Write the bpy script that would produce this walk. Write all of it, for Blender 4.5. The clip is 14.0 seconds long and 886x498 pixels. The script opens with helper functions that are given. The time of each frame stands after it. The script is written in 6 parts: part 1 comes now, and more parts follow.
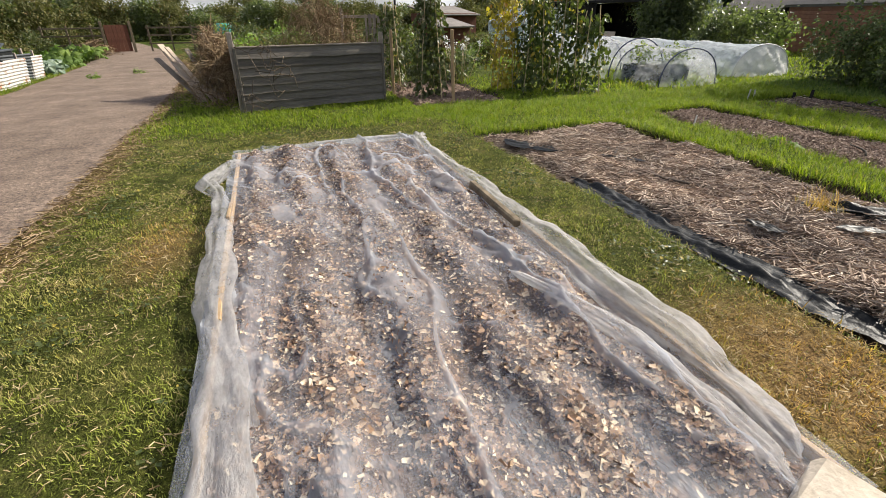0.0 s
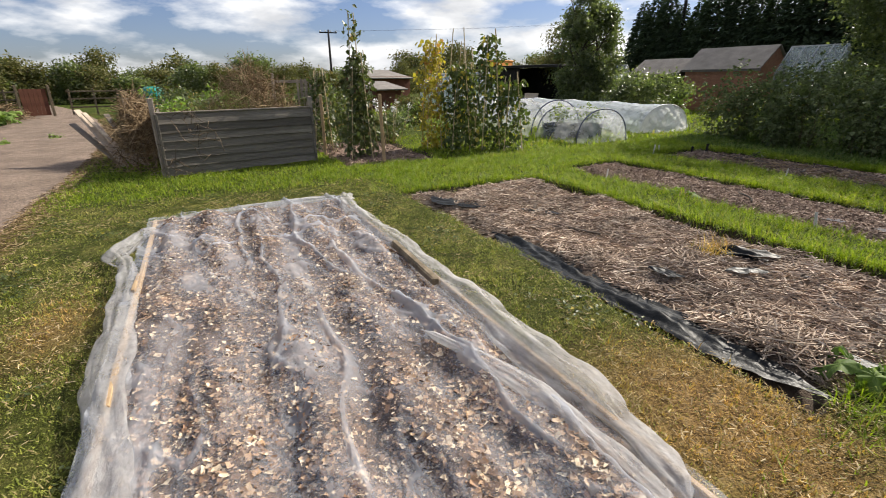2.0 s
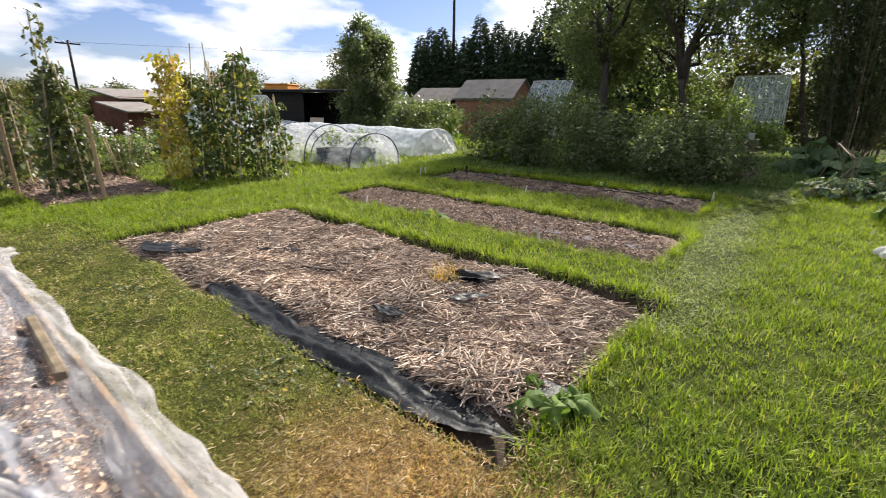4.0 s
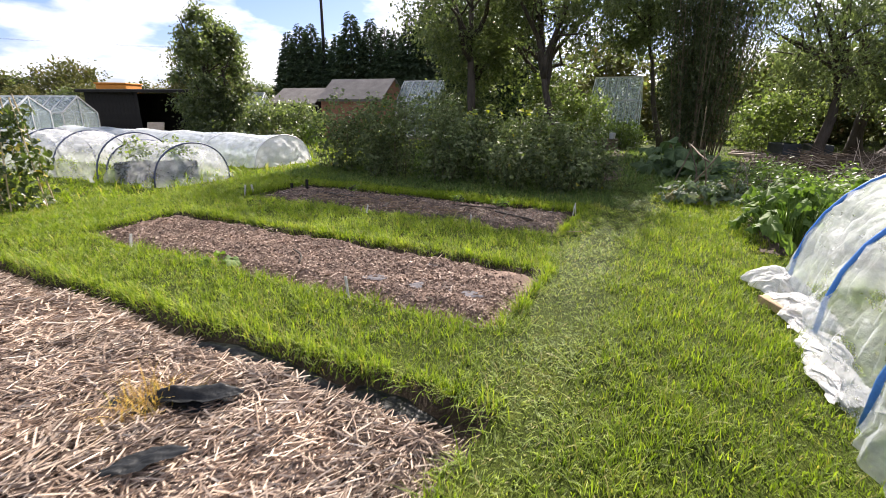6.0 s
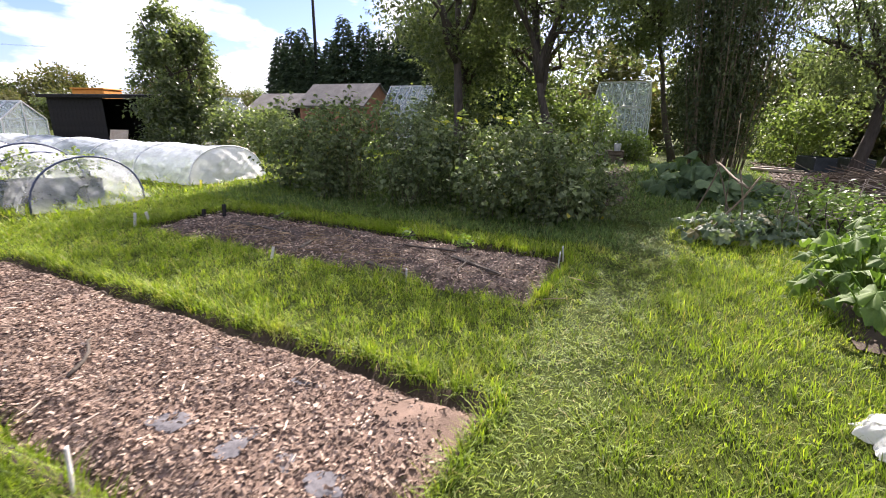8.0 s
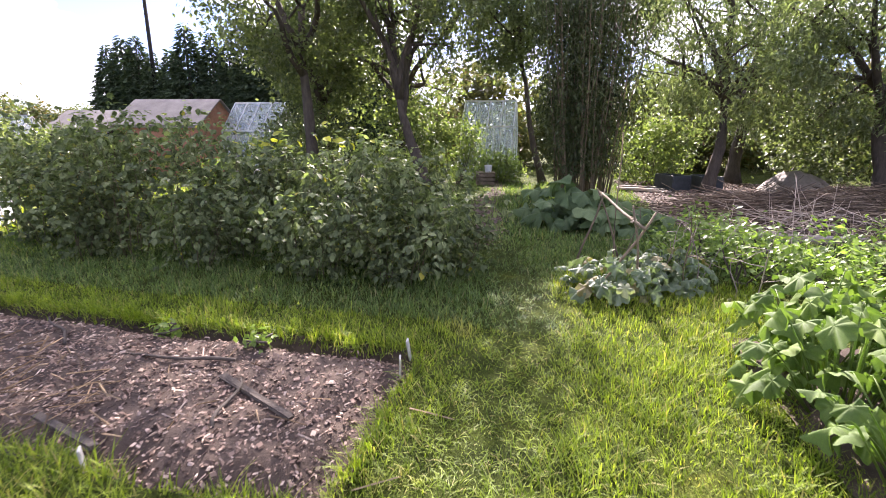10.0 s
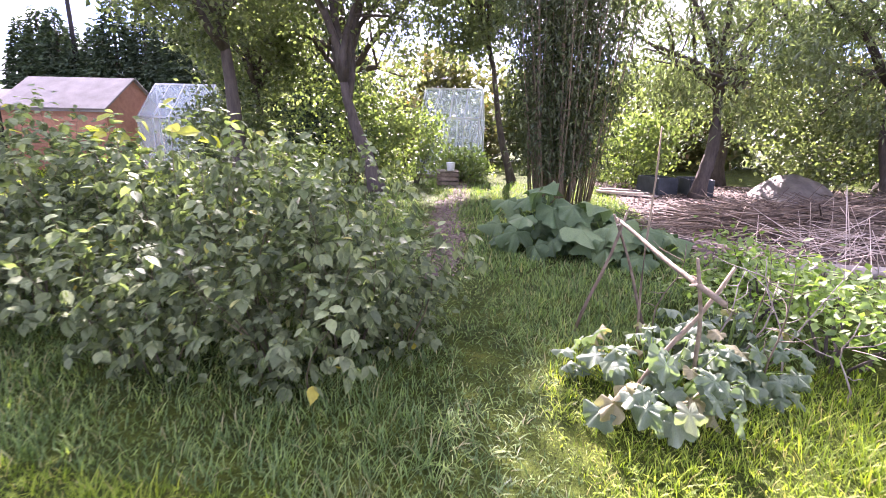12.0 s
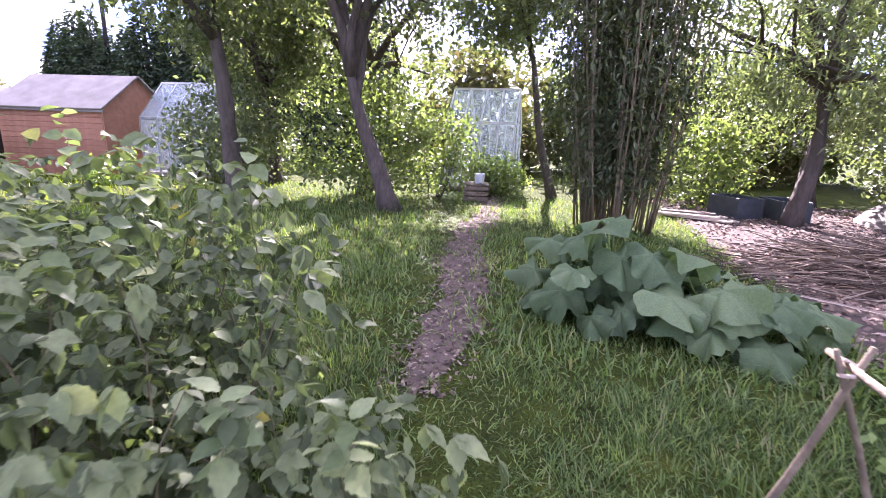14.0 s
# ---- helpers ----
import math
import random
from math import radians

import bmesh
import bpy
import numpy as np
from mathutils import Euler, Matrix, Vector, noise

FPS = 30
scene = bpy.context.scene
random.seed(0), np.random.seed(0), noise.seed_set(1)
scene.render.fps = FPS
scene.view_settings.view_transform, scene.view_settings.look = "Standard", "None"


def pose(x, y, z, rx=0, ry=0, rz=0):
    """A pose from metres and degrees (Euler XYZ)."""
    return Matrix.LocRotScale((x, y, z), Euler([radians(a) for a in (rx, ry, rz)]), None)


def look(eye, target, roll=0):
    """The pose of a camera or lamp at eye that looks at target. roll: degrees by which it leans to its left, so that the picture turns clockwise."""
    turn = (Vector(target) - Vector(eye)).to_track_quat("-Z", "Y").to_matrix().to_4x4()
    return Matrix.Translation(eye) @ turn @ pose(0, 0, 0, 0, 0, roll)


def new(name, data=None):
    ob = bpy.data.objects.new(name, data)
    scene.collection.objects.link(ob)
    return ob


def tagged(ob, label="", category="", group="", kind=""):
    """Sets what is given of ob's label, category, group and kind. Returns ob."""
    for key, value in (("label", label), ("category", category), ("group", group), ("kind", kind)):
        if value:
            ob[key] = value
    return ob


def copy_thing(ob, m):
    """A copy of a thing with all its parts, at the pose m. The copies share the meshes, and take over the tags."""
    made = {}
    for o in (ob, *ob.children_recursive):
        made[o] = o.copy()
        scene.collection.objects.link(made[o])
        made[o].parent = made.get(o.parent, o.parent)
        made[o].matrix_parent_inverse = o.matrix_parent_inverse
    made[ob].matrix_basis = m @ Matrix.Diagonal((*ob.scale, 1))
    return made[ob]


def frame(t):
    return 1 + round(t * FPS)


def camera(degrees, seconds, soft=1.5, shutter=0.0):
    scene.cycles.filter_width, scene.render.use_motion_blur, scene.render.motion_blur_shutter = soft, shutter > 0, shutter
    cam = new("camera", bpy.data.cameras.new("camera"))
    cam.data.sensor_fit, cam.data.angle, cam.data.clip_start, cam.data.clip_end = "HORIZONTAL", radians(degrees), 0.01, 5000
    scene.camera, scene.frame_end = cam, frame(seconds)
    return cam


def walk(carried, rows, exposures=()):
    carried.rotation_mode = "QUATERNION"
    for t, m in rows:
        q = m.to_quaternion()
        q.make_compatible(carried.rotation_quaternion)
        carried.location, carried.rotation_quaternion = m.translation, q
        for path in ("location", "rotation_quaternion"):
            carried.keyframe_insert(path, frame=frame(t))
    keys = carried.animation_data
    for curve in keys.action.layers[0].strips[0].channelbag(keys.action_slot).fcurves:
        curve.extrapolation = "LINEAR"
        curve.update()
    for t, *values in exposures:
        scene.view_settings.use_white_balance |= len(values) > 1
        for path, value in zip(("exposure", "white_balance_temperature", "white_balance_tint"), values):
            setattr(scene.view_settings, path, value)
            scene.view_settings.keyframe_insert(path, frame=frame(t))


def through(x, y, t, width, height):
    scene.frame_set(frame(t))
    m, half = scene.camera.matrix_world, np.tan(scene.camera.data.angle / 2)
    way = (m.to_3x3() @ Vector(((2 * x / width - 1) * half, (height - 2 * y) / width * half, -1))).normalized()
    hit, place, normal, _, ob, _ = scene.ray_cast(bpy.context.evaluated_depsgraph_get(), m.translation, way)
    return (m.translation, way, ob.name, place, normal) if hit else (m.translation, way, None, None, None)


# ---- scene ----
cam = camera(86.9, 14.0, soft=0.75, shutter=0.25)
METRES, EYE, TILT, LEAN, TURN = 11.7, 1.5, 0.0, 0.0, -19.4
ROWS = [
    (0.0, 0.0, 0.0, 0.0, -0.2, -26.35, 0.4),
    (0.5, 0.001, 0.0, 0.0008, -0.53, -25.51, 0.53),
    (1.0, 0.0035, -0.0003, 0.0023, -1.18, -23.24, 0.33),
    (1.5, 0.0092, -0.0008, 0.0037, -3.27, -20.8, 0.21),
    (2.0, 0.0173, -0.002, 0.0053, -7.35, -19.97, 0.46),
    (2.5, 0.0275, -0.003, 0.0066, -12.29, -18.74, 0.22),
    (3.0, 0.044, 0.003, 0.0041, -18.77, -17.91, -0.32),
    (3.5, 0.0679, 0.0134, 0.0038, -25.23, -17.05, -0.83),
    (4.0, 0.0998, 0.0247, 0.0025, -30.36, -17.11, -0.73),
    (6.5, 0.2874, 0.1125, 0.0044, -44.08, -16.76, -0.43),
    (7.0, 0.3299, 0.1351, 0.003, -41.68, -16.06, -0.63),
    (7.5, 0.3757, 0.1562, 0.0029, -41.54, -15.75, -0.14),
    (8.0, 0.419, 0.1763, 0.0022, -42.65, -15.93, -0.62),
    (8.5, 0.4618, 0.1942, 0.0035, -47.63, -15.24, -0.64),
    (11.0, 0.6613, 0.2918, 0.0033, -58.31, -13.88, -0.92),
    (11.5, 0.7017, 0.3121, 0.0047, -58.86, -14.56, -1.38),
    (12.0, 0.7452, 0.33, 0.0036, -61.07, -14.31, -1.46),
    (12.5, 0.7884, 0.3456, 0.0037, -62.62, -14.46, -1.49),
    (13.0, 0.8292, 0.3649, 0.0045, -61.53, -13.88, -1.46),
    (13.5, 0.8696, 0.3805, 0.0051, -59.36, -13.55, -1.44),
    (14.0, 0.9098, 0.3988, 0.0025, -56.54, -13.71, -2.06),
]
walk(cam, [(t, pose(0, 0, EYE, TILT, LEAN, TURN) @ pose(METRES * x, METRES * y, METRES * z, 90 + pitch, roll, yaw)) for t, x, y, z, yaw, pitch, roll in ROWS],
     exposures=((0.0, 0.7, 6500, 10), (2.0, 0.7, 6500, 10), (3.0, 0.8, 6450, 10), (4.0, 1.1, 6400, 12), (6.5, 1.45, 6350, 17), (8.5, 1.8, 6250, 21), (11.0, 2.75, 6100, 36), (12.5, 3.25, 5850, 44), (14.0, 3.1, 5700, 45)))

# ---- light ----
SUN_AZ, SUN_EL = 10.0, 38.0          # degrees from +x towards +y, and above the horizon
sun_way = Vector((math.cos(radians(SUN_EL)) * math.cos(radians(SUN_AZ)), math.cos(radians(SUN_EL)) * math.sin(radians(SUN_AZ)), math.sin(radians(SUN_EL))))
sun = new("sun", bpy.data.lights.new("sun", "SUN"))
sun.data.energy, sun.data.angle, sun.data.color = 5.0, radians(0.55), (1.0, 0.92, 0.80)
sun.matrix_world = look((0, 0, 30), Vector((0, 0, 30)) - sun_way)

world = bpy.data.worlds.new("sky")
scene.world = world
world.use_nodes = True
wt = world.node_tree
wt.nodes.clear()
w_out, w_bg, w_sky = wt.nodes.new("ShaderNodeOutputWorld"), wt.nodes.new("ShaderNodeBackground"), wt.nodes.new("ShaderNodeTexSky")
w_sky.sky_type, w_sky.sun_disc, w_sky.sun_elevation, w_sky.sun_rotation = "NISHITA", False, radians(SUN_EL), radians(90 - SUN_AZ)
w_sky.air_density, w_sky.dust_density, w_sky.ozone_density = 1.0, 0.6, 1.5
w_co, w_map, w_noise, w_ramp, w_mix = (wt.nodes.new(n) for n in ("ShaderNodeTexCoord", "ShaderNodeMapping", "ShaderNodeTexNoise", "ShaderNodeValToRGB", "ShaderNodeMixRGB"))
w_map.inputs["Scale"].default_value = (1.6, 1.6, 4.6)
w_map.inputs["Location"].default_value = (0.35, 0.1, 0.2)
w_noise.inputs["Scale"].default_value, w_noise.inputs["Detail"].default_value, w_noise.inputs["Roughness"].default_value = 3.0, 7, 0.52
w_ramp.color_ramp.elements[0].position, w_ramp.color_ramp.elements[1].position = 0.45, 0.59
w_blue = wt.nodes.new("ShaderNodeMixRGB")        # a cooler, clearer blue between the clouds
w_blue.blend_type, w_blue.inputs["Fac"].default_value, w_blue.inputs["Color2"].default_value = "MULTIPLY", 1.0, (0.95, 1.0, 1.32, 1)
w_shade = wt.nodes.new("ShaderNodeTexNoise")
w_shade.inputs["Scale"].default_value, w_shade.inputs["Detail"].default_value = 4.5, 5
w_tone = wt.nodes.new("ShaderNodeValToRGB")
w_tone.color_ramp.elements[0].position, w_tone.color_ramp.elements[0].color = 0.36, (10.2, 10.4, 10.8, 1)
w_tone.color_ramp.elements[1].position, w_tone.color_ramp.elements[1].color = 0.58, (15.5, 15.5, 15.5, 1)
for a, b in ((w_co.outputs["Generated"], w_map.inputs["Vector"]), (w_map.outputs["Vector"], w_noise.inputs["Vector"]), (w_map.outputs["Vector"], w_shade.inputs["Vector"]),
             (w_noise.outputs["Fac"], w_ramp.inputs["Fac"]), (w_shade.outputs["Fac"], w_tone.inputs["Fac"]), (w_ramp.outputs["Color"], w_mix.inputs["Fac"]),
             (w_sky.outputs["Color"], w_blue.inputs["Color1"]), (w_blue.outputs["Color"], w_mix.inputs["Color1"]), (w_tone.outputs["Color"], w_mix.inputs["Color2"]), (w_mix.outputs["Color"], w_bg.inputs["Color"]), (w_bg.outputs["Background"], w_out.inputs["Surface"])):
    wt.links.new(a, b)
w_bg.inputs["Strength"].default_value = 0.045

# ---- materials ----


class Nodes:
    """Short hand for building a node material."""

    def __init__(self, name):
        self.m = bpy.data.materials.new(name)
        self.m.use_nodes = True
        self.t = self.m.node_tree
        self.t.nodes.clear()
        self.out = self.t.nodes.new("ShaderNodeOutputMaterial")
        self.co = self.t.nodes.new("ShaderNodeTexCoord").outputs["Object"]

    def put(self, socket, value):
        if isinstance(value, bpy.types.NodeSocket):
            self.t.links.new(value, socket)
        else:
            socket.default_value = value

    def noise(self, scale, detail=4, rough=0.55, stretch=None):
        n = self.t.nodes.new("ShaderNodeTexNoise")
        n.inputs["Scale"].default_value, n.inputs["Detail"].default_value, n.inputs["Roughness"].default_value = scale, detail, rough
        co = self.co
        if stretch:
            mp = self.t.nodes.new("ShaderNodeMapping")
            mp.inputs["Scale"].default_value = stretch
            self.t.links.new(co, mp.inputs["Vector"])
            co = mp.outputs["Vector"]
        self.t.links.new(co, n.inputs["Vector"])
        return n.outputs["Fac"]

    def ramp(self, fac, stops):
        r = self.t.nodes.new("ShaderNodeValToRGB")
        els = r.color_ramp.elements
        while len(els) < len(stops):
            els.new(0.5)
        for e, (p, c) in zip(els, stops):
            e.position, e.color = p, (*c, 1) if len(c) == 3 else c
        self.put(r.inputs["Fac"], fac)
        return r.outputs["Color"]

    def mix(self, fac, a, b, kind="MIX"):
        n = self.t.nodes.new("ShaderNodeMixRGB")
        n.blend_type = kind
        for s, v in zip(("Fac", "Color1", "Color2"), (fac, a, b)):
            self.put(n.inputs[s], (*v, 1) if isinstance(v, tuple) and len(v) == 3 else v)
        return n.outputs["Color"]

    def island(self):
        return self.t.nodes.new("ShaderNodeNewGeometry").outputs["Random Per Island"]

    def single(self):
        return self.t.nodes.new("ShaderNodeObjectInfo").outputs["Random"]

    def each(self):
        """A chance value for each island of each object."""
        a, b = self.t.nodes.new("ShaderNodeMath"), self.t.nodes.new("ShaderNodeMath")
        a.operation, b.operation = "ADD", "FRACT"
        self.put(a.inputs[0], self.island())
        self.put(a.inputs[1], self.single())
        self.put(b.inputs[0], a.outputs[0])
        return b.outputs[0]

    def bump(self, fac, strength, distance=0.01):
        b = self.t.nodes.new("ShaderNodeBump")
        b.inputs["Strength"].default_value, b.inputs["Distance"].default_value = strength, distance
        self.put(b.inputs["Height"], fac)
        return b.outputs["Normal"]

    def surface(self, color, rough=0.8, metal=0.0, normal=None, spec=0.3):
        p = self.t.nodes.new("ShaderNodeBsdfPrincipled")
        self.put(p.inputs["Base Color"], (*color, 1) if isinstance(color, tuple) and len(color) == 3 else color)
        self.put(p.inputs["Roughness"], rough)
        p.inputs["Metallic"].default_value, p.inputs["Specular IOR Level"].default_value = metal, spec
        if normal:
            self.put(p.inputs["Normal"], normal)
        return p.outputs[0]

    def shader(self, kind, color):
        s = self.t.nodes.new(kind)
        self.put(s.inputs["Color"], (*color, 1) if isinstance(color, tuple) and len(color) == 3 else color)
        return s.outputs[0]

    def blend(self, fac, a, b):
        n = self.t.nodes.new("ShaderNodeMixShader")
        self.put(n.inputs[0], fac)
        self.t.links.new(a, n.inputs[1])
        self.t.links.new(b, n.inputs[2])
        return n.outputs[0]

    def done(self, shader):
        self.t.links.new(shader, self.out.inputs["Surface"])
        return self.m


def leaf_material(name, dark, mid, light, glow=0.4, rough=0.45, patch=1.3, dry=None, spec=0.45):
    """Foliage: colour varies leaf by leaf and in patches; some light comes through."""
    n = Nodes(name)
    each = n.each()
    c = n.ramp(each, [(0.0, dark), (0.55, mid), (1.0, light)])
    c = n.mix(n.ramp(n.noise(patch, 3), [(0.35, (0, 0, 0)), (0.7, (0.55, 0.55, 0.55))]), c, light)
    if dry:
        c = n.mix(n.ramp(each, [(dry[0], (0, 0, 0)), (dry[0] + 0.02, (1, 1, 1))]), c, dry[1])
    c = n.mix(1.0, c, n.ramp(n.noise(45, 3, 0.6), [(0.3, (0.8, 0.8, 0.8)), (0.7, (1.15, 1.15, 1.15))]), "MULTIPLY")
    s = n.surface(c, rough, normal=n.bump(n.noise(70, 2), 0.25, 0.004), spec=spec)
    t = n.shader("ShaderNodeBsdfTranslucent", n.mix(1.0, c, (1.3, 1.5, 0.7), "MULTIPLY"))
    return n.done(n.blend(glow, s, t))


def plain_material(name, a, b, scale=6.0, rough=0.8, metal=0.0, bump=0.3, fine=60.0, stretch=None, spots=None, vary=0.0, spec=0.3, grain=0.5):
    n = Nodes(name)
    c = n.mix(n.ramp(n.noise(scale, 5, 0.6, stretch), [(0.3, (0, 0, 0)), (0.7, (1, 1, 1))]), a, b)
    c = n.mix(grain, c, n.ramp(n.noise(fine, 3, 0.6, stretch), [(0.2, (0.62, 0.62, 0.62)), (0.8, (1.25, 1.25, 1.25))]), "MULTIPLY")
    if spots:
        c = n.mix(n.ramp(n.noise(spots[0], 5, 0.65), [(spots[1], (0, 0, 0)), (spots[1] + 0.12, (1, 1, 1))]), c, spots[2])
    if vary:
        v = n.ramp(n.single(), [(0, (1 - vary,) * 3), (1, (1 + vary,) * 3)])
        c = n.mix(1.0, c, v, "MULTIPLY")
    return n.done(n.surface(c, rough, metal, n.bump(n.noise(fine, 4, 0.6, stretch), bump), spec))


def piece_material(name, stops, rough=0.8, patch=3.0, patchtone=0.7, bump=0.0):
    """Loose bits (chips, stalks): a colour for each bit, with broad damp and dry patches."""
    n = Nodes(name)
    c = n.ramp(n.island(), stops)
    c = n.mix(1.0, c, n.ramp(n.noise(patch, 4), [(0.3, (patchtone,) * 3), (0.7, (1.15, 1.12, 1.08))]), "MULTIPLY")
    return n.done(n.surface(c, rough, spec=0.2))


def cloth_material(name, color, cover, folds=9.0, through=0.35, rough=0.75, spread=0.22, doubled=""):
    """Thin net or film: part of the light passes straight, part is scattered by the threads."""
    n = Nodes(name)
    f = n.ramp(n.noise(folds, 5, 0.65, (1.0, 0.45, 1.0)), [(0.3, (max(cover - spread, 0.02),) * 3), (0.72, (min(cover + spread, 0.98),) * 3)])
    if doubled:      # where the cloth lies folded on itself it is denser
        at = n.t.nodes.new("ShaderNodeAttribute")
        at.attribute_name = doubled
        f = n.mix(at.outputs["Fac"], f, (0.72, 0.72, 0.72))
    s = n.blend(through, n.surface(color, rough, normal=n.bump(n.noise(folds * 6, 5, 0.7, (1.0, 0.5, 1.0)), 1.0, 0.03), spec=0.25), n.shader("ShaderNodeBsdfTranslucent", color))
    return n.done(n.blend(f, n.shader("ShaderNodeBsdfTransparent", (1, 1, 1)), s))


def ground_material():
    """Turf: thatch and soil between the blades; short, long and scorched areas by the mesh's own attributes."""
    n = Nodes("turf")

    def worn(name):
        at = n.t.nodes.new("ShaderNodeAttribute")
        at.attribute_name = name
        return at.outputs["Fac"]
    lush = n.ramp(n.noise(2.3, 6, 0.7), [(0.3, (0.025, 0.037, 0.007)), (0.55, (0.06, 0.08, 0.011)), (0.75, (0.12, 0.13, 0.022))])
    lawn = n.ramp(n.noise(3.1, 7, 0.75), [(0.3, (0.02, 0.026, 0.006)), (0.5, (0.06, 0.07, 0.013)), (0.7, (0.17, 0.155, 0.05)), (0.8, (0.30, 0.235, 0.11))])
    c = n.mix(worn("mown"), lush, lawn)
    c = n.mix(worn("scorch"), c, n.ramp(n.noise(9, 6, 0.75), [(0.3, (0.09, 0.055, 0.024)), (0.5, (0.24, 0.15, 0.06)), (0.7, (0.40, 0.28, 0.13))]))
    c = n.mix(1.0, c, n.ramp(n.noise(75, 4, 0.8), [(0.35, (0.3, 0.3, 0.3)), (0.5, (0.95, 0.95, 0.95)), (0.68, (1.6, 1.6, 1.5))]), "MULTIPLY")
    return n.done(n.surface(c, 0.95, normal=n.bump(n.noise(60, 4, 0.7), 1.0, 0.03), spec=0.1))


M_TURF = ground_material()
M_SOIL = plain_material("dark_soil", (0.028, 0.02, 0.013), (0.06, 0.043, 0.028), 5, 0.95, bump=0.9, fine=90)
M_BED = plain_material("mulch_soil", (0.13, 0.088, 0.066), (0.25, 0.172, 0.13), 4, 0.95, bump=0.9, fine=120)
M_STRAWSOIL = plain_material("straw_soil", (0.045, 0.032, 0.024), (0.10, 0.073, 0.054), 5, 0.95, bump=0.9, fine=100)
M_NETSOIL = plain_material("ridged_mulch_soil", (0.05, 0.032, 0.022), (0.17, 0.108, 0.072), 4, 0.95, bump=1.0, fine=110, grain=1.0)
M_PATHSOIL = plain_material("bare_path_soil", (0.07, 0.052, 0.039), (0.155, 0.112, 0.084), 6, 0.95, bump=0.9, fine=80)


def grass_material(name, dark, mid, light, straw, straw_at, glow=0.35, dead=0.07):
    n = Nodes(name)
    c = n.ramp(n.island(), [(0.0, dark), (0.5, mid), (1.0, light)])
    c = n.mix(n.ramp(n.noise(0.55, 3, 0.5), [(0.4, (0, 0, 0)), (0.65, (0.6, 0.6, 0.6))]), c, mid)
    c = n.mix(n.ramp(n.noise(1.15, 4, 0.6), [(straw_at, (0, 0, 0)), (straw_at + 0.2, (0.85, 0.85, 0.85))]), c, straw)
    c = n.mix(1.0, c, n.ramp(n.noise(11, 4, 0.65), [(0.32, (0.5, 0.52, 0.5)), (0.5, (1.0, 1.0, 1.0)), (0.68, (1.4, 1.36, 1.2))]), "MULTIPLY")
    c = n.mix(n.ramp(n.island(), [(0.0, (0.8, 0.8, 0.8)), (dead, (0.7, 0.7, 0.7)), (dead + 0.01, (0, 0, 0))]), c, straw)
    return n.done(n.blend(glow, n.surface(c, 0.55, spec=0.25), n.shader("ShaderNodeBsdfTranslucent", n.mix(1.0, c, (1.55, 1.65, 0.62), "MULTIPLY"))))


M_GRASS = grass_material("lush_grass", (0.06, 0.095, 0.010), (0.155, 0.225, 0.018), (0.32, 0.385, 0.05), (0.38, 0.33, 0.12), 0.62, 0.4)
# the lush grass again, darker and bluer: tree shade put into the colours
M_SHADETINTGRASS = grass_material("shade_grass", (0.04, 0.075, 0.026), (0.105, 0.165, 0.05), (0.225, 0.29, 0.09), (0.30, 0.28, 0.14), 0.66, 0.4)
M_LAWN = grass_material("mown_lawn", (0.05, 0.065, 0.010), (0.20, 0.24, 0.036), (0.40, 0.42, 0.095), (0.50, 0.41, 0.18), 0.53, 0.22, 0.17)
M_SCORCH = grass_material("scorched_lawn", (0.15, 0.085, 0.03), (0.44, 0.275, 0.10), (0.68, 0.49, 0.24), (0.17, 0.19, 0.04), 0.52)
M_CHIPS = piece_material("pale_wood_chips", [(0, (0.08, 0.048, 0.033)), (0.5, (0.27, 0.165, 0.105)), (0.78, (0.5, 0.34, 0.21)), (1, (0.86, 0.72, 0.52))])
M_MULCH = piece_material("weathered_wood_chips", [(0, (0.10, 0.068, 0.052)), (0.4, (0.225, 0.16, 0.122)), (0.8, (0.34, 0.25, 0.195)), (1, (0.56, 0.45, 0.36))])
M_STRAW = piece_material("straw_stalks", [(0, (0.15, 0.105, 0.078)), (0.4, (0.38, 0.29, 0.222)), (0.85, (0.60, 0.49, 0.39)), (1, (0.82, 0.72, 0.60))], patch=1.6, patchtone=0.6)
M_CLIPPINGS = piece_material("dry_clippings", [(0, (0.17, 0.125, 0.06)), (0.5, (0.38, 0.29, 0.15)), (1, (0.62, 0.51, 0.31))], patch=4.0)
M_TWIG = piece_material("dry_twigs", [(0, (0.05, 0.038, 0.027)), (0.6, (0.15, 0.112, 0.078)), (1, (0.32, 0.26, 0.19))])
M_DEADHEDGE = piece_material("dead_brown_stems", [(0, (0.10, 0.065, 0.035)), (0.5, (0.26, 0.18, 0.10)), (1, (0.42, 0.32, 0.2))])
M_NET = cloth_material("fine_mesh_net", (0.66, 0.70, 0.78), 0.24, 3.0, spread=0.22, doubled="fold")
M_NETROLL = cloth_material("bunched_mesh_net", (0.64, 0.63, 0.63), 0.42, 5.0, 0.35, spread=0.36)
M_TUNNEL = cloth_material("tunnel_mesh", (0.78, 0.80, 0.83), 0.34, 4.0, 0.45, 0.6)
M_LONGMESH = cloth_material("dense_tunnel_mesh", (0.64, 0.70, 0.77), 0.56, 3.0, 0.45, 0.6, spread=0.22)
M_FILM = cloth_material("cloudy_film", (0.72, 0.77, 0.76), 0.38, 3.5, 0.4, 0.3)
M_FLEECE = cloth_material("white_fleece", (0.84, 0.84, 0.82), 0.86, 6.0, 0.35, spread=0.1)
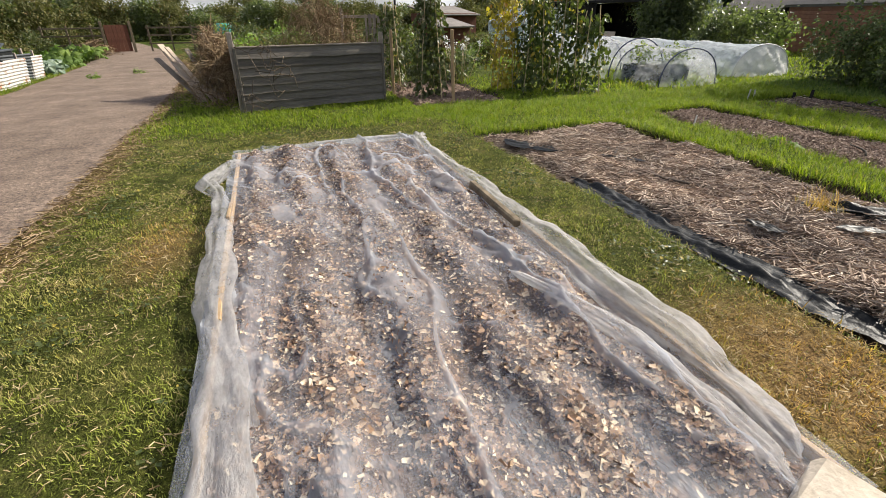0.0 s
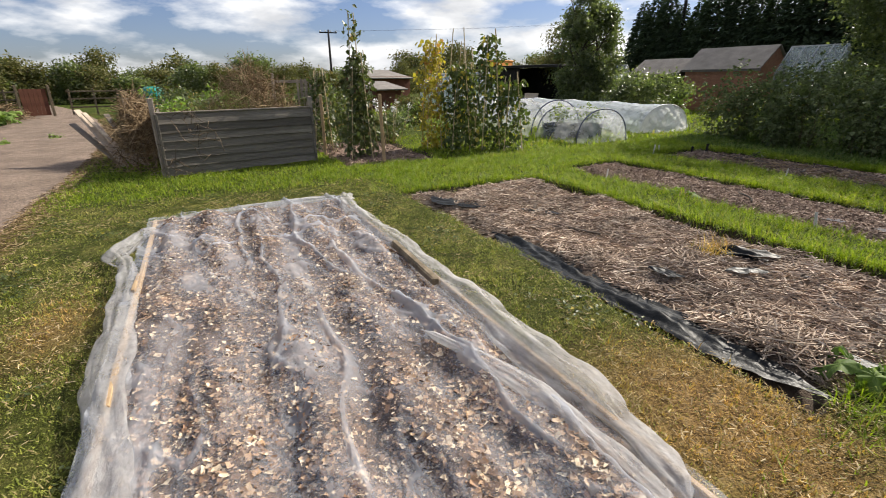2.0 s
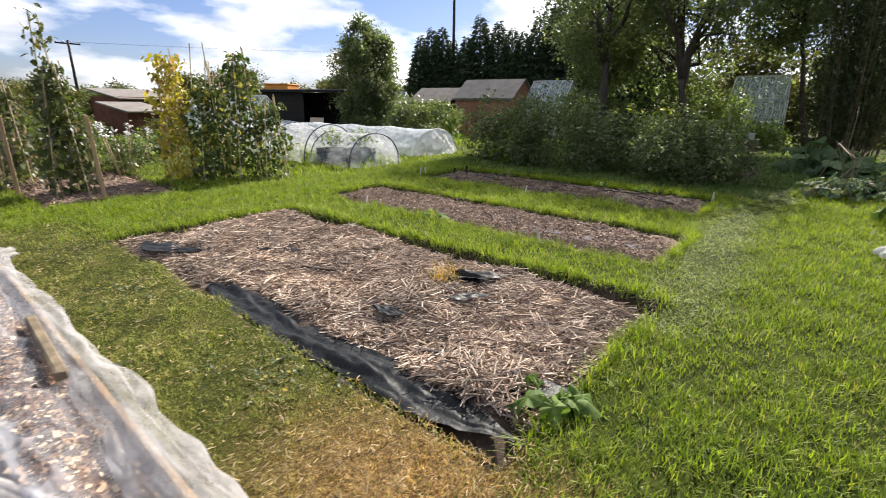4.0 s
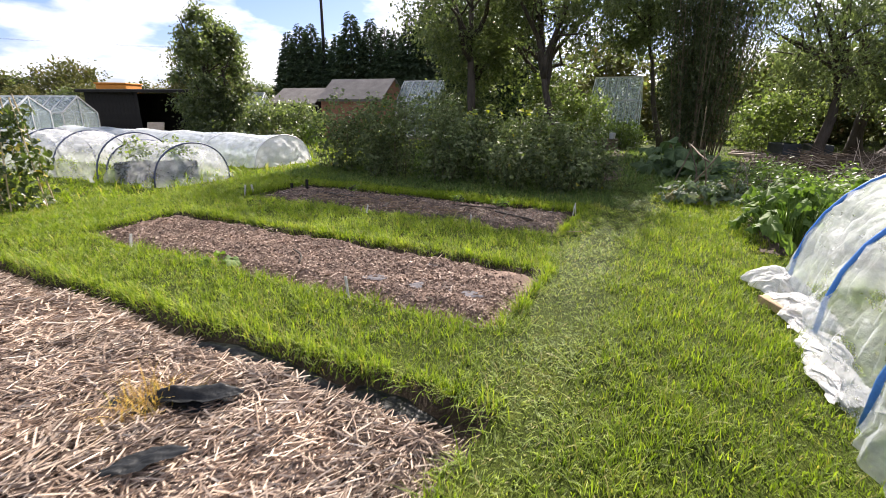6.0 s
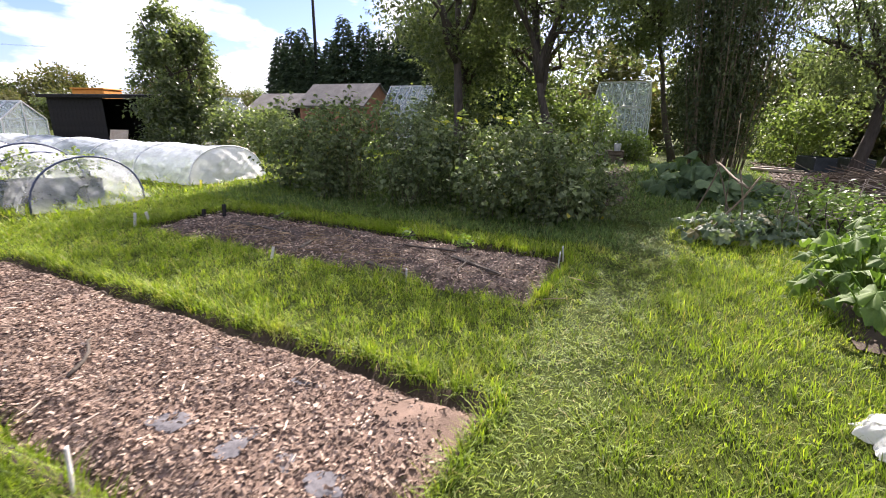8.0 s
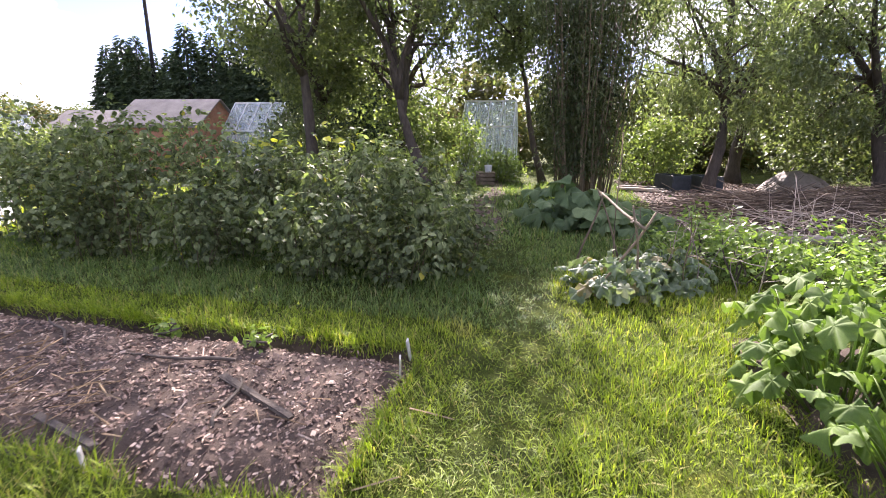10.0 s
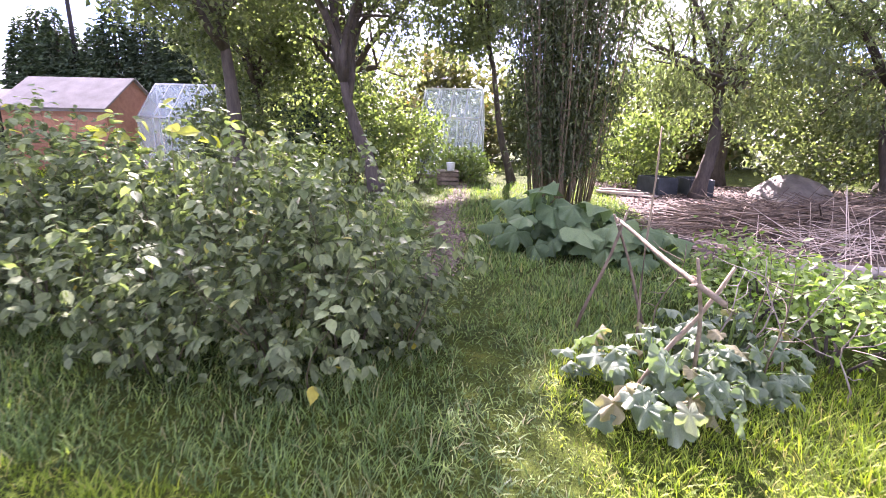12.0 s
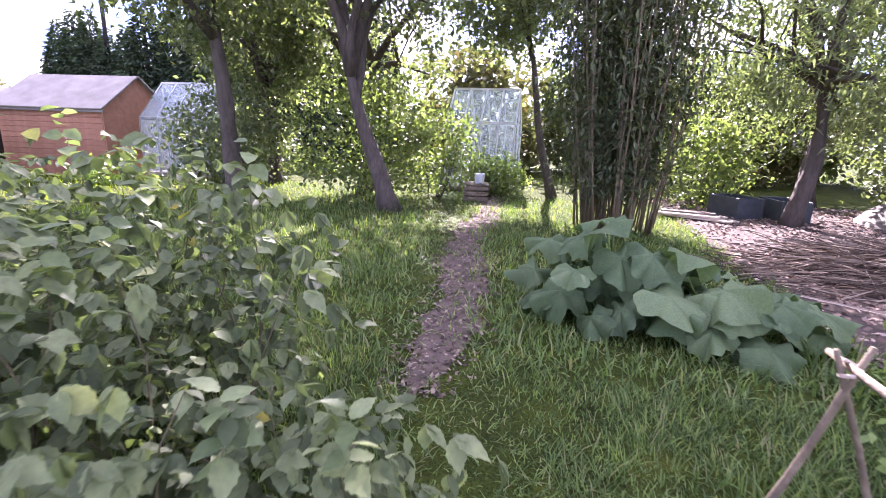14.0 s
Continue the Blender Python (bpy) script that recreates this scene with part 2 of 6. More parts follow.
def road_material():
    """Worn asphalt: pale and dark chippings in a dusty binder, with wheel-worn patches."""
    n = Nodes("worn_asphalt")
    c = n.ramp(n.noise(1.3, 5, 0.6), [(0.32, (0.15, 0.115, 0.09)), (0.68, (0.245, 0.19, 0.15))])
    c = n.mix(1.0, c, n.ramp(n.noise(34, 5, 0.8), [(0.36, (0.45, 0.45, 0.46)), (0.5, (0.95, 0.95, 0.95)), (0.64, (1.75, 1.7, 1.6))]), "MULTIPLY")
    c = n.mix(1.0, c, n.ramp(n.noise(7, 4, 0.7), [(0.35, (0.8, 0.8, 0.82)), (0.65, (1.14, 1.12, 1.1))]), "MULTIPLY")
    return n.done(n.surface(c, 0.92, normal=n.bump(n.noise(62, 3, 0.7), 1.0, 0.015), spec=0.2))


M_ROAD = road_material()
M_FENCE = plain_material("grey_weathered_boards", (0.10, 0.089, 0.075), (0.19, 0.17, 0.145), 3, 0.85, bump=0.5, fine=26, stretch=(0.25, 3, 3), vary=0.3, grain=0.9)
M_WOOD = plain_material("bare_timber", (0.34, 0.23, 0.13), (0.47, 0.34, 0.2), 3, 0.75, bump=0.4, fine=30, stretch=(3, 3, 0.4), vary=0.15)
M_OLDWOOD = plain_material("silvered_timber", (0.20, 0.165, 0.13), (0.36, 0.31, 0.26), 3, 0.85, bump=0.5, fine=30, vary=0.25)
M_STICK = plain_material("old_brown_sticks", (0.09, 0.07, 0.045), (0.225, 0.178, 0.118), 11, 0.85, bump=0.6, fine=40, vary=0.2)
M_PALEWOOD = plain_material("pale_split_boards", (0.42, 0.33, 0.25), (0.60, 0.5, 0.4), 4, 0.8, bump=0.4, fine=40, vary=0.15)
M_BARK = plain_material("bark", (0.05, 0.04, 0.031), (0.10, 0.083, 0.066), 9, 0.9, bump=1.0, fine=35, stretch=(1, 1, 0.3))
M_BLACKSHEET = plain_material("black_polythene", (0.007, 0.008, 0.008), (0.02, 0.022, 0.023), 4, 0.45, bump=1.0, fine=16, spots=(7, 0.70, (0.07, 0.063, 0.055)), spec=0.2)
M_BLACKWOOD = plain_material("black_tarred_boards", (0.012, 0.011, 0.010), (0.028, 0.025, 0.022), 3, 0.85, bump=0.4, fine=30)
M_BRICK = plain_material("orange_brick", (0.27, 0.13, 0.082), (0.37, 0.185, 0.115), 6, 0.9, bump=0.4, fine=40, vary=0.14)
M_FELT = plain_material("grey_roof_felt", (0.16, 0.145, 0.13), (0.25, 0.23, 0.21), 2, 0.9, bump=0.5, fine=60)
M_TIN = plain_material("galvanised_sheet", (0.50, 0.48, 0.44), (0.66, 0.64, 0.6), 3, 0.55, 0.3, 0.2, 30, spots=(4.5, 0.54, (0.30, 0.13, 0.06)))
M_WHITEFRAME = plain_material("white_painted_frame", (0.62, 0.63, 0.63), (0.74, 0.75, 0.75), 3, 0.5, bump=0.1)
M_ALU = plain_material("dull_aluminium", (0.42, 0.43, 0.44), (0.55, 0.56, 0.57), 4, 0.45, 0.6, 0.1)
M_BLUEPIPE = plain_material("blue_water_pipe", (0.05, 0.17, 0.52), (0.08, 0.24, 0.62), 4, 0.45, bump=0.1)
M_DARKPIPE = plain_material("dark_blue_hoop", (0.04, 0.05, 0.10), (0.09, 0.11, 0.19), 4, 0.5, bump=0.1)
M_PLASTICGREY = plain_material("dark_grey_plastic", (0.035, 0.042, 0.045), (0.07, 0.08, 0.085), 5, 0.5, bump=0.1)
M_GREYSCRAP = plain_material("dull_grey_membrane", (0.10, 0.095, 0.10), (0.17, 0.16, 0.165), 7, 0.9, bump=0.6, fine=40, spec=0.1)
M_TEAL = plain_material("teal_plastic", (0.01, 0.22, 0.2), (0.03, 0.33, 0.29), 4, 0.45, bump=0.1)
M_ORANGE = plain_material("orange_paint", (0.55, 0.2, 0.03), (0.66, 0.27, 0.05), 4, 0.6, bump=0.1)
M_LABEL = plain_material("weathered_white_label", (0.45, 0.43, 0.4), (0.62, 0.6, 0.57), 9, 0.6, bump=0.2)
M_RUSTBOARD = plain_material("rust_brown_board", (0.09, 0.035, 0.02), (0.16, 0.065, 0.04), 3, 0.85, bump=0.3)
M_CULM = plain_material("brown_bamboo_culm", (0.10, 0.078, 0.045), (0.22, 0.17, 0.10), 7, 0.6, bump=0.2)
M_STEM = plain_material("green_brown_stems", (0.08, 0.075, 0.035), (0.15, 0.12, 0.065), 7, 0.7, bump=0.2)
M_CANE = plain_material("bamboo_cane", (0.34, 0.27, 0.15), (0.5, 0.41, 0.25), 7, 0.6, bump=0.2)
M_STONE = plain_material("pale_stone", (0.42, 0.36, 0.28), (0.58, 0.51, 0.42), 5, 0.9, bump=0.6, fine=40)
M_WHITE = plain_material("white_petals", (0.78, 0.78, 0.76), (0.85, 0.85, 0.84), 9, 0.7, bump=0.1)
M_TARP = plain_material("dusty_tarpaulin", (0.12, 0.10, 0.08), (0.20, 0.175, 0.145), 3, 0.8, bump=0.5, fine=14)
glass_n = Nodes("greenhouse_glass")
M_GLASS = glass_n.done(glass_n.blend(0.2, glass_n.shader("ShaderNodeBsdfTransparent", (0.92, 0.95, 0.95)), glass_n.surface((0.62, 0.68, 0.70), 0.18, spec=0.6)))

L_RASP = leaf_material("raspberry_leaves", (0.043, 0.06, 0.026), (0.108, 0.138, 0.06), (0.21, 0.245, 0.115), 0.36, 0.62, 1.5, (0.985, (0.35, 0.30, 0.04)), 0.25)
# paler than the other raspberry leaves: pale undersides plus sunlight painted on the tips
L_RASPTIP = leaf_material("raspberry_tip_leaves", (0.10, 0.14, 0.055), (0.17, 0.215, 0.09), (0.28, 0.32, 0.15), 0.4, 0.5, 1.5, spec=0.3)
L_RASPYELLOW = leaf_material("yellowing_leaves", (0.22, 0.25, 0.03), (0.33, 0.34, 0.04), (0.45, 0.42, 0.05), 0.45)
L_BEAN = leaf_material("bean_leaves", (0.034, 0.055, 0.016), (0.062, 0.09, 0.026), (0.125, 0.145, 0.042), 0.35, dry=(0.92, (0.42, 0.33, 0.06)))
L_YELLOW = leaf_material("golden_leaves", (0.15, 0.15, 0.03), (0.36, 0.28, 0.04), (0.55, 0.43, 0.07), 0.4, dry=(0.9, (0.42, 0.22, 0.07)))
L_CLIMB = leaf_material("hop_leaves", (0.042, 0.055, 0.022), (0.075, 0.092, 0.036), (0.145, 0.16, 0.062), 0.33, dry=(0.95, (0.26, 0.19, 0.08)))
L_TREE = leaf_material("tree_leaves", (0.053, 0.072, 0.032), (0.098, 0.122, 0.054), (0.185, 0.205, 0.096), 0.5, 0.36, 0.5, spec=0.6)
L_DENSE = leaf_material("dense_tree_leaves", (0.03, 0.045, 0.017), (0.056, 0.075, 0.028), (0.115, 0.135, 0.052), 0.3, 0.5, 0.6, spec=0.4)
L_WILLOW = leaf_material("grey_green_leaves", (0.075, 0.095, 0.042), (0.125, 0.152, 0.08), (0.22, 0.25, 0.13), 0.48, 0.36, 0.6, spec=0.6)
# lighter and yellower than L_TREE; on the tree-side shrubs this paints in sunlight
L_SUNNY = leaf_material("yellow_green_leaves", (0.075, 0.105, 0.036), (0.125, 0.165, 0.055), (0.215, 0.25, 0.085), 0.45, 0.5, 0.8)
L_HEDGE = leaf_material("far_hedge_leaves", (0.07, 0.077, 0.032), (0.12, 0.123, 0.052), (0.19, 0.172, 0.075), 0.25, 0.7, 0.25, (0.95, (0.2, 0.13, 0.06)), 0.1)
L_CONIFER = leaf_material("conifer_sprays", (0.026, 0.04, 0.024), (0.046, 0.07, 0.04), (0.078, 0.108, 0.06), 0.15, 0.7, 0.6, spec=0.1)
L_BRIGHT = leaf_material("broad_green_leaves", (0.055, 0.10, 0.022), (0.092, 0.155, 0.032), (0.17, 0.24, 0.052), 0.3, 0.65, 2.0, spec=0.25)
L_WEED = leaf_material("light_green_weeds", (0.09, 0.15, 0.03), (0.15, 0.22, 0.05), (0.24, 0.32, 0.08), 0.45)
L_SQUASH = leaf_material("grey_green_squash_leaves", (0.065, 0.10, 0.05), (0.11, 0.15, 0.08), (0.19, 0.235, 0.14), 0.3, 0.6, 1.5, dry=(0.91, (0.24, 0.21, 0.10)), spec=0.5)
L_RHUBARB = leaf_material("rhubarb_leaves", (0.055, 0.09, 0.042), (0.09, 0.14, 0.062), (0.15, 0.205, 0.092), 0.3, 0.6, 3.0, spec=0.2)
L_CABBAGE = leaf_material("blue_green_cabbage_leaves", (0.09, 0.14, 0.10), (0.15, 0.21, 0.15), (0.24, 0.30, 0.2), 0.2, 0.45)

# ---- builders ----
rng = np.random.default_rng(7)


def mesh_from(name, verts, faces, sizes, mats, smooth=False, index=None):
    """A mesh from flat arrays: verts (n, 3), the corners' vertex numbers and the number of corners of each face."""
    me = bpy.data.meshes.new(name)
    me.vertices.add(len(verts))
    me.vertices.foreach_set("co", np.asarray(verts, np.float32).ravel())
    me.loops.add(len(faces))
    me.loops.foreach_set("vertex_index", np.asarray(faces, np.int32))
    sizes = np.asarray(sizes, np.int32)
    me.polygons.add(len(sizes))
    me.polygons.foreach_set("loop_start", np.concatenate(([0], np.cumsum(sizes)[:-1])).astype(np.int32))
    for m in mats if isinstance(mats, (list, tuple)) else [mats]:
        me.materials.append(m)
    if index is not None:
        me.polygons.foreach_set("material_index", np.asarray(index, np.int32))
    me.polygons.foreach_set("use_smooth", np.full(len(sizes), smooth))
    me.update(calc_edges=True)
    me.validate()
    return me


def turns(yaw, pitch, roll):
    """Rotation matrices (n, 3, 3) from arrays of radians: roll about y, then pitch about x, then yaw about z."""
    n = len(yaw)
    cz, sz, cx, sx, cy, sy = np.cos(yaw), np.sin(yaw), np.cos(pitch), np.sin(pitch), np.cos(roll), np.sin(roll)
    o, z = np.ones(n), np.zeros(n)
    Z = np.stack([cz, -sz, z, sz, cz, z, z, z, o], 1).reshape(n, 3, 3)
    X = np.stack([o, z, z, z, cx, -sx, z, sx, cx], 1).reshape(n, 3, 3)
    Y = np.stack([cy, z, sy, z, o, z, -sy, z, cy], 1).reshape(n, 3, 3)
    return Z @ X @ Y


def swarm(name, shape, places, turn, sizes, mat, smooth=False):
    """One mesh of many small copies of a shape (verts, faces), each with its own place, turn and size."""
    tv, tf = shape
    tv = np.asarray(tv, np.float64)
    n, k = len(places), len(tv)
    sizes = np.asarray(sizes, np.float64)
    if sizes.ndim == 1:
        sizes = np.repeat(sizes[:, None], 3, 1)
    v = np.einsum("nij,nkj->nki", turn, tv[None] * sizes[:, None, :]) + np.asarray(places)[:, None, :]
    flat = np.array([i for f in tf for i in f])
    loops = (flat[None] + k * np.arange(n)[:, None]).ravel()
    return mesh_from(name, v.reshape(-1, 3), loops, np.tile([len(f) for f in tf], n), mat, smooth)


# shapes, one unit long along y
BLADE = ([(-0.5, 0, 0), (0.5, 0, 0), (-0.38, 0.12, 0.55), (0.38, 0.12, 0.55), (0, 0.45, 1.0)], [(0, 1, 3, 2), (2, 3, 4)])
LEAF = ([(0, 0, 0), (0.36, 0.32, 0.06), (0.26, 0.72, 0.03), (0, 1, -0.1), (-0.26, 0.72, 0.03), (-0.36, 0.32, 0.06), (0, 0.5, -0.03)],
        [(0, 1, 6), (1, 2, 6), (2, 3, 6), (3, 4, 6), (4, 5, 6), (5, 0, 6)])
TOOTHED = ([(0, 0, 0), (0.143, 0.06, 0.03), (0.185, 0.15, 0.05), (0.277, 0.2, 0.05), (0.277, 0.33, 0.07), (0.336, 0.42, 0.06), (0.277, 0.52, 0.06), (0.277, 0.62, 0.04), (0.185, 0.70, 0.03), (0.143, 0.82, 0.0), (0.059, 0.90, -0.04), (0, 1.03, -0.09),
            (-0.059, 0.90, -0.04), (-0.143, 0.82, 0.0), (-0.185, 0.70, 0.03), (-0.277, 0.62, 0.04), (-0.277, 0.52, 0.06), (-0.336, 0.42, 0.06), (-0.277, 0.33, 0.07), (-0.277, 0.2, 0.05), (-0.185, 0.15, 0.05), (-0.143, 0.06, 0.03), (0, 0.3, 0.0), (0, 0.65, -0.02)],
           [(0, 1, 2, 22), (22, 2, 3, 4), (22, 4, 5, 6), (22, 6, 7, 23), (23, 7, 8, 9), (23, 9, 10, 11), (0, 22, 20, 21), (22, 18, 19, 20), (22, 16, 17, 18), (22, 23, 15, 16), (23, 13, 14, 15), (23, 11, 12, 13)])
LEAFLET = ([(0, 0, 0), (0.3, 0.45, 0.05), (0, 1, -0.08), (-0.3, 0.45, 0.05)], [(0, 1, 2), (0, 2, 3)])
NARROW = ([(0, 0, 0), (0.13, 0.45, 0.02), (0, 1, -0.12), (-0.13, 0.45, 0.02)], [(0, 1, 2), (0, 2, 3)])
CHIP = ([(-0.5, -0.5, -0.1), (0.45, -0.5, -0.1), (0.5, 0.42, -0.1), (-0.42, -0.4, 0.22), (0.36, -0.42, 0.25), (0.4, 0.33, 0.2), (-0.33, 0.4, 0.24)],
        [(3, 4, 5, 6), (0, 1, 4, 3), (1, 2, 5, 4)])
FLAKE = ([(-0.5, -0.45, 0), (0.4, -0.5, 0.12), (0.5, 0.45, 0.0), (-0.42, 0.5, 0.15)], [(0, 1, 2), (0, 2, 3)])
STALK = ([(-0.5, -0.5, 0), (0.5, -0.5, 0), (0, -0.5, 0.8), (-0.5, 0.02, 0.1), (0.5, 0.02, 0.1), (0, 0.02, 1.0), (-0.5, 0.5, -0.1), (0.5, 0.5, -0.1), (0, 0.5, 0.7)],
         [(0, 3, 5, 2), (2, 5, 4, 1), (3, 6, 8, 5), (5, 8, 7, 4)])


def bm_mesh(bm, name, mat, smooth=False):
    me = bpy.data.meshes.new(name)
    bm.to_mesh(me)
    bm.free()
    for m in mat if isinstance(mat, (list, tuple)) else [mat]:
        me.materials.append(m)
    if smooth:
        me.polygons.foreach_set("use_smooth", np.full(len(me.polygons), True))
    return me


def thing(name, x, y, z, label, category, group="", rz=0.0, kind=""):
    ob = new(name)
    ob.matrix_world = pose(x, y, z, 0, 0, rz)
    return tagged(ob, label, category, group, kind)


def part(name, data, parent, label="", m=None):
    """Link a mesh as one part under a thing or part."""
    ob = new(name, data)
    ob.parent = parent
    if m is not None:
        ob.matrix_basis = m
    return tagged(ob, label)


def box(sx, sy, sz, mat, bevel=0.006, name="box", rough=0.0):
    """A bevelled box standing on z = 0, centred in x and y."""
    bm = bmesh.new()
    bmesh.ops.create_cube(bm, size=1, matrix=Matrix.Translation((0, 0, sz / 2)) @ Matrix.Diagonal((sx, sy, sz, 1)))
    if bevel:
        bmesh.ops.bevel(bm, geom=bm.edges[:], offset=min(bevel, 0.3 * min(sx, sy, sz)), segments=1, affect="EDGES")
    if rough:
        for v in bm.verts:
            v.co += Vector((random.uniform(-rough, rough), random.uniform(-rough, rough), random.uniform(-rough, rough)))
    return bm_mesh(bm, name, mat)


def tube_bm(bm, pts, radii, n=7, caps=True):
    pts = [Vector(p) for p in pts]
    rings = []
    for i, p in enumerate(pts):
        d = (pts[min(i + 1, len(pts) - 1)] - pts[max(i - 1, 0)]).normalized()
        q = d.to_track_quat("Z", "Y")
        r = radii[i] if isinstance(radii, (list, tuple)) else radii
        rings.append([bm.verts.new(p + q @ Vector((r * math.cos(a), r * math.sin(a), 0))) for a in (2 * math.pi * k / n for k in range(n))])
    for a, b in zip(rings, rings[1:]):
        for k in range(n):
            bm.faces.new((a[k], a[(k + 1) % n], b[(k + 1) % n], b[k]))
    if caps:
        bm.faces.new(rings[0][::-1])
        bm.faces.new(rings[-1])


def tube(pts, radii, mat, n=7, name="tube"):
    bm = bmesh.new()
    tube_bm(bm, pts, radii, n)
    return bm_mesh(bm, name, mat, True)


def sheet(name, nx, ny, func, mat, smooth=True, thick=0.0):
    """A grid sheet: func(u, v) arrays in 0..1 to x, y, z arrays."""
    u, v = np.meshgrid(np.linspace(0, 1, nx + 1), np.linspace(0, 1, ny + 1))
    x, y, z = func(u.ravel(), v.ravel())
    verts = np.stack([x, y, z], 1)
    i = (np.arange(nx)[None] + (nx + 1) * np.arange(ny)[:, None]).ravel()
    faces = np.stack([i, i + 1, i + nx + 2, i + nx + 1], 1)
    return mesh_from(name, verts, faces.ravel(), np.full(len(faces), 4), mat, smooth)


def wob(x, y, s=1.0, k=0):
    """Smooth cheap noise for arrays, about -1 to 1."""
    a = 1.7 * k
    return (np.sin(1.31 * s * x + 2.13 * s * y + a) + np.sin(2.71 * s * x - 1.73 * s * y + 2 * a + 1) + 0.6 * np.sin(5.3 * s * x + 3.9 * s * y + 3 * a) + 0.5 * np.sin(-4.1 * s * x + 7.7 * s * y + a + 2)
            + 0.35 * np.sin(11.3 * s * x - 9.1 * s * y + 2.2 * a)) / 3.0


# ---- ground ----
# beds: x0, x1, y0, y1
NETBED, STRAWBED, BED_B, BED_C = (-0.46, 1.66, 0.5, 5.95), (2.72, 5.1, 0.8, 6.15), (6.05, 7.48, 1.12, 6.75), (8.9, 10.42, 1.4, 7.0)
LEAFBED, POSTBED = (9.2, 11.3, -3.2, -0.85), (2.55, 4.6, 8.75, 12.6)
CUT_BEDS = (STRAWBED, BED_B, BED_C, POSTBED)


def inside(x, y, r, grow=0.0, k=0):
    g = grow + 0.05 * wob(x, y, 2.2, k)
    return np.minimum(np.minimum(x - r[0] + g, r[1] + g - x), np.minimum(y - r[2] + g, r[3] + g - y))


def road_edges(y):
    """The track's two edges: straight, then bending away."""
    bend = -np.maximum(y - 12, 0) ** 1.6 * 0.028
    return -5.62 + 0.6 * bend + 0.10 * wob(y, 0 * y, 0.35), -2.0 + bend + 0.07 * wob(y, 0 * y, 0.45, 2)


def ground_height(x, y):
    z = 0.018 * wob(x, y, 0.8) * np.clip((x + 1.8) / 0.6, 0, 1) * np.clip((21 - x) / 3, 0, 1) * np.clip((19 - y) / 3, 0, 1) * np.clip((y + 8) / 2, 0, 1)
    for k, r in enumerate(CUT_BEDS):
        z = z - (0.15 if k == 0 else 0.12) * np.clip(inside(x, y, r, 0.02, k) / 0.08, 0, 1)
    return z


def axis(lo, hi, step, far):
    near = np.arange(lo, hi + 1e-6, step)
    out = np.cumsum(step * 1.35 ** np.arange(1, 40))
    out = out[out < far]
    return np.concatenate((lo - np.append(out, far)[::-1], near, hi + np.append(out, far)))


gx, gy = axis(-3.0, 16.0, 0.115, 2500.0), axis(-2.0, 14.0, 0.115, 2500.0)
X, Y = np.meshgrid(gx, gy)
Z = ground_height(X, Y)
i = (np.arange(len(gx) - 1)[None] + len(gx) * np.arange(len(gy) - 1)[:, None]).ravel()
f = np.stack([i, i + 1, i + len(gx) + 1, i + len(gx)], 1)
zf = np.stack([Z.ravel()[f[:, k]] for k in range(4)], 1)
soil = (zf.min(1) < -0.055).astype(int)
turf = tagged(new("ground", mesh_from("ground", np.stack([X.ravel(), Y.ravel(), Z.ravel()], 1), f.ravel(), np.full(len(f), 4), [M_TURF, M_SOIL], True, soil)),
       "grassy allotment ground with cut planting beds", "ground", kind="structure")


def road_shape(u, v):
    y = -14 + 70 * v
    a, b = road_edges(y)
    return a + (b - a) * u, y, 0.034 - 0.026 * np.abs(2 * u - 1) ** 4 + 0.004 * wob(u * 4, y, 1.0)


tagged(new("road", sheet("road", 24, 300, road_shape, M_ROAD)), "worn pale asphalt access track with dusty edges", "road", kind="structure")


def gravel(n=9000):
    y = rng.uniform(0, 26, n)
    a, b = road_edges(y)
    side = rng.random(n) < 0.5
    x = np.where(side, b + rng.normal(0.05, 0.16, n), a + rng.normal(0, 0.2, n))
    return swarm("grit", CHIP, np.stack([x, y, 0.004 + 0 * x], 1), turns(rng.uniform(0, 6.3, n), rng.normal(0, 0.2, n), rng.normal(0, 0.2, n)), rng.uniform(0.006, 0.026, n), M_DEADHEDGE)


tagged(new("road_litter", gravel()), "dry straw and grit along the track edges", "litter", kind="stuff")

n = 3200
y = rng.uniform(1.0, 22, n)
ra, rb = road_edges(y)
x = rb + np.abs(rng.normal(0.0, 0.2, n)) - 0.05
s = rng.uniform(0.03, 0.14, n)
tagged(new("road_straw", swarm("road_straw", STALK, np.stack([x, y, 0.012 + 0.02 * rng.random(n)], 1), turns(rng.uniform(0, 6.3, n), rng.normal(0, 0.2, n), rng.uniform(-1, 1, n)), np.stack([np.full(n, 0.006), s, np.full(n, 0.005)], 1), M_DEADHEDGE)), "dry dead grass fringing the track", "litter", kind="stuff")

# ---- grass ----


def clear_of(x, y):
    ok = np.ones(len(x), bool)
    for k, r in enumerate(CUT_BEDS):
        ok &= inside(x, y, r, -0.03, k) < 0
    ok &= inside(x, y, NETBED, 0.06) < 0
    ok &= inside(x, y, LEAFBED, -0.1) < 0
    a, b = road_edges(y)
    ok &= ~((x < b + 0.4 * rng.random(len(x)) ** 1.6) & (x > a))
    return ok


def scorch(x, y):
    """How burnt the lawn is by the corner between the two nearest beds."""
    a, b = road_edges(y)
    dust = 0.75 * np.exp(-((x - b - 0.08) / 0.2) ** 2) * (0.6 + 0.5 * wob(x, y, 1.6)) * (y < 30) * (y > -14)
    return np.clip(dust, 0, 1) + np.exp(-(((x - 2.25) / 0.55) ** 2 + ((y - 0.95) / 0.75) ** 2) ** 1.5) + 0.8 * np.exp(-(((x + 0.95) / 0.25) ** 2 + ((y - 3.6) / 0.5) ** 2))


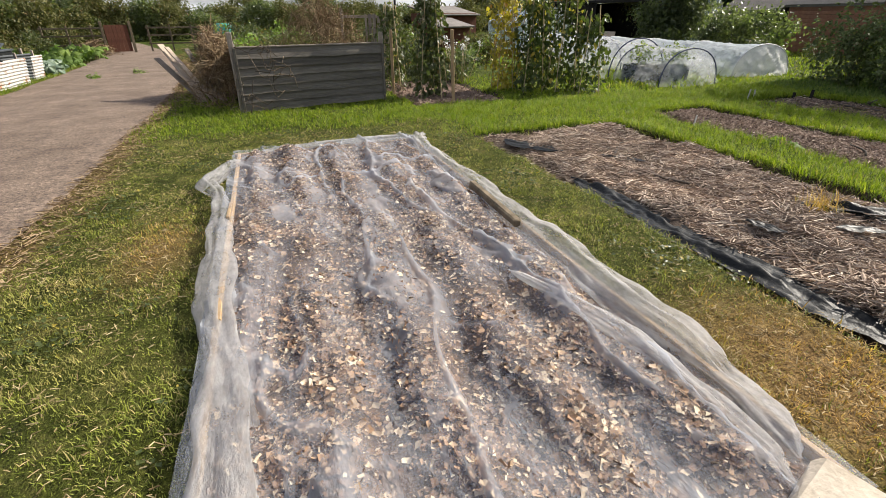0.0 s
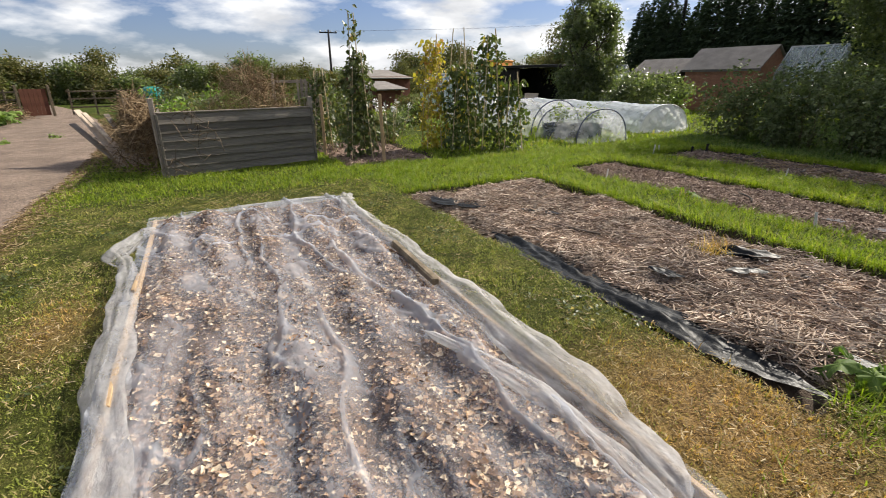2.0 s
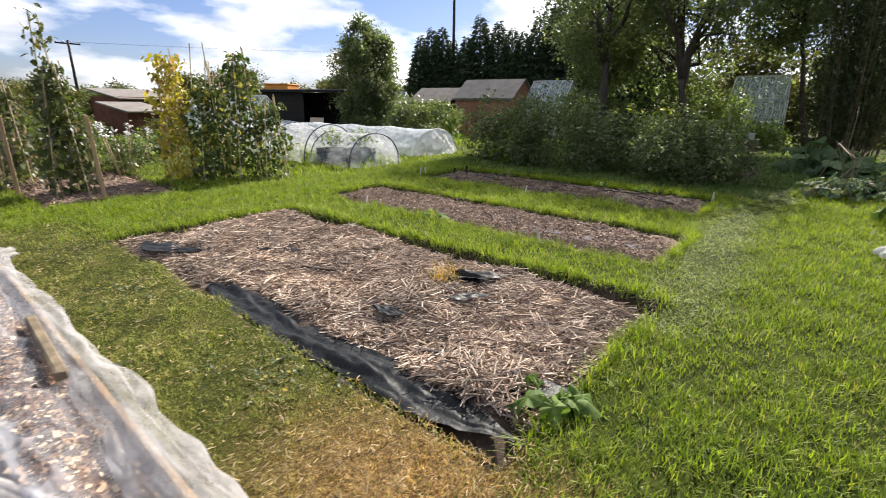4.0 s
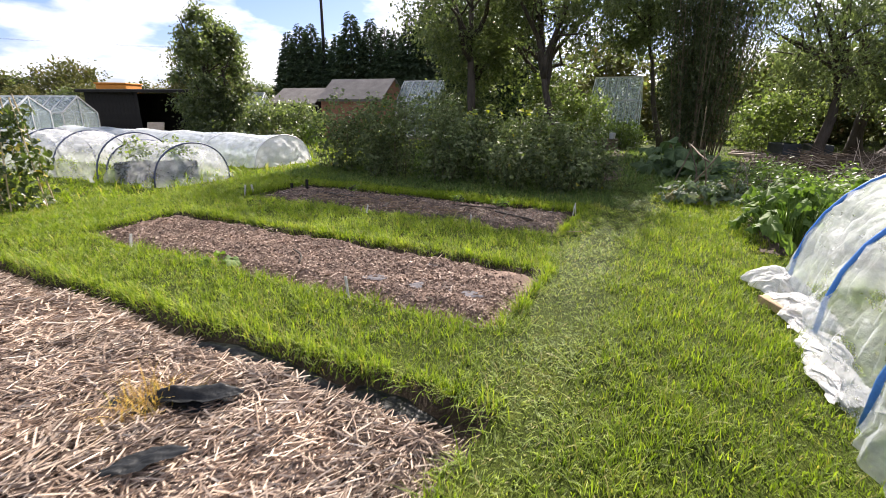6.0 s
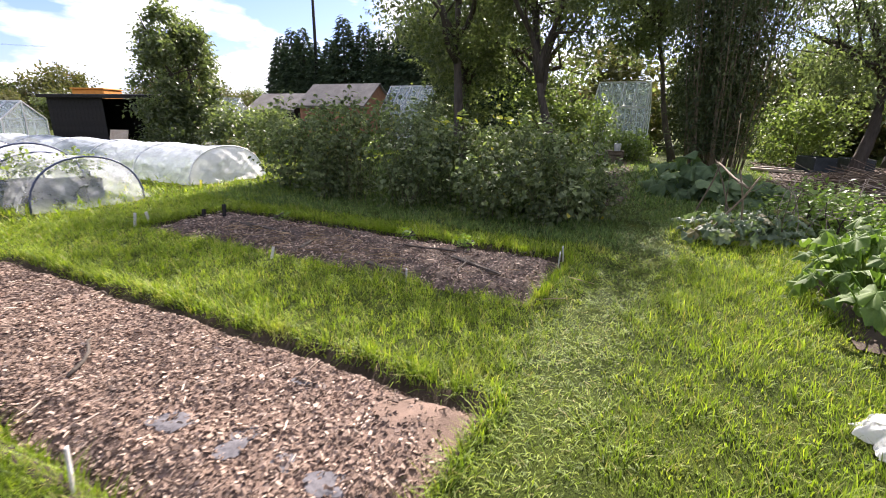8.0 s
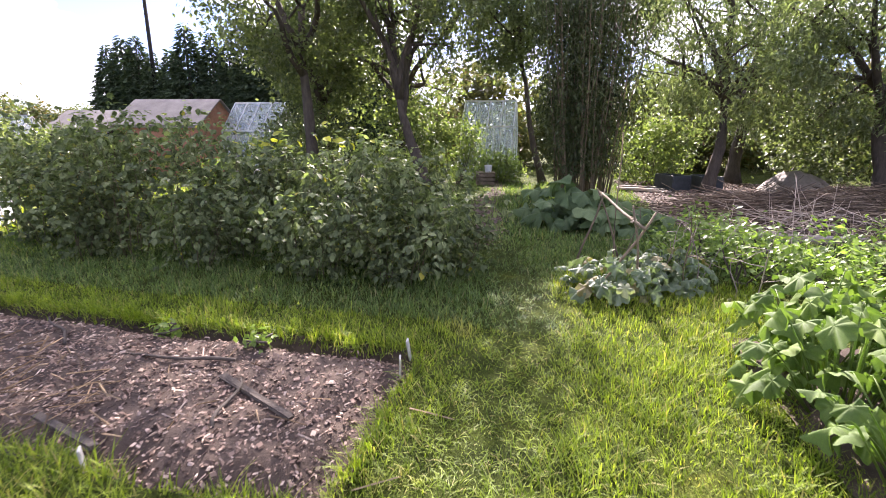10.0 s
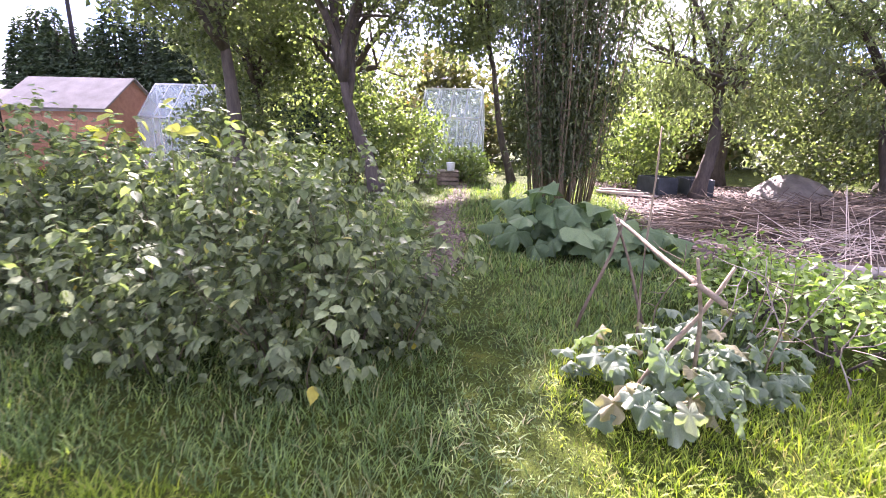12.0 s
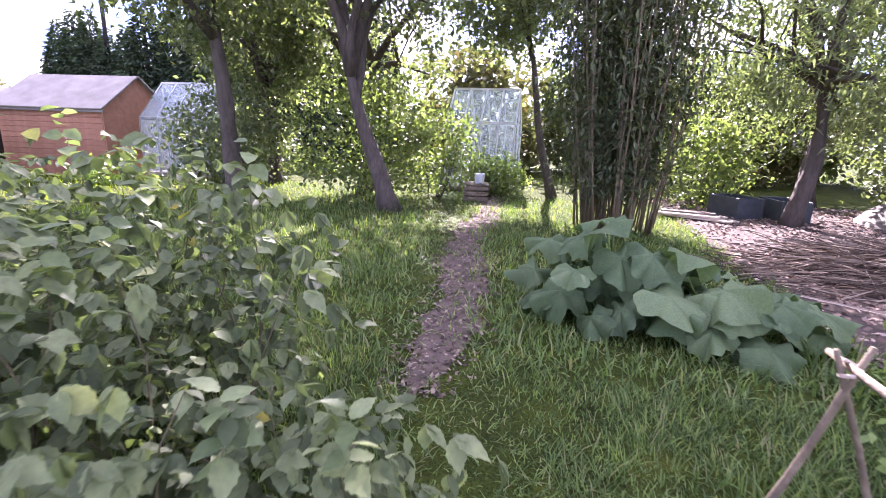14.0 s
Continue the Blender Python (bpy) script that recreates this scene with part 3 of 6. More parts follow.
def trodden(x, y):
    """The path worn through the long grass."""
    mid = 0.75 - 0.02 * (x - 8) + 0.12 * np.sin(0.9 * x) + 0.27 * np.maximum(x - 11.2, 0)
    return np.exp(-((y - mid) / 0.33) ** 2) * (x > 4.5)


def bare_path(x, y):
    """The strip of bare earth under the trees."""
    mid = 1.75 + 0.10 * (x - 15.5) + 0.10 * np.sin(1.1 * x)
    return rng.normal(0, 0.25, len(x)) + np.abs(y - mid) / (0.26 + 0.05 * np.sin(2.3 * x)) + 5.0 * np.maximum(13.7 - x, 0) + 5.0 * np.maximum(x - 24, 0)


def grass(name, area, density, low, high, width, mat, label, keep, lean=0.45):
    x0, x1, y0, y1 = area
    n = int((x1 - x0) * (y1 - y0) * density)
    x, y = rng.uniform(x0, x1, n), rng.uniform(y0, y1, n)
    ok = clear_of(x, y) & (rng.random(n) < keep(x, y))
    x, y = x[ok], y[ok]
    n = len(x)
    tuft = 0.85 + 0.35 * wob(x, y, 1.3, 2) + 0.45 * wob(x, y, 3.1, 3) + 0.5 * wob(x, y, 11.3, 1)
    tread = trodden(x, y)
    h = rng.uniform(low, high, n) * np.clip(tuft, 0.3, 1.6) * (1 - 0.25 * tread)
    edge = np.zeros(n)
    for k, r in enumerate(CUT_BEDS):
        d = -inside(x, y, r, 0, k)
        edge = np.maximum(edge, np.exp(-(np.maximum(d, 0) / 0.1) ** 2))
    h *= 1 + 0.35 * edge
    yaw = rng.uniform(0, 6.28, n) + 0.9 * wob(x, y, 2.0, 5)
    pitch = -np.abs(rng.normal(0, lean, n)) - 0.95 * tread * rng.random(n) ** 0.5
    size = np.stack([rng.uniform(0.7, 1.3, n) * width, h, h], 1)
    z = ground_height(x, y) - 0.006
    me = swarm(name, BLADE, np.stack([x, y, z], 1), turns(yaw, pitch, np.zeros(n)), size, mat)
    return tagged(new(name, me), label, "grass", kind="stuff")


def short_side(x, y):
    """1 on the mown lawn round the netted bed, 0 in the longer grass."""
    return 1 / (1 + np.exp(-np.clip(6 * np.minimum(2.75 - x + 0.2 * wob(x, y, 1.0), 7.4 - y + 0.3 * wob(x, y, 1.3, 1)), -30, 30)))


for key, values in (("mown", short_side(X.ravel(), Y.ravel())), ("scorch", np.clip(scorch(X.ravel(), Y.ravel()), 0, 1))):
    turf.data.attributes.new(key, "FLOAT", "POINT").data.foreach_set("value", values.astype(np.float32))

grass("mown_grass", (-2.0, 3.4, -0.6, 8.4), 8200, 0.014, 0.042, 0.0042, M_LAWN, "short dry mown lawn with worn patches", lambda x, y: short_side(x, y) * (1 - np.clip(scorch(x, y), 0, 0.85)) * np.where(y < 4.5, 1.0, 0.55), 0.85)
grass("scorched_grass", (-1.6, 3.2, -0.6, 4.6), 6500, 0.018, 0.05, 0.005, M_SCORCH, "scorched straw-brown patch of lawn", lambda x, y: np.clip(scorch(x, y), 0, 1) * 0.8, 0.8)
grass("long_grass", (1.9, 11.0, -1.6, 8.6), 3100, 0.045, 0.12, 0.006, M_GRASS, "lush green grass between the beds", lambda x, y: (1 - short_side(x, y)) * ((x > 2.95) | (y > 6.1) | (y < 0.7)))
grass("verge_grass", (-2.6, 13.0, 7.2, 13.5), 1500, 0.04, 0.10, 0.009, M_GRASS, "lush green grass along the fence", lambda x, y: (1 - short_side(x, y)) * np.clip((13.5 - y) / 4, 0, 1))
# shade-coloured grass under the trees; the sunlit strip by the squash keeps M_GRASS
grass("shade_grass", (11.0, 14.5, -1.6, 8.6), 2200, 0.05, 0.14, 0.0075, M_SHADETINTGRASS, "long green grass in the tree shade, colours darkened to match", lambda x, y: (1 - 0.6 * trodden(x, y) * np.clip(x - 11.5, 0, 1)) * ~((x < 12.8) & (y < 0.45 + 0.15 * wob(x, y, 2.0))))
grass("long_grass", (11.0, 12.8, -1.6, 0.7), 2600, 0.05, 0.13, 0.0065, M_GRASS, "lush green grass round the squash patch", lambda x, y: y < 0.45 + 0.15 * wob(x, y, 2.0))
grass("shade_grass", (14.5, 24.0, -3.5, 9.0), 750, 0.06, 0.17, 0.014, M_SHADETINTGRASS, "rough grass under the trees, coloured as shaded", lambda x, y: np.clip(1.1 * bare_path(x, y) - 0.2, 0.34, 1) * np.clip(1.2 - (x - 13) / 11, 0.2, 1) * (inside(x, y, (15.2, 30, -9, -1.6)) < 0))
grass("far_grass", (7.0, 24.0, 8.4, 26.0), 70, 0.08, 0.22, 0.028, M_GRASS, "grass round the far plots", lambda x, y: np.clip(1.3 - (y - 8) / 20, 0.1, 1))
grass("roadside_grass", (-9.0, -5.6, 8.0, 26.0), 420, 0.05, 0.14, 0.011, M_GRASS, "weedy grass beside the track", lambda x, y: np.exp(-((x + 5.9) / 0.5) ** 2))


def tufts(n=380):
    """Longer tussocks leaning over the bed edges."""
    out = []
    for r in (STRAWBED, BED_B, BED_C):
        for _ in range(n):
            if random.random() < 0.72:
                x, y = r[1] + random.uniform(0.0, 0.12), random.uniform(r[2], r[3])
            else:
                x, y = random.uniform(r[0], r[1]), random.choice((r[2] - 0.05, r[3] + 0.06))
            out.append((x, y))
    p = np.repeat(np.array(out), 7, 0) + rng.normal(0, 0.03, (len(out) * 7, 2))
    m = len(p)
    h = rng.uniform(0.09, 0.2, m)
    me = swarm("tussocks", BLADE, np.column_stack([p, np.full(m, -0.01)]), turns(rng.normal(1.57, 1.1, m), -np.abs(rng.normal(0.35, 0.5, m)), np.zeros(m)), np.stack([np.full(m, 0.006), h, h], 1), M_GRASS)
    return tagged(new("edge_tussocks", me), "long grass tussocks overhanging the bed edges", "grass", kind="stuff")


tufts()


def lawn_weeds(n=3200):
    """Small broad-leaved weeds in drifts through the mown lawn."""
    x, y = rng.uniform(-1.9, 2.7, 9 * n), rng.uniform(-0.4, 7.5, 9 * n)
    ok = clear_of(x, y) & (wob(x, y, 1.7, 8) + 0.5 * wob(x, y, 5.0, 9) > 0.42) & (scorch(x, y) < 0.2)
    x, y = x[ok][:n], y[ok][:n]
    m = len(x)
    s = rng.uniform(0.015, 0.038, m)
    me = swarm("lawn_weeds", LEAFLET, np.stack([x, y, ground_height(x, y) + rng.uniform(0.012, 0.04, m)], 1), turns(rng.uniform(0, 6.3, m), rng.normal(0.1, 0.3, m), rng.normal(0, 0.3, m)), np.stack([s * 1.3, s, s], 1), L_BEAN)
    return tagged(new("lawn_weeds", me), "small dark clover and weeds in the lawn", "weeds", kind="stuff")


lawn_weeds()


def lawn_clippings(n=26000):
    """Dry clippings lying in drifts on the mown lawn, thickest where it is scorched."""
    x, y = rng.uniform(-2.0, 3.0, n), rng.uniform(-0.5, 7.6, n)
    thick = np.clip(0.28 + 0.75 * wob(x, y, 1.9, 6) + 0.4 * wob(x, y, 6.0, 2), 0.04, 1) * short_side(x, y) + scorch(x, y)
    ok = clear_of(x, y) & (rng.random(n) < thick)
    x, y = x[ok], y[ok]
    m = len(x)
    size = np.stack([rng.uniform(0.003, 0.006, m), rng.uniform(0.015, 0.045, m), np.full(m, 0.003)], 1)
    me = swarm("lawn_clippings", STALK, np.stack([x, y, ground_height(x, y) + rng.uniform(0.010, 0.032, m)], 1), turns(rng.uniform(0, 6.3, m), rng.normal(0, 0.25, m), rng.uniform(-1, 1, m)), size, M_CLIPPINGS)
    return tagged(new("lawn_clippings", me), "dry straw-coloured clippings lying on the lawn", "grass clippings", kind="stuff")


lawn_clippings()


def path_sheet(u, v):
    x = 14.0 + 10.4 * v
    mid = 1.75 + 0.10 * (x - 15.5) + 0.10 * np.sin(1.1 * x)
    w = (0.25 + 0.05 * np.sin(2.3 * x) + 0.04 * np.sin(7.1 * x) + 0.03 * np.sin(15 * x)) * np.clip((x - 13.9) / 1.2, 0.02, 1)
    y = mid + w * (2 * u - 1)
    return x, y, ground_height(x, y) + 0.016 - 0.014 * np.abs(2 * u - 1) ** 3 + 0.004 * wob(x, y, 6)


tagged(new("earth_path", sheet("earth_path", 10, 120, path_sheet, M_PATHSOIL)), "bare reddish earth path under the trees", "path", kind="structure")


n = 5200
u, v = rng.random(n), rng.random(n)
px_, py_, pz_ = path_sheet(u, v)
s = rng.uniform(0.012, 0.05, n)
tagged(new("path_litter", swarm("path_litter", CHIP, np.stack([px_ + rng.normal(0, 0.03, n), py_ + rng.normal(0, 0.13, n), pz_ + 0.003], 1), turns(rng.uniform(0, 6.3, n), rng.normal(0, 0.3, n), rng.normal(0, 0.3, n)), np.stack([s * 0.6, s, s * 0.3], 1), M_TWIG)), "dry leaf litter on the earth path", "litter", kind="stuff")

# ---- beds ----


def scatter_in(r, n, pull=0.0, k=0):
    x, y = rng.uniform(r[0], r[1], n), rng.uniform(r[2], r[3], n)
    ok = inside(x, y, r, -pull, k) > 0
    return x[ok], y[ok]


def bed_height(x, y, r, k):
    d = np.clip(inside(x, y, r, 0.0, k) / 0.25, 0, 1) * np.clip((r[1] - (0.10 if k == 0 else 0.03) + 0.04 * wob(x, y, 1.2, k) - x) / (0.22 if k == 0 else 0.14), 0, 1)
    return (-0.145 if k == 0 else -0.115) + d ** 0.7 * (0.125 + (0.045 if k == 0 else 0.025) * wob(x, y, 2.1, k) + 0.012 * wob(x, y, 6.5, k + 1))


def bed_sheet(name, r, k, mat, label):
    def f(u, v):
        x, y = r[0] + (r[1] - r[0]) * u, r[2] + (r[3] - r[2]) * v
        return x, y, bed_height(x, y, r, k)
    return tagged(new(name, sheet(name, 40, 110, f, mat)), label, "planting bed", "planting beds", "structure")


bed_sheet("bed_1", STRAWBED, 0, M_STRAWSOIL, "planting bed covered with old straw")
bed_sheet("bed_2", BED_B, 1, M_BED, "planting bed mulched with wood chips")
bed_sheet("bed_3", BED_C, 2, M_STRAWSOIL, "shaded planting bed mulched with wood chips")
bed_sheet("bed_4", POSTBED, 3, M_BED, "mulched bed beneath the climbing plants")


def chips(name, r, k, n, mat, label, low=0.012, high=0.05):
    x, y = scatter_in(r, n, 0.03, k)
    worn = np.clip((x - r[1] + 0.75) / 0.4, 0, 1) * np.clip((r[2] + 0.8 - y) / 0.4, 0, 1) * 0.92 if k == 1 else 0.0
    thin = rng.random(len(x)) > np.maximum(worn, 0.55 * np.clip(wob(x, y, 1.3, 4 + k), 0, 1))
    x, y = x[thin], y[thin]
    n = len(x)
    z = bed_height(x, y, r, k) + rng.uniform(-0.006, 0.010, n)
    s = rng.uniform(low, high, n) * rng.uniform(0.5, 1, n)
    size = np.stack([s * rng.uniform(0.3, 0.8, n), s, s * rng.uniform(0.3, 0.9, n)], 1)
    me = swarm(name, CHIP, np.stack([x, y, z], 1), turns(rng.uniform(0, 6.28, n), rng.normal(0, 0.5, n), rng.normal(0, 0.5, n)), size, mat)
    return tagged(new(name, me), label, "wood chips", kind="stuff")


chips("bed_wood_chips", BED_B, 1, 52000, M_MULCH, "brown weathered wood chips on the bed", 0.008, 0.046)
chips("bed_wood_chips", BED_C, 2, 17000, M_MULCH, "brown weathered wood chips on the shaded bed", 0.008, 0.05)
chips("bed_wood_chips", POSTBED, 3, 6000, M_MULCH, "wood chips beneath the climbing plants", 0.02, 0.06)
chips("bed_wood_chips", STRAWBED, 0, 4000, M_MULCH, "bits of bark among the straw", 0.01, 0.03)


def straw(r, k, n, name, label):
    x, y = scatter_in(r, n, 0.03, k)
    ok = ~((x > r[1] - 0.26 + 0.06 * wob(y, x, 2.4)) & (y < 3.1) & (k == 0)) & ~((x < r[0] + 0.26 + 0.05 * wob(y, x, 2.0)) & (y < 3.9) & (k == 0)) & (x < r[1] - 0.12 + 0.08 * rng.normal(size=len(x)))
    x, y = x[ok], y[ok]
    n = len(x)
    lay = 0.055 + 0.05 * wob(x, y, 1.4, 7)
    z = bed_height(x, y, r, k) + rng.random(n) ** 1.5 * np.clip(lay, 0.015, 0.11)
    length = rng.uniform(0.04, 0.22, n) * (1.0 if k == 0 else 0.45)
    size = np.stack([rng.uniform(0.004, 0.010, n), length, rng.uniform(0.004, 0.009, n)], 1)
    yaw = rng.normal(0.9, 0.9, n) + 1.2 * wob(x, y, 1.9, 4)
    me = swarm(name, STALK, np.stack([x, y, z], 1), turns(yaw, rng.normal(0, 0.2, n), rng.uniform(-1, 1, n)), size, M_STRAW)
    return tagged(new(name, me), label, "straw", kind="stuff")


straw(STRAWBED, 0, 52000, "straw_mulch", "tangled layer of old greyish straw")
straw(BED_C, 2, 280, "straw_mulch", "thin scatter of straw on the shaded bed")
straw(BED_B, 1, 250, "straw_mulch", "thin scatter of straw on the chip bed")


def crumple(x0, y0, length, width, rz, name="sheet", amp=0.04, mat=M_BLACKSHEET):
    def f(u, v):
        x, y = width * (u - 0.5), length * (v - 0.5)
        ragged = 1 + 0.3 * wob(u * 2 + x0, v * 3 + y0, 1.6, 4)
        x = x * (np.clip(np.minimum(v, 1 - v) / 0.14, 0.12, 1) if length > 2 else np.clip(np.sin(np.pi * v), 0.1, 1) ** 0.6 * ragged) + 0.05 * wob(y, 0 * y, 2.1, x0)
        y = y * (1 if length > 2 else 0.75 + 0.25 * ragged)
        return x, y, 0.012 + amp * np.maximum(0, wob(x * 6, y * 1.2, 1.0, 3 + x0)) * np.sin(np.pi * u) + 0.35 * amp * np.abs(wob(x * 9, y * 5, 1.5, 5))
    return sheet(name, 26, max(20, int(length * 22)), f, mat)


for x, y, l, w, rz, h, lab in ((2.83, 2.4, 3.2, 0.31, 0.5, -0.025, "crumpled black polythene edging along the straw bed"), (4.99, 2.05, 2.1, 0.2, 0, -0.105, "black polythene lining showing in the cut bed edge"), (3.05, 5.2, 0.9, 0.36, 30, 0.02, "torn black polythene corner under the straw"), (3.75, 4.35, 0.5, 0.16, 40, 0.01, "torn black polythene scrap on straw"),
                             (3.25, 1.05, 0.6, 0.28, 35, -0.01, "scrap of shiny black polythene by the bed corner"), (4.35, 2.3, 0.75, 0.2, 25, 0.0, "strip of shiny polythene showing through straw")):
    tagged(new("polythene_sheet", crumple(x, y, l, w, rz, amp=0.065 if l > 2 else 0.03)), lab, "plastic sheet").matrix_world = pose(x, y, h, 0, 0, rz)

for x, y, l, w, rz, h, m_ in ((3.98, 1.95, 0.34, 0.13, 60, 0.045, M_BLACKSHEET), (3.4, 2.25, 0.3, 0.12, 20, 0.045, M_BLACKSHEET), (4.42, 2.19, 0.45, 0.16, 30, 0.05, M_BLACKSHEET), (6.5, 2.49, 0.26, 0.16, 20, -0.001, M_GREYSCRAP), (6.51, 2.12, 0.34, 0.2, 60, -0.001, M_GREYSCRAP), (6.52, 1.79, 0.16, 0.12, 80, 0.002, M_GREYSCRAP), (6.56, 1.5, 0.24, 0.16, 10, -0.001, M_GREYSCRAP), (7.11, 2.16, 0.2, 0.10, 30, -0.006, M_GREYSCRAP), (6.77, 2.58, 0.16, 0.10, 70, -0.006, M_GREYSCRAP)):
    tagged(new("plastic_scrap", crumple(x, y, l, w, rz, amp=0.05 if m_ is M_BLACKSHEET else 0.02, mat=m_)), "torn dark plastic scrap lying on the mulch", "plastic scrap", "plastic scraps").matrix_world = pose(x, y, h, 0, 0, rz)
n = 150
tx, ty = rng.normal(0, 0.09, n), rng.normal(0, 0.07, n)
hh = rng.uniform(0.08, 0.24, n)
dry = swarm("dry_grass_tuft", BLADE, np.stack([tx, ty, 0 * tx], 1), turns(rng.uniform(0, 6.3, n), -np.abs(rng.normal(0.3, 0.4, n)), np.zeros(n)), np.stack([np.full(n, 0.005), hh, hh], 1), M_SCORCH)
tagged(new("dry_grass_tuft", dry), "golden dry grass tuft growing in the straw", "grass tuft").matrix_world = pose(4.27, 2.4, 0.02)

# ---- netted bed ----


def soil_top(x, y):
    """The ridged soil under the net."""
    r = NETBED
    d = np.clip(np.minimum(np.minimum(x - r[0], r[1] - x), np.minimum(y - r[2], r[3] - y)) / 0.22, 0, 1)
    ridge = 0.5 + 0.5 * np.cos(2 * np.pi * (x - 0.10 + 0.08 * np.sin(0.9 * y) + 0.09 * wob(x, y, 0.7)) / 0.44)
    return 0.03 + d * (0.055 + 0.07 * ridge * np.clip(0.8 + 0.6 * wob(x, y, 0.9, 6), 0.2, 1.2) + 0.022 * wob(x, y, 2.4, 2) + 0.012 * wob(x, y, 6.0, 3))


def net_crease(x, y):
    """The height of the net's creases, which run lengthways and branch."""
    crease = 0.0
    for k, (cx, a, w) in enumerate(((-0.22, 0.025, 0.02), (0.05, 0.035, 0.025), (0.30, 0.045, 0.022), (0.44, 0.03, 0.018), (0.62, 0.05, 0.025), (0.80, 0.035, 0.02), (0.98, 0.05, 0.025), (1.22, 0.06, 0.03), (1.38, 0.04, 0.02), (1.52, 0.05, 0.03))):
        line = cx + 0.09 * np.sin(1.1 * y + k) + 0.05 * np.sin(2.7 * y + 2 * k) + 0.06 * (y - 3) * (0.3 - 0.05 * k) + 0.02 * np.sin(7 * y + 3 * k)
        crease = crease + a * np.exp(-np.abs(x - line) / w) * np.clip(0.35 + 0.8 * np.sin(0.8 * y + 1.7 * k), 0, 1)
    for k, (cy, a) in enumerate(((4.25, 0.03), (3.5, 0.02), (5.0, 0.025), (2.3, 0.018), (4.7, 0.02))):
        line = cy + 0.25 * np.sin(2.0 * x + k) + 0.06 * np.sin(6 * x + 2 * k)
        crease = crease + a * np.exp(-np.abs(y - line) / 0.03) * np.clip(0.4 + np.sin(2.2 * x + 2 * k), 0, 1)
    turned = x + 0.55 * y
    across = y - 0.45 * x
    for scale, high, seed in ((1.3, 0.030, 11), (2.2, 0.020, 12)):
        q = np.clip(1 - np.abs(wob(turned * 1.3, across * 0.6, scale, seed)) / 0.22, 0, 1)
        crease = crease + high * q ** 1.5 * np.clip(0.6 + 0.8 * wob(x, y, 0.8, seed + 3), 0, 1)
    return crease


def net_top(x, y):
    """The net over it: it bridges the furrows and creases."""
    cross = 0.010 * np.abs(np.sin(5.5 * y + 3 * np.sin(2.2 * x) + 2.0 * wob(x, y, 1.1)))
    return np.maximum(soil_top(x, y) + 0.012, 0.105 + 0.03 * wob(x, y, 0.9, 4)) + net_crease(x, y) + cross * (0.4 + 0.6 * (y > 3))


def soil_sheet(u, v):
    r = NETBED
    x, y = r[0] + (r[1] - r[0]) * u, r[2] + (r[3] - r[2]) * v
    return x, y, soil_top(x, y)


raised = thing("raised_bed", 0, 0, 0, "low timber-edged raised bed of ridged soil and wood chips", "raised bed")
part("soil", sheet("soil", 70, 150, soil_sheet, M_NETSOIL), raised)
for name, sx, sy, x, y in (("edge_board", 0.035, 5.45, NETBED[0] + 0.01, 3.2), ("edge_board", 0.035, 5.45, NETBED[1] + 0.02, 3.2), ("end_board", 2.2, 0.035, 0.6, NETBED[3] - 0.02)):
    part(name, box(sx, sy, 0.10, M_WOOD, 0.006, name), raised, m=pose(x, y, -0.02))


def bed_chips(n=210000):
    r = (-0.42, 1.62, 0.55, 5.9)
    x, y = scatter_in(r, n)
    keep = rng.random(len(x)) < np.clip((soil_top(x, y) - 0.04) / 0.08, 0.3, 1) * np.clip(0.62 + 0.7 * wob(x, y, 1.5, 9), 0.15, 1)
    x, y = x[keep], y[keep]
    n = len(x)
    s = 0.006 + 0.036 * rng.random(n) ** 3.2
    size = np.stack([s * rng.uniform(0.35, 0.9, n), s, s * rng.uniform(0.5, 1.2, n)], 1)
    me = swarm("chips", FLAKE, np.stack([x, y, soil_top(x, y) + rng.uniform(-0.002, 0.012, n)], 1), turns(rng.uniform(0, 6.28, n), rng.normal(0, 0.35, n), rng.normal(0, 0.35, n)), size, M_CHIPS)
    return tagged(new("bed_wood_chips", me), "pale fresh wood chips under the net", "wood chips", kind="stuff")


bed_chips()


def net_sheet(u, v):
    x = NETBED[0] - 0.05 + (NETBED[1] - NETBED[0] + 0.1) * u
    y = NETBED[2] + (NETBED[3] - NETBED[2] + 0.05) * v
    return x, y, net_top(x, y)


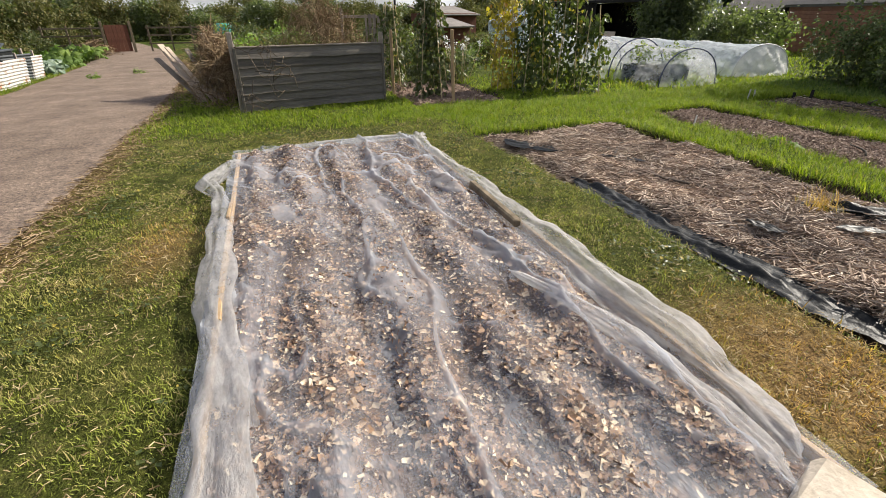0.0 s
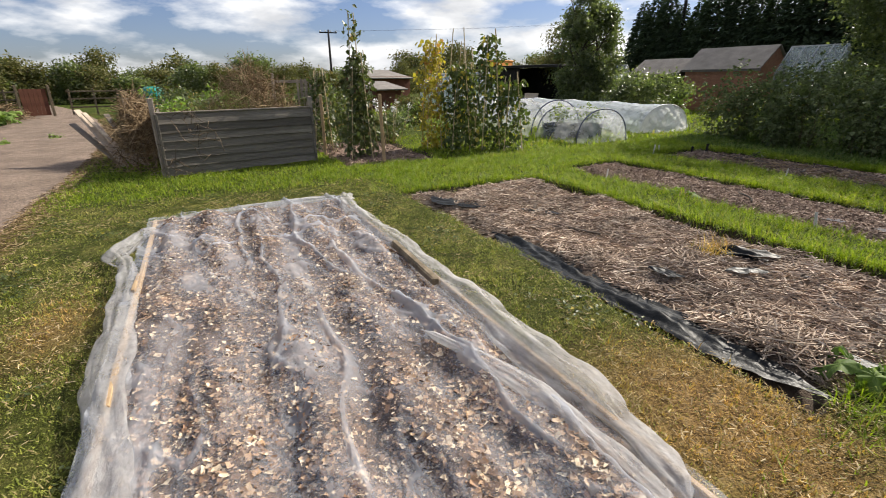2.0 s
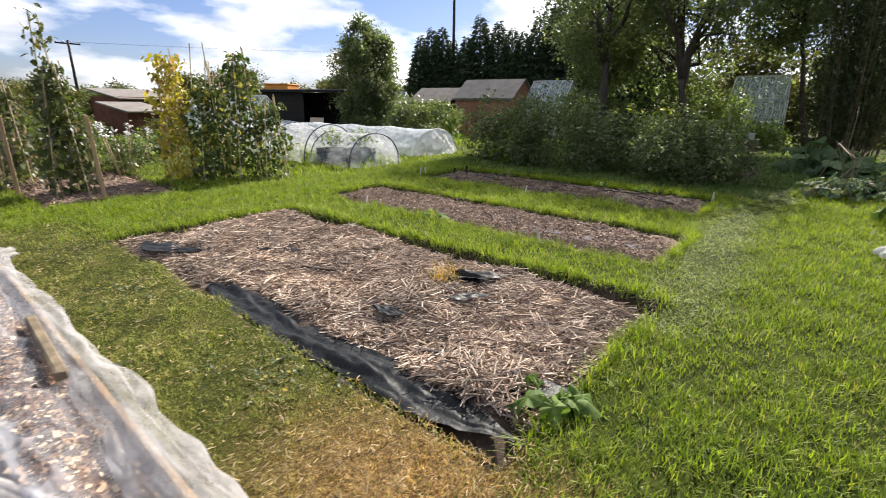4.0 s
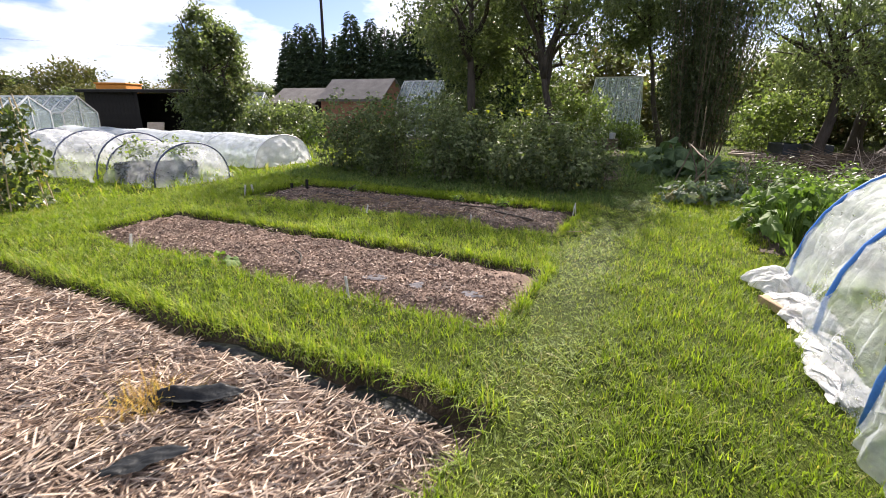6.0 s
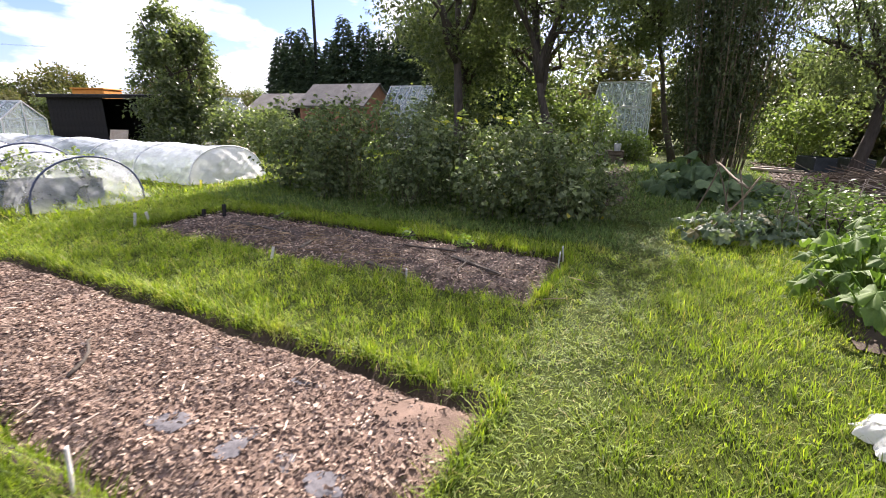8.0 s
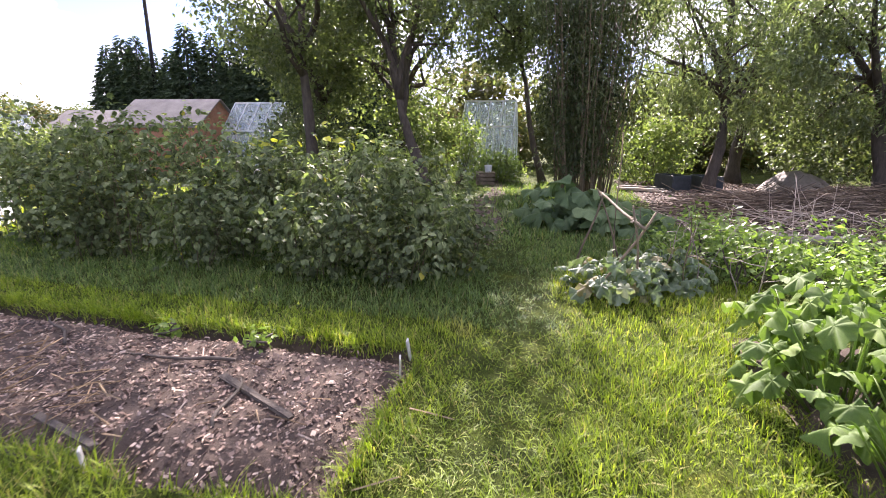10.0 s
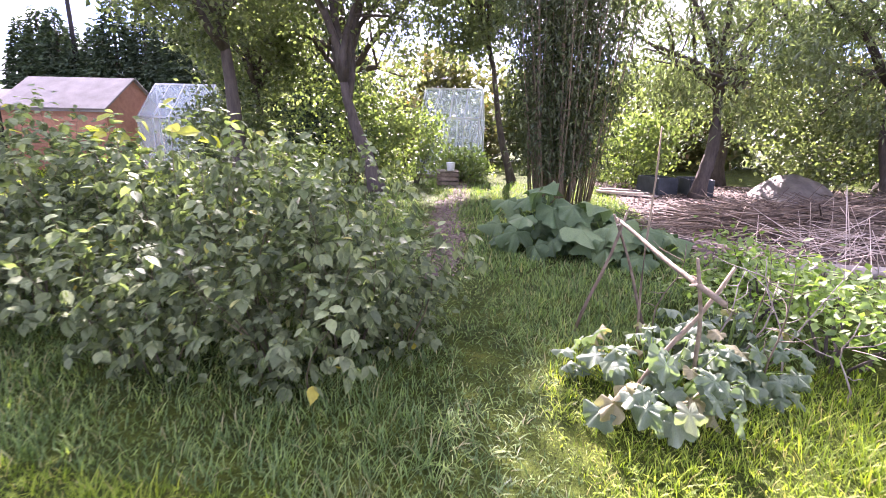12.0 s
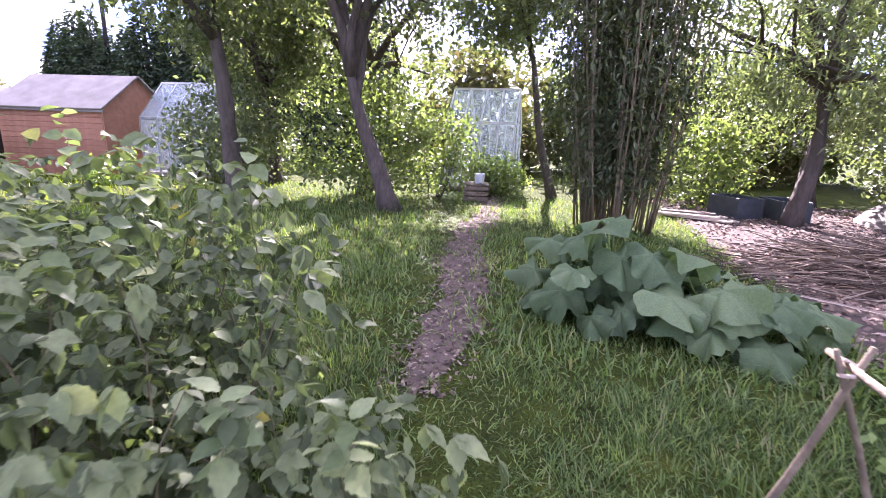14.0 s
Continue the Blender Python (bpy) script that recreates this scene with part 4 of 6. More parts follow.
def roll_of_net(pts, radius, seed, squash=0.7):
    """A bunched edge of net: a lumpy, creased tube."""
    n, m = 34, 34 * len(pts)
    p = np.array(pts, float)
    s = np.linspace(0, len(p) - 1, m)
    c = np.stack([np.interp(s, np.arange(len(p)), p[:, k]) for k in range(3)], 1)
    for _ in range(12):
        c[1:-1] = 0.25 * c[:-2] + 0.5 * c[1:-1] + 0.25 * c[2:]
    d = np.gradient(c, axis=0)
    d /= np.linalg.norm(d, axis=1)[:, None]
    side = np.stack([d[:, 1], -d[:, 0], 0 * s], 1)
    a = np.linspace(0, 2 * np.pi, n, endpoint=False)
    t = np.repeat(s[:, None], n, 1)
    radius = np.interp(s, np.linspace(0, s[-1], len(radius)), radius)[:, None]
    r = radius * (1 + 0.34 * wob(t * 1.05, 0 * t, 1.0, seed) + 0.17 * np.sin(5 * a[None] + 1.3 * t + seed) + 0.11 * np.sin(9 * a[None] - 1.9 * t + 2 * np.sin(1.7 * t)) + 0.05 * np.sin(4 * a[None] + 7 * t) + 0.05 * np.sin(17 * a[None] + 2.5 * t + 3 * np.sin(2.3 * t)))
    r *= np.clip(np.minimum(s, s[-1] - s) / 0.25, 0.15, 1)[:, None]
    v = c[:, None] + side[:, None] * (r * np.cos(a))[..., None] + np.array([0, 0, 1.0]) * (squash * r * np.sin(a))[..., None]
    i = np.arange(m - 1)[:, None] * n + np.arange(n)[None]
    j = np.arange(m - 1)[:, None] * n + (np.arange(n)[None] + 1) % n
    f = np.stack([i, j, j + n, i + n], -1).reshape(-1, 4)
    return mesh_from("rolled_edge", v.reshape(-1, 3), f.ravel(), np.full(len(f), 4), M_NETROLL, True)


net = thing("crop_net", 0, 0, 0, "fine white insect net draped and creased over the raised bed", "netting")
panel = part("net_panel", sheet("net_panel", 140, 300, net_sheet, M_NET), net)
nu, nv = np.meshgrid(np.linspace(0, 1, 141), np.linspace(0, 1, 301))
nx_, ny_, _ = net_sheet(nu.ravel(), nv.ravel())
panel.data.attributes.new("fold", "FLOAT", "POINT").data.foreach_set("value", np.clip((net_crease(nx_, ny_) - 0.012) / 0.04 * (0.6 + 0.6 * wob(nx_, ny_, 2.5, 6)), 0, 0.5).astype(np.float32))
part("rolled_edge", roll_of_net([(-0.34, 0.55, 0.05), (-0.34, 1.3, 0.07), (-0.38, 1.9, 0.07), (-0.46, 2.5, 0.08), (-0.48, 3.0, 0.09), (-0.51, 3.5, 0.07), (-0.52, 4.0, 0.09), (-0.58, 4.5, 0.08), (-0.72, 4.85, 0.06), (-0.58, 5.3, 0.07), (-0.42, 5.6, 0.06)], (0.125, 0.115, 0.08, 0.07, 0.08, 0.07), 1), net, "bunched double layer of net")
part("rolled_edge", roll_of_net([(1.6, 0.68, 0.06), (1.65, 0.95, 0.07), (1.68, 1.3, 0.08), (1.66, 1.9, 0.09), (1.68, 2.5, 0.10), (1.66, 3.0, 0.10), (1.69, 3.6, 0.11), (1.68, 4.2, 0.09), (1.66, 4.6, 0.09), (1.62, 5.2, 0.12), (1.68, 5.7, 0.13), (1.8, 6.02, 0.08)], (0.08, 0.115, 0.11, 0.09, 0.085, 0.09), 2), net, "bunched double layer of net")
part("rolled_edge", roll_of_net([(1.7, 5.98, 0.1), (1.2, 5.98, 0.09), (0.6, 5.98, 0.09), (0.0, 5.9, 0.08), (-0.45, 5.65, 0.07)], (0.055, 0.055), 3), net)
part("rolled_edge", roll_of_net([(1.16, 2.15, 0.17), (1.30, 1.75, 0.18), (1.40, 1.4, 0.16), (1.46, 1.0, 0.12), (1.46, 0.6, 0.09)], (0.015, 0.045, 0.06, 0.06), 4), net)

log = thing("timber_log", 1.575, 3.25, 0.12, "brown timber baulk holding the net down", "timber", rz=-2)
part("baulk", box(0.06, 0.95, 0.065, M_STICK, 0.012, "baulk", 0.004), log)
slab = thing("stone_slab", 1.49, 0.47, 0.05, "pale stone block weighing down the net corner", "stone", rz=20)
part("block", box(0.34, 0.26, 0.09, M_STONE, 0.03, "block", 0.012), slab)
for x, y, l, rz in ((-0.43, 2.45, 0.4, 1), (-0.45, 3.9, 0.35, -2)):
    bt = thing("wooden_batten", x, y, 0.10, "bare wooden batten pinning the net", "batten", "net battens", rz)
    part("batten", box(0.026, l, 0.03, M_WOOD, 0.004, "batten"), bt)

# ---- plants ----


def clumped(n, centre, radii, clumps, spread, seed, hollow=0.5):
    """Leaf places in an uneven crown: clumps set in an ellipsoid, mostly in its outer part."""
    g = np.random.default_rng(seed)
    d = g.normal(size=(clumps, 3))
    d /= np.linalg.norm(d, axis=1)[:, None]
    r = (hollow + (1 - hollow) * g.random(clumps)) ** 0.7
    c = np.array(centre) + d * r[:, None] * np.array(radii)
    k = g.integers(0, clumps, n)
    return c[k] + g.normal(size=(n, 3)) * spread * np.array([1, 1, 0.75]), c


def leaves(name, places, size, mat, shape=LEAFLET, droop=0.5, seed=0, wide=1.0, smooth=False):
    g = np.random.default_rng(seed)
    n = len(places)
    s = g.uniform(0.65, 1.3, n) * size
    return swarm(name, shape, places, turns(g.uniform(0, 6.28, n), g.normal(-droop, 0.55, n), g.normal(0, 0.5, n)), np.stack([s * wide, s, s], 1), mat, smooth)


def limb(a, b, sag, k, bend=0.15):
    """A crooked line from a to b."""
    a, b = Vector(a), Vector(b)
    out = []
    for i in range(7):
        t = i / 6
        w = Vector((math.sin(5 * t + k), math.cos(4 * t + 2 * k), 0)) * bend * math.sin(math.pi * t)
        out.append(a.lerp(b, t) + w + Vector((0, 0, sag * math.sin(math.pi * t))))
    return out


def tree(x, y, h, crown, n, label, mat, seed, trunk_r=0.16, leaf=0.11, lean=(0, 0), fork=0.35, low=0.3, shape=LEAFLET, clumps=None, category="tree", group="", spread=0.34, cone=0.0, over=1.4):
    """A tree with a tapered, forking trunk, limbs and an uneven crown of separate leaves."""
    t = thing("tree", x, y, 0, label, category, group)
    random.seed(seed)
    bm = bmesh.new()
    top = Vector((lean[0], lean[1], h * fork))
    pts = limb((0, 0, -0.1), top, 0, seed, 0.10)
    tube_bm(bm, pts, [trunk_r * (1.25 - 0.12 * i) if i else trunk_r * 1.7 for i in range(7)], 9)
    crown_c = Vector((lean[0] * over, lean[1] * over, h * (low + 1) / 2))
    rad = Vector((crown[0], crown[1], h * (1 - low) / 2))
    places, centres = clumped(n, crown_c, rad, clumps or max(40, n // 170), spread, seed)
    up = np.clip((places[:, 2] - h * low) / (h * (1 - low)), 0, 1)
    places[:, :2] = np.array(crown_c)[:2] + (places[:, :2] - np.array(crown_c)[:2]) * (1 - cone * up)[:, None]
    for k in range(6):
        c = Vector(centres[k % len(centres)])
        a = pts[-1] if k < 4 else pts[4 + k % 3]
        mid = limb(a, c, 0.15, seed + k, 0.22)
        tube_bm(bm, mid, [trunk_r * 0.62 * (1 - i / 7.5) for i in range(7)], 6)
        for _ in range(3):
            e = Vector(centres[random.randrange(len(centres))])
            s = mid[random.randrange(2, 6)]
            if (e - s).length < 1.2 * max(rad):
                tube_bm(bm, limb(s, e, 0.05, k, 0.12), [trunk_r * 0.26 * (1 - i / 8) for i in range(7)], 5)
    part("trunk", bm_mesh(bm, "trunk", M_BARK, True), t)
    part("crown", leaves("crown", places, leaf, mat, shape, 0.5, seed), t)
    return t


def bush(name, x, y, radii, n, label, mat, seed, leaf=0.09, shape=LEAF, stems=7, category="bush", z0=0.08, group="", spread=0.14, droop=0.6, clumps=None):
    """A bush: stems from the ground and leaves in clumps down to it."""
    t = thing(name, x, y, 0, label, category, group)
    g = np.random.default_rng(seed)
    places, centres = clumped(n, (0, 0, radii[2]), radii, clumps or max(14, n // 60), spread, seed, 0.35)
    places[:, 2] = np.abs(places[:, 2] - z0) + z0
    bm = bmesh.new()
    for k in range(stems):
        c = centres[k % len(centres)]
        tube_bm(bm, limb((c[0] * 0.3, c[1] * 0.3, -0.03), c, 0.05, k, 0.06), [0.014 * (1 - i / 9) for i in range(7)], 5)
    tagged(part("stem_growth", bm_mesh(bm, "stem_growth", M_BARK, True), t), kind="stuff")
    part("leaves", leaves("leaves", places, leaf, mat, shape, droop, seed, smooth=True), t)
    return t


def raspberry_row():
    """The thick raspberry hedge: separate plants, each with canes and toothed leaves in threes."""
    random.seed(5)
    spots = [(12.35 + random.uniform(-0.25, 0.3), 1.95 + 0.62 * k) for k in range(11)] + [(13.5 + random.uniform(-0.3, 0.3), 2.3 + 0.8 * k) for k in range(8)] + [(12.6, 1.62), (11.95, 2.05), (12.0, 3.1), (11.9, 4.6), (11.95, 6.3)]
    for k, (x, y) in enumerate(spots):
        t = thing("raspberry_bush", x, y, 0, "dense leafy green raspberry canes in a row", "raspberry bush", "raspberry row")
        g = np.random.default_rng(40 + k)
        tall = g.uniform(0.86, 1.14)
        bm = bmesh.new()
        P, tips = [], []
        for c in range(8):
            a = g.uniform(0, 6.28)
            r = g.uniform(0.1, 0.42)
            tip = Vector((r * 1.35 * math.cos(a), r * 1.35 * math.sin(a), tall * (0.72 + 0.28 * min(1.0, (y - 1.9) / 3.5)) * (g.uniform(1.2, 1.75) if x > 12.1 and y > 1.7 else g.uniform(0.75, 1.25))))
            line = limb((r * 0.5 * math.cos(a), r * 0.5 * math.sin(a), -0.02), tip, 0.06, c, 0.08)
            if c % 2 == 0:
                tips.append(tip)
            tube_bm(bm, line, [0.006 * (1.1 - i / 7) for i in range(7)], 5)
            for _ in range(60):
                q = g.random() ** 0.8 * 5.99
                i = int(q)
                p = line[i].lerp(line[i + 1], q - i)
                out = g.normal(size=3) * (0.15, 0.15, 0.07)
                b = np.array(p) + out
                if b[2] > 0.06:
                    P.append(b)
        P = np.array(P)
        tagged(part("cane_growth", bm_mesh(bm, "cane_growth", M_STEM, True), t), kind="stuff")
        n = len(P)
        yaw = np.arctan2(P[:, 1], P[:, 0]) - np.pi / 2 + g.normal(0, 0.8, n)
        three = np.repeat(P, 3, 0)
        yaw3 = np.repeat(yaw, 3) + np.tile([0, 0.95, -0.95], n)
        s = np.repeat(g.uniform(0.042, 0.095, n), 3) * np.tile([1.12, 0.9, 0.9], n)
        me = swarm("leaves", TOOTHED if y < 6.0 and x < 12.8 else LEAF, three, turns(yaw3, np.repeat(g.normal(-0.55, 0.5, n), 3) + g.normal(-0.1, 0.3, 3 * n), g.normal(0, 0.4, 3 * n)), s, L_RASP, True)
        tagged(part("leaves", me, t), kind="stuff")
        T = []
        for tip in tips:
            for j in range(9):
                T.append((*(np.array(tip) + (0, 0, 0.02 * j - 0.06)), 2.4 * j + g.normal(0, 0.2), g.uniform(-0.85, -0.1) + 0.07 * j, g.uniform(0.07, 0.12) * (1 - 0.05 * j)))
        T = np.array(T)
        part("shoot_leaves", swarm("shoot_leaves", TOOTHED if x < 12.8 else LEAF, T[:, :3], turns(T[:, 3], T[:, 4], g.normal(0, 0.3, len(T))), T[:, 5], L_RASPTIP, True), t, "pale drooping whorls of tip leaves, lightened as if sunlit")
        if k in (2, 3, 14):
            Q = P[np.argsort(P[:, 2])[-9:]]
            part("yellow_leaves", leaves("yellow_leaves", Q, 0.12, L_RASPYELLOW, LEAF, 0.5, k), t, "yellowing tip leaves")


raspberry_row()

# row of trees behind, with the greenery under them
tree(20.5, 4.15, 9.15, (2.7, 2.4), 15500, "leaning fruit tree with a forked dark trunk", L_TREE, 11, 0.17, 0.13, (-0.2, 0.75), 0.28, 0.36, group="trees by the path", over=0.5, cone=-0.25)
tree(20.3, 7.5, 9.15, (2.8, 2.55), 18000, "tall broad tree with a dark leaning trunk", L_TREE, 12, 0.18, 0.14, (-0.25, 0.2), 0.42, 0.32, group="trees by the path", cone=-0.2)
tree(23.4, 8.7, 7.2, (1.8, 1.5), 12000, "dark leafy tree behind the raspberry row", L_TREE, 13, 0.17, 0.16, (0.2, 0.3), 0.35, 0.22, group="trees by the path")
tree(23.5, 6.0, 8.0, (3.25, 3.00), 6500, "tall tree in the second row", L_TREE, 14, 0.18, 0.16, (0.1, -0.2), 0.4, 0.25, group="trees by the path")
tree(24.3, 1.0, 8.8, (2.1, 1.7), 13500, "tall pale-leaved tree beyond the path", L_WILLOW, 15, 0.10, 0.16, (-0.3, 0.9), 0.45, 0.4, LEAFLET, group="trees by the path")
tree(22.0, -3.6, 7.5, (3.00, 2.75), 17500, "grey-green willow with narrow leaves", L_WILLOW, 16, 0.16, 0.18, (0.1, -0.2), 0.35, 0.24, NARROW, group="trees by the path")
tree(21.5, -7.4, 7.4, (3.38, 3.00), 19000, "spreading grey-green willow tree over the mulch", L_WILLOW, 17, 0.18, 0.18, (0.2, 0.2), 0.35, 0.2, NARROW, group="trees by the path")
tree(18.5, -10.8, 7.0, (3.25, 3.00), 15000, "spreading leafy willow at the plot edge", L_WILLOW, 18, 0.18, 0.18, (0.2, 0.2), 0.35, 0.18, NARROW, group="trees by the path")
tree(26.0, -5.5, 8.5, (3.75, 3.75), 9500, "dark tree behind the willows", L_TREE, 19, 0.2, 0.14, (0, 0), 0.4, 0.12, group="trees by the path")
tree(25.5, -10.0, 8.5, (3.75, 3.75), 9500, "dark tree behind the willows", L_TREE, 20, 0.2, 0.14, (0, 0), 0.4, 0.1, group="trees by the path")
tree(13.5, -13.5, 6.5, (3.25, 3.00), 11000, "leafy tree at the plot edge", L_WILLOW, 21, 0.18, 0.18, (0, 0), 0.35, 0.2, NARROW, group="trees by the path")
tree(17.8, 19.0, 5.7, (2.0, 1.8), 17000, "bushy green tree with upright shoots by the black shed", L_TREE, 22, 0.14, 0.16, (0.05, 0.0), 0.3, 0.04, clumps=75, spread=0.27, cone=0.45)
bush("laurel_bush", 16.9, 18.2, (1.3, 1.2, 0.85), 3600, "dark bush below the tree by the black shed", L_DENSE, 30, 0.11, spread=0.2)
tree(21.0, 24.0, 4.8, (1.6, 1.5), 7500, "thin airy tree behind the black shed", L_HEDGE, 23, 0.12, 0.16, (0.05, 0.0), 0.4, 0.3)
bush("laurel_bush", 18.2, 15.4, (1.7, 1.7, 0.95), 6800, "glossy-leaved rounded bush beside the tunnels", L_TREE, 31, 0.11, spread=0.2)
# the L_SUNNY shrubs here get their sunlit look from the leaf colour
bush("understory_bush", 24.2, 2.5, (0.85, 0.75, 0.55), 2000, "sunlit yellow-green shrub beside the path", L_SUNNY, 39, 0.1, spread=0.22, group="shrubs under the trees")
bush("understory_bush", 22.0, 5.5, (1.6, 1.5, 1.45), 5200, "sunlit yellow-green shrub under the trees", L_SUNNY, 32, 0.1, spread=0.22, group="shrubs under the trees")
bush("understory_bush", 22.9, 3.95, (1.1, 1.0, 1.2), 3000, "sunlit yellow-green shrub beside the path", L_SUNNY, 33, 0.1, spread=0.22, group="shrubs under the trees")
bush("understory_bush", 21.8, 8.8, (1.6, 1.5, 1.3), 5200, "shaded green shrub under the trees", L_TREE, 34, 0.1, spread=0.22, group="shrubs under the trees")
bush("understory_bush", 25.0, -2.6, (1.6, 1.5, 1.1), 4000, "backlit yellow-green shrub behind the mulch", L_SUNNY, 35, 0.12, spread=0.25, group="shrubs under the trees")
bush("understory_bush", 24.2, -7.6, (1.9, 1.8, 1.3), 4800, "dark shrub below the willows", L_TREE, 36, 0.12, spread=0.25, group="shrubs under the trees")
bush("understory_bush", 20.5, -12.0, (2.0, 2.0, 1.3), 4800, "dark shrub below the willows", L_TREE, 37, 0.12, spread=0.25, group="shrubs under the trees")
bush("understory_bush", 25.2, 11.0, (1.8, 1.8, 1.1), 4400, "green shrub beside the brick shed", L_TREE, 38, 0.12, spread=0.25, group="shrubs under the trees")


def bamboo():
    """The tall dark clump of canes."""
    t = thing("bamboo_clump", 20.3, -0.15, 0, "tall dense bamboo clump with bare cane bases", "bamboo")
    g = np.random.default_rng(3)
    P = []
    for k in range(95):
        a, r = g.uniform(0, 6.28), 0.72 * math.sqrt(g.random())
        b = Vector((r * math.cos(a), r * math.sin(a), -0.05))
        h = g.uniform(5.0, 6.4)
        tip = b * (1.5 + 0.7 * g.random()) + Vector((g.normal(0, 0.3), g.normal(0, 0.3), h))
        line = limb(b, tip, 0, k, 0.05)
        part("culm", tube(line, [0.017 * (1.1 - i / 8) for i in range(7)], M_CULM, 5, "culm"), t)
        for _ in range(330):
            q = 0.75 + 5.24 * g.random() ** 0.9
            i = min(int(q), 5)
            P.append(np.array(line[i].lerp(line[i + 1], q - i)) + g.normal(size=3) * (0.3, 0.3, 0.2) * (0.6 + 0.12 * q))
    part("leaves", leaves("leaves", np.array(P), 0.13, L_DENSE, NARROW, 0.5, 3, wide=1.3), t)


bamboo()



def big_leaf(mat, seed, lobed=0.0):
    """A broad, veined, ruffled heart-shaped leaf, one unit long along y, its stalk at the origin."""
    def f(u, v):
        a = 2 * np.pi * u
        lobes = 1 + 0.12 * np.sin(5 * a + seed) + 0.08 * np.sin(11 * a + 2 * seed)
        lobes = lobes * (1 - lobed + 1.25 * lobed * np.abs(np.cos(2.5 * a)) ** 0.8)
        r = v * 0.5 * lobes * (0.86 + 0.14 * np.cos(a)) * (1 - 0.55 * np.exp(-((a - np.pi) / 0.28) ** 2))
        x, y = r * np.sin(a) * 1.02, r * np.cos(a) * 1.12
        vein = 0.06 * np.abs(np.sin(3.5 * a)) * v
        z = 0.06 - 0.16 * v ** 2 + vein + 0.10 * v ** 2 * np.sin(4 * a + seed) + 0.035 * v ** 2 * np.sin(9 * a + seed)
        return x, y + 0.28, z
    return sheet("leaf", 40, 5, f, mat)


def big_leaf_plant(name, x, y, n, spread, height, size, mat, label, category, seed, group="", stalk=L_WEED, tilt=0.5, lobed=0.0, slim=1.0):
    """A plant of large separate leaves on stalks."""
    t = thing(name, x, y, 0, label, category, group)
    shapes = [big_leaf(mat, seed + k, lobed) for k in range(4)]
    g = np.random.default_rng(seed)
    for k in range(n):
        a, r = g.uniform(0, 6.28), spread * math.sqrt(g.random())
        h = height * g.uniform(0.3, 1.0) * (1 - 0.45 * r / spread)
        p = Vector((r * math.cos(a), r * math.sin(a), h))
        s = size * g.uniform(0.6, 1.2)
        st = part("stalk", tube([(p.x * 0.35, p.y * 0.35, -0.02), (p.x * 0.75, p.y * 0.75, h * 0.7), p], [0.02 * size + 0.002, 0.016 * size + 0.002, 0.012 * size + 0.001], stalk, 5, "stalk"), t)
        part("leaf", shapes[k % 4], st, m=Matrix.LocRotScale(p, Euler((g.normal(-tilt, 0.3), g.normal(0, 0.3), a - math.pi / 2 + g.normal(0, 0.5))), (slim * s * g.uniform(0.8, 1.1), s, s * g.uniform(0.6, 1.9))))
    return t


big_leaf_plant("rhubarb_plant", 16.0, 0.25, 36, 0.7, 0.95, 0.48, L_RHUBARB, "large rhubarb plant with broad sprawling leaves", "rhubarb", 60)
big_leaf_plant("rhubarb_plant", 15.8, -0.55, 28, 0.65, 0.7, 0.45, L_RHUBARB, "rhubarb plant with broad drooping leaves", "rhubarb", 64)
big_leaf_plant("squash_plant", 12.2, -0.15, 90, 0.52, 0.5, 0.17, L_SQUASH, "sprawling grey-green squash plant under a leaning stake", "squash plant", 70, tilt=0.7, lobed=0.22)
big_leaf_plant("squash_plant", 12.7, -0.7, 65, 0.5, 0.5, 0.16, L_SQUASH, "fading squash plant at the grass edge", "squash plant", 75, tilt=0.7, lobed=0.22)
big_leaf_plant("marrow_plant", 3.2, 0.82, 7, 0.2, 0.16, 0.2, L_BRIGHT, "small marrow plant at the straw bed corner", "marrow plant", 80)
big_leaf_plant("dock_plant", 6.15, 4.25, 6, 0.2, 0.10, 0.18, L_BRIGHT, "low broad-leaved weed at the bed edge", "weed", 84)

for k, (x, y) in enumerate(((9.6, -1.2), (10.25, -1.15), (10.95, -1.3), (9.5, -2.1), (10.3, -2.1), (11.0, -2.2), (9.9, -2.9), (10.8, -2.95))):
    big_leaf_plant("broad_leaf_crop", x, y, 50, 0.5, 0.9, 0.24, L_BRIGHT, "leafy bright green crop plant in a dense bed", "crop plant", 90 + k, "leafy crop bed", tilt=0.75, slim=0.72)
for k, (x, y) in enumerate(((12.9, -1.5), (13.6, -1.2), (13.2, -2.3), (14.1, -2.0), (12.3, -2.2), (14.7, -1.6), (12.6, -3.2), (13.7, -3.3))):
    bush("weed_clump", x, y, (0.5, 0.5, 0.3), 700, "light green weeds in rough ground", L_WEED, 110 + k, 0.075, LEAFLET, 8, "weeds", 0.04, "weed patch", 0.12, 0.2)


def leaf_bed_sheet(u, v):
    r = LEAFBED
    x, y = r[0] + (r[1] - r[0]) * u, r[2] + (r[3] - r[2]) * v
    return x, y, 0.012 + 0.05 * np.sin(np.pi * u) ** 0.5 * np.sin(np.pi * v) ** 0.5 + 0.01 * wob(x, y, 5)


# darker soil stands in for the deep shade beneath the crop leaves
tagged(new("bed_5", sheet("bed_5", 40, 40, leaf_bed_sheet, M_STRAWSOIL)), "soil bed under the leafy crop, darkened for leaf shade", "planting bed", kind="structure")


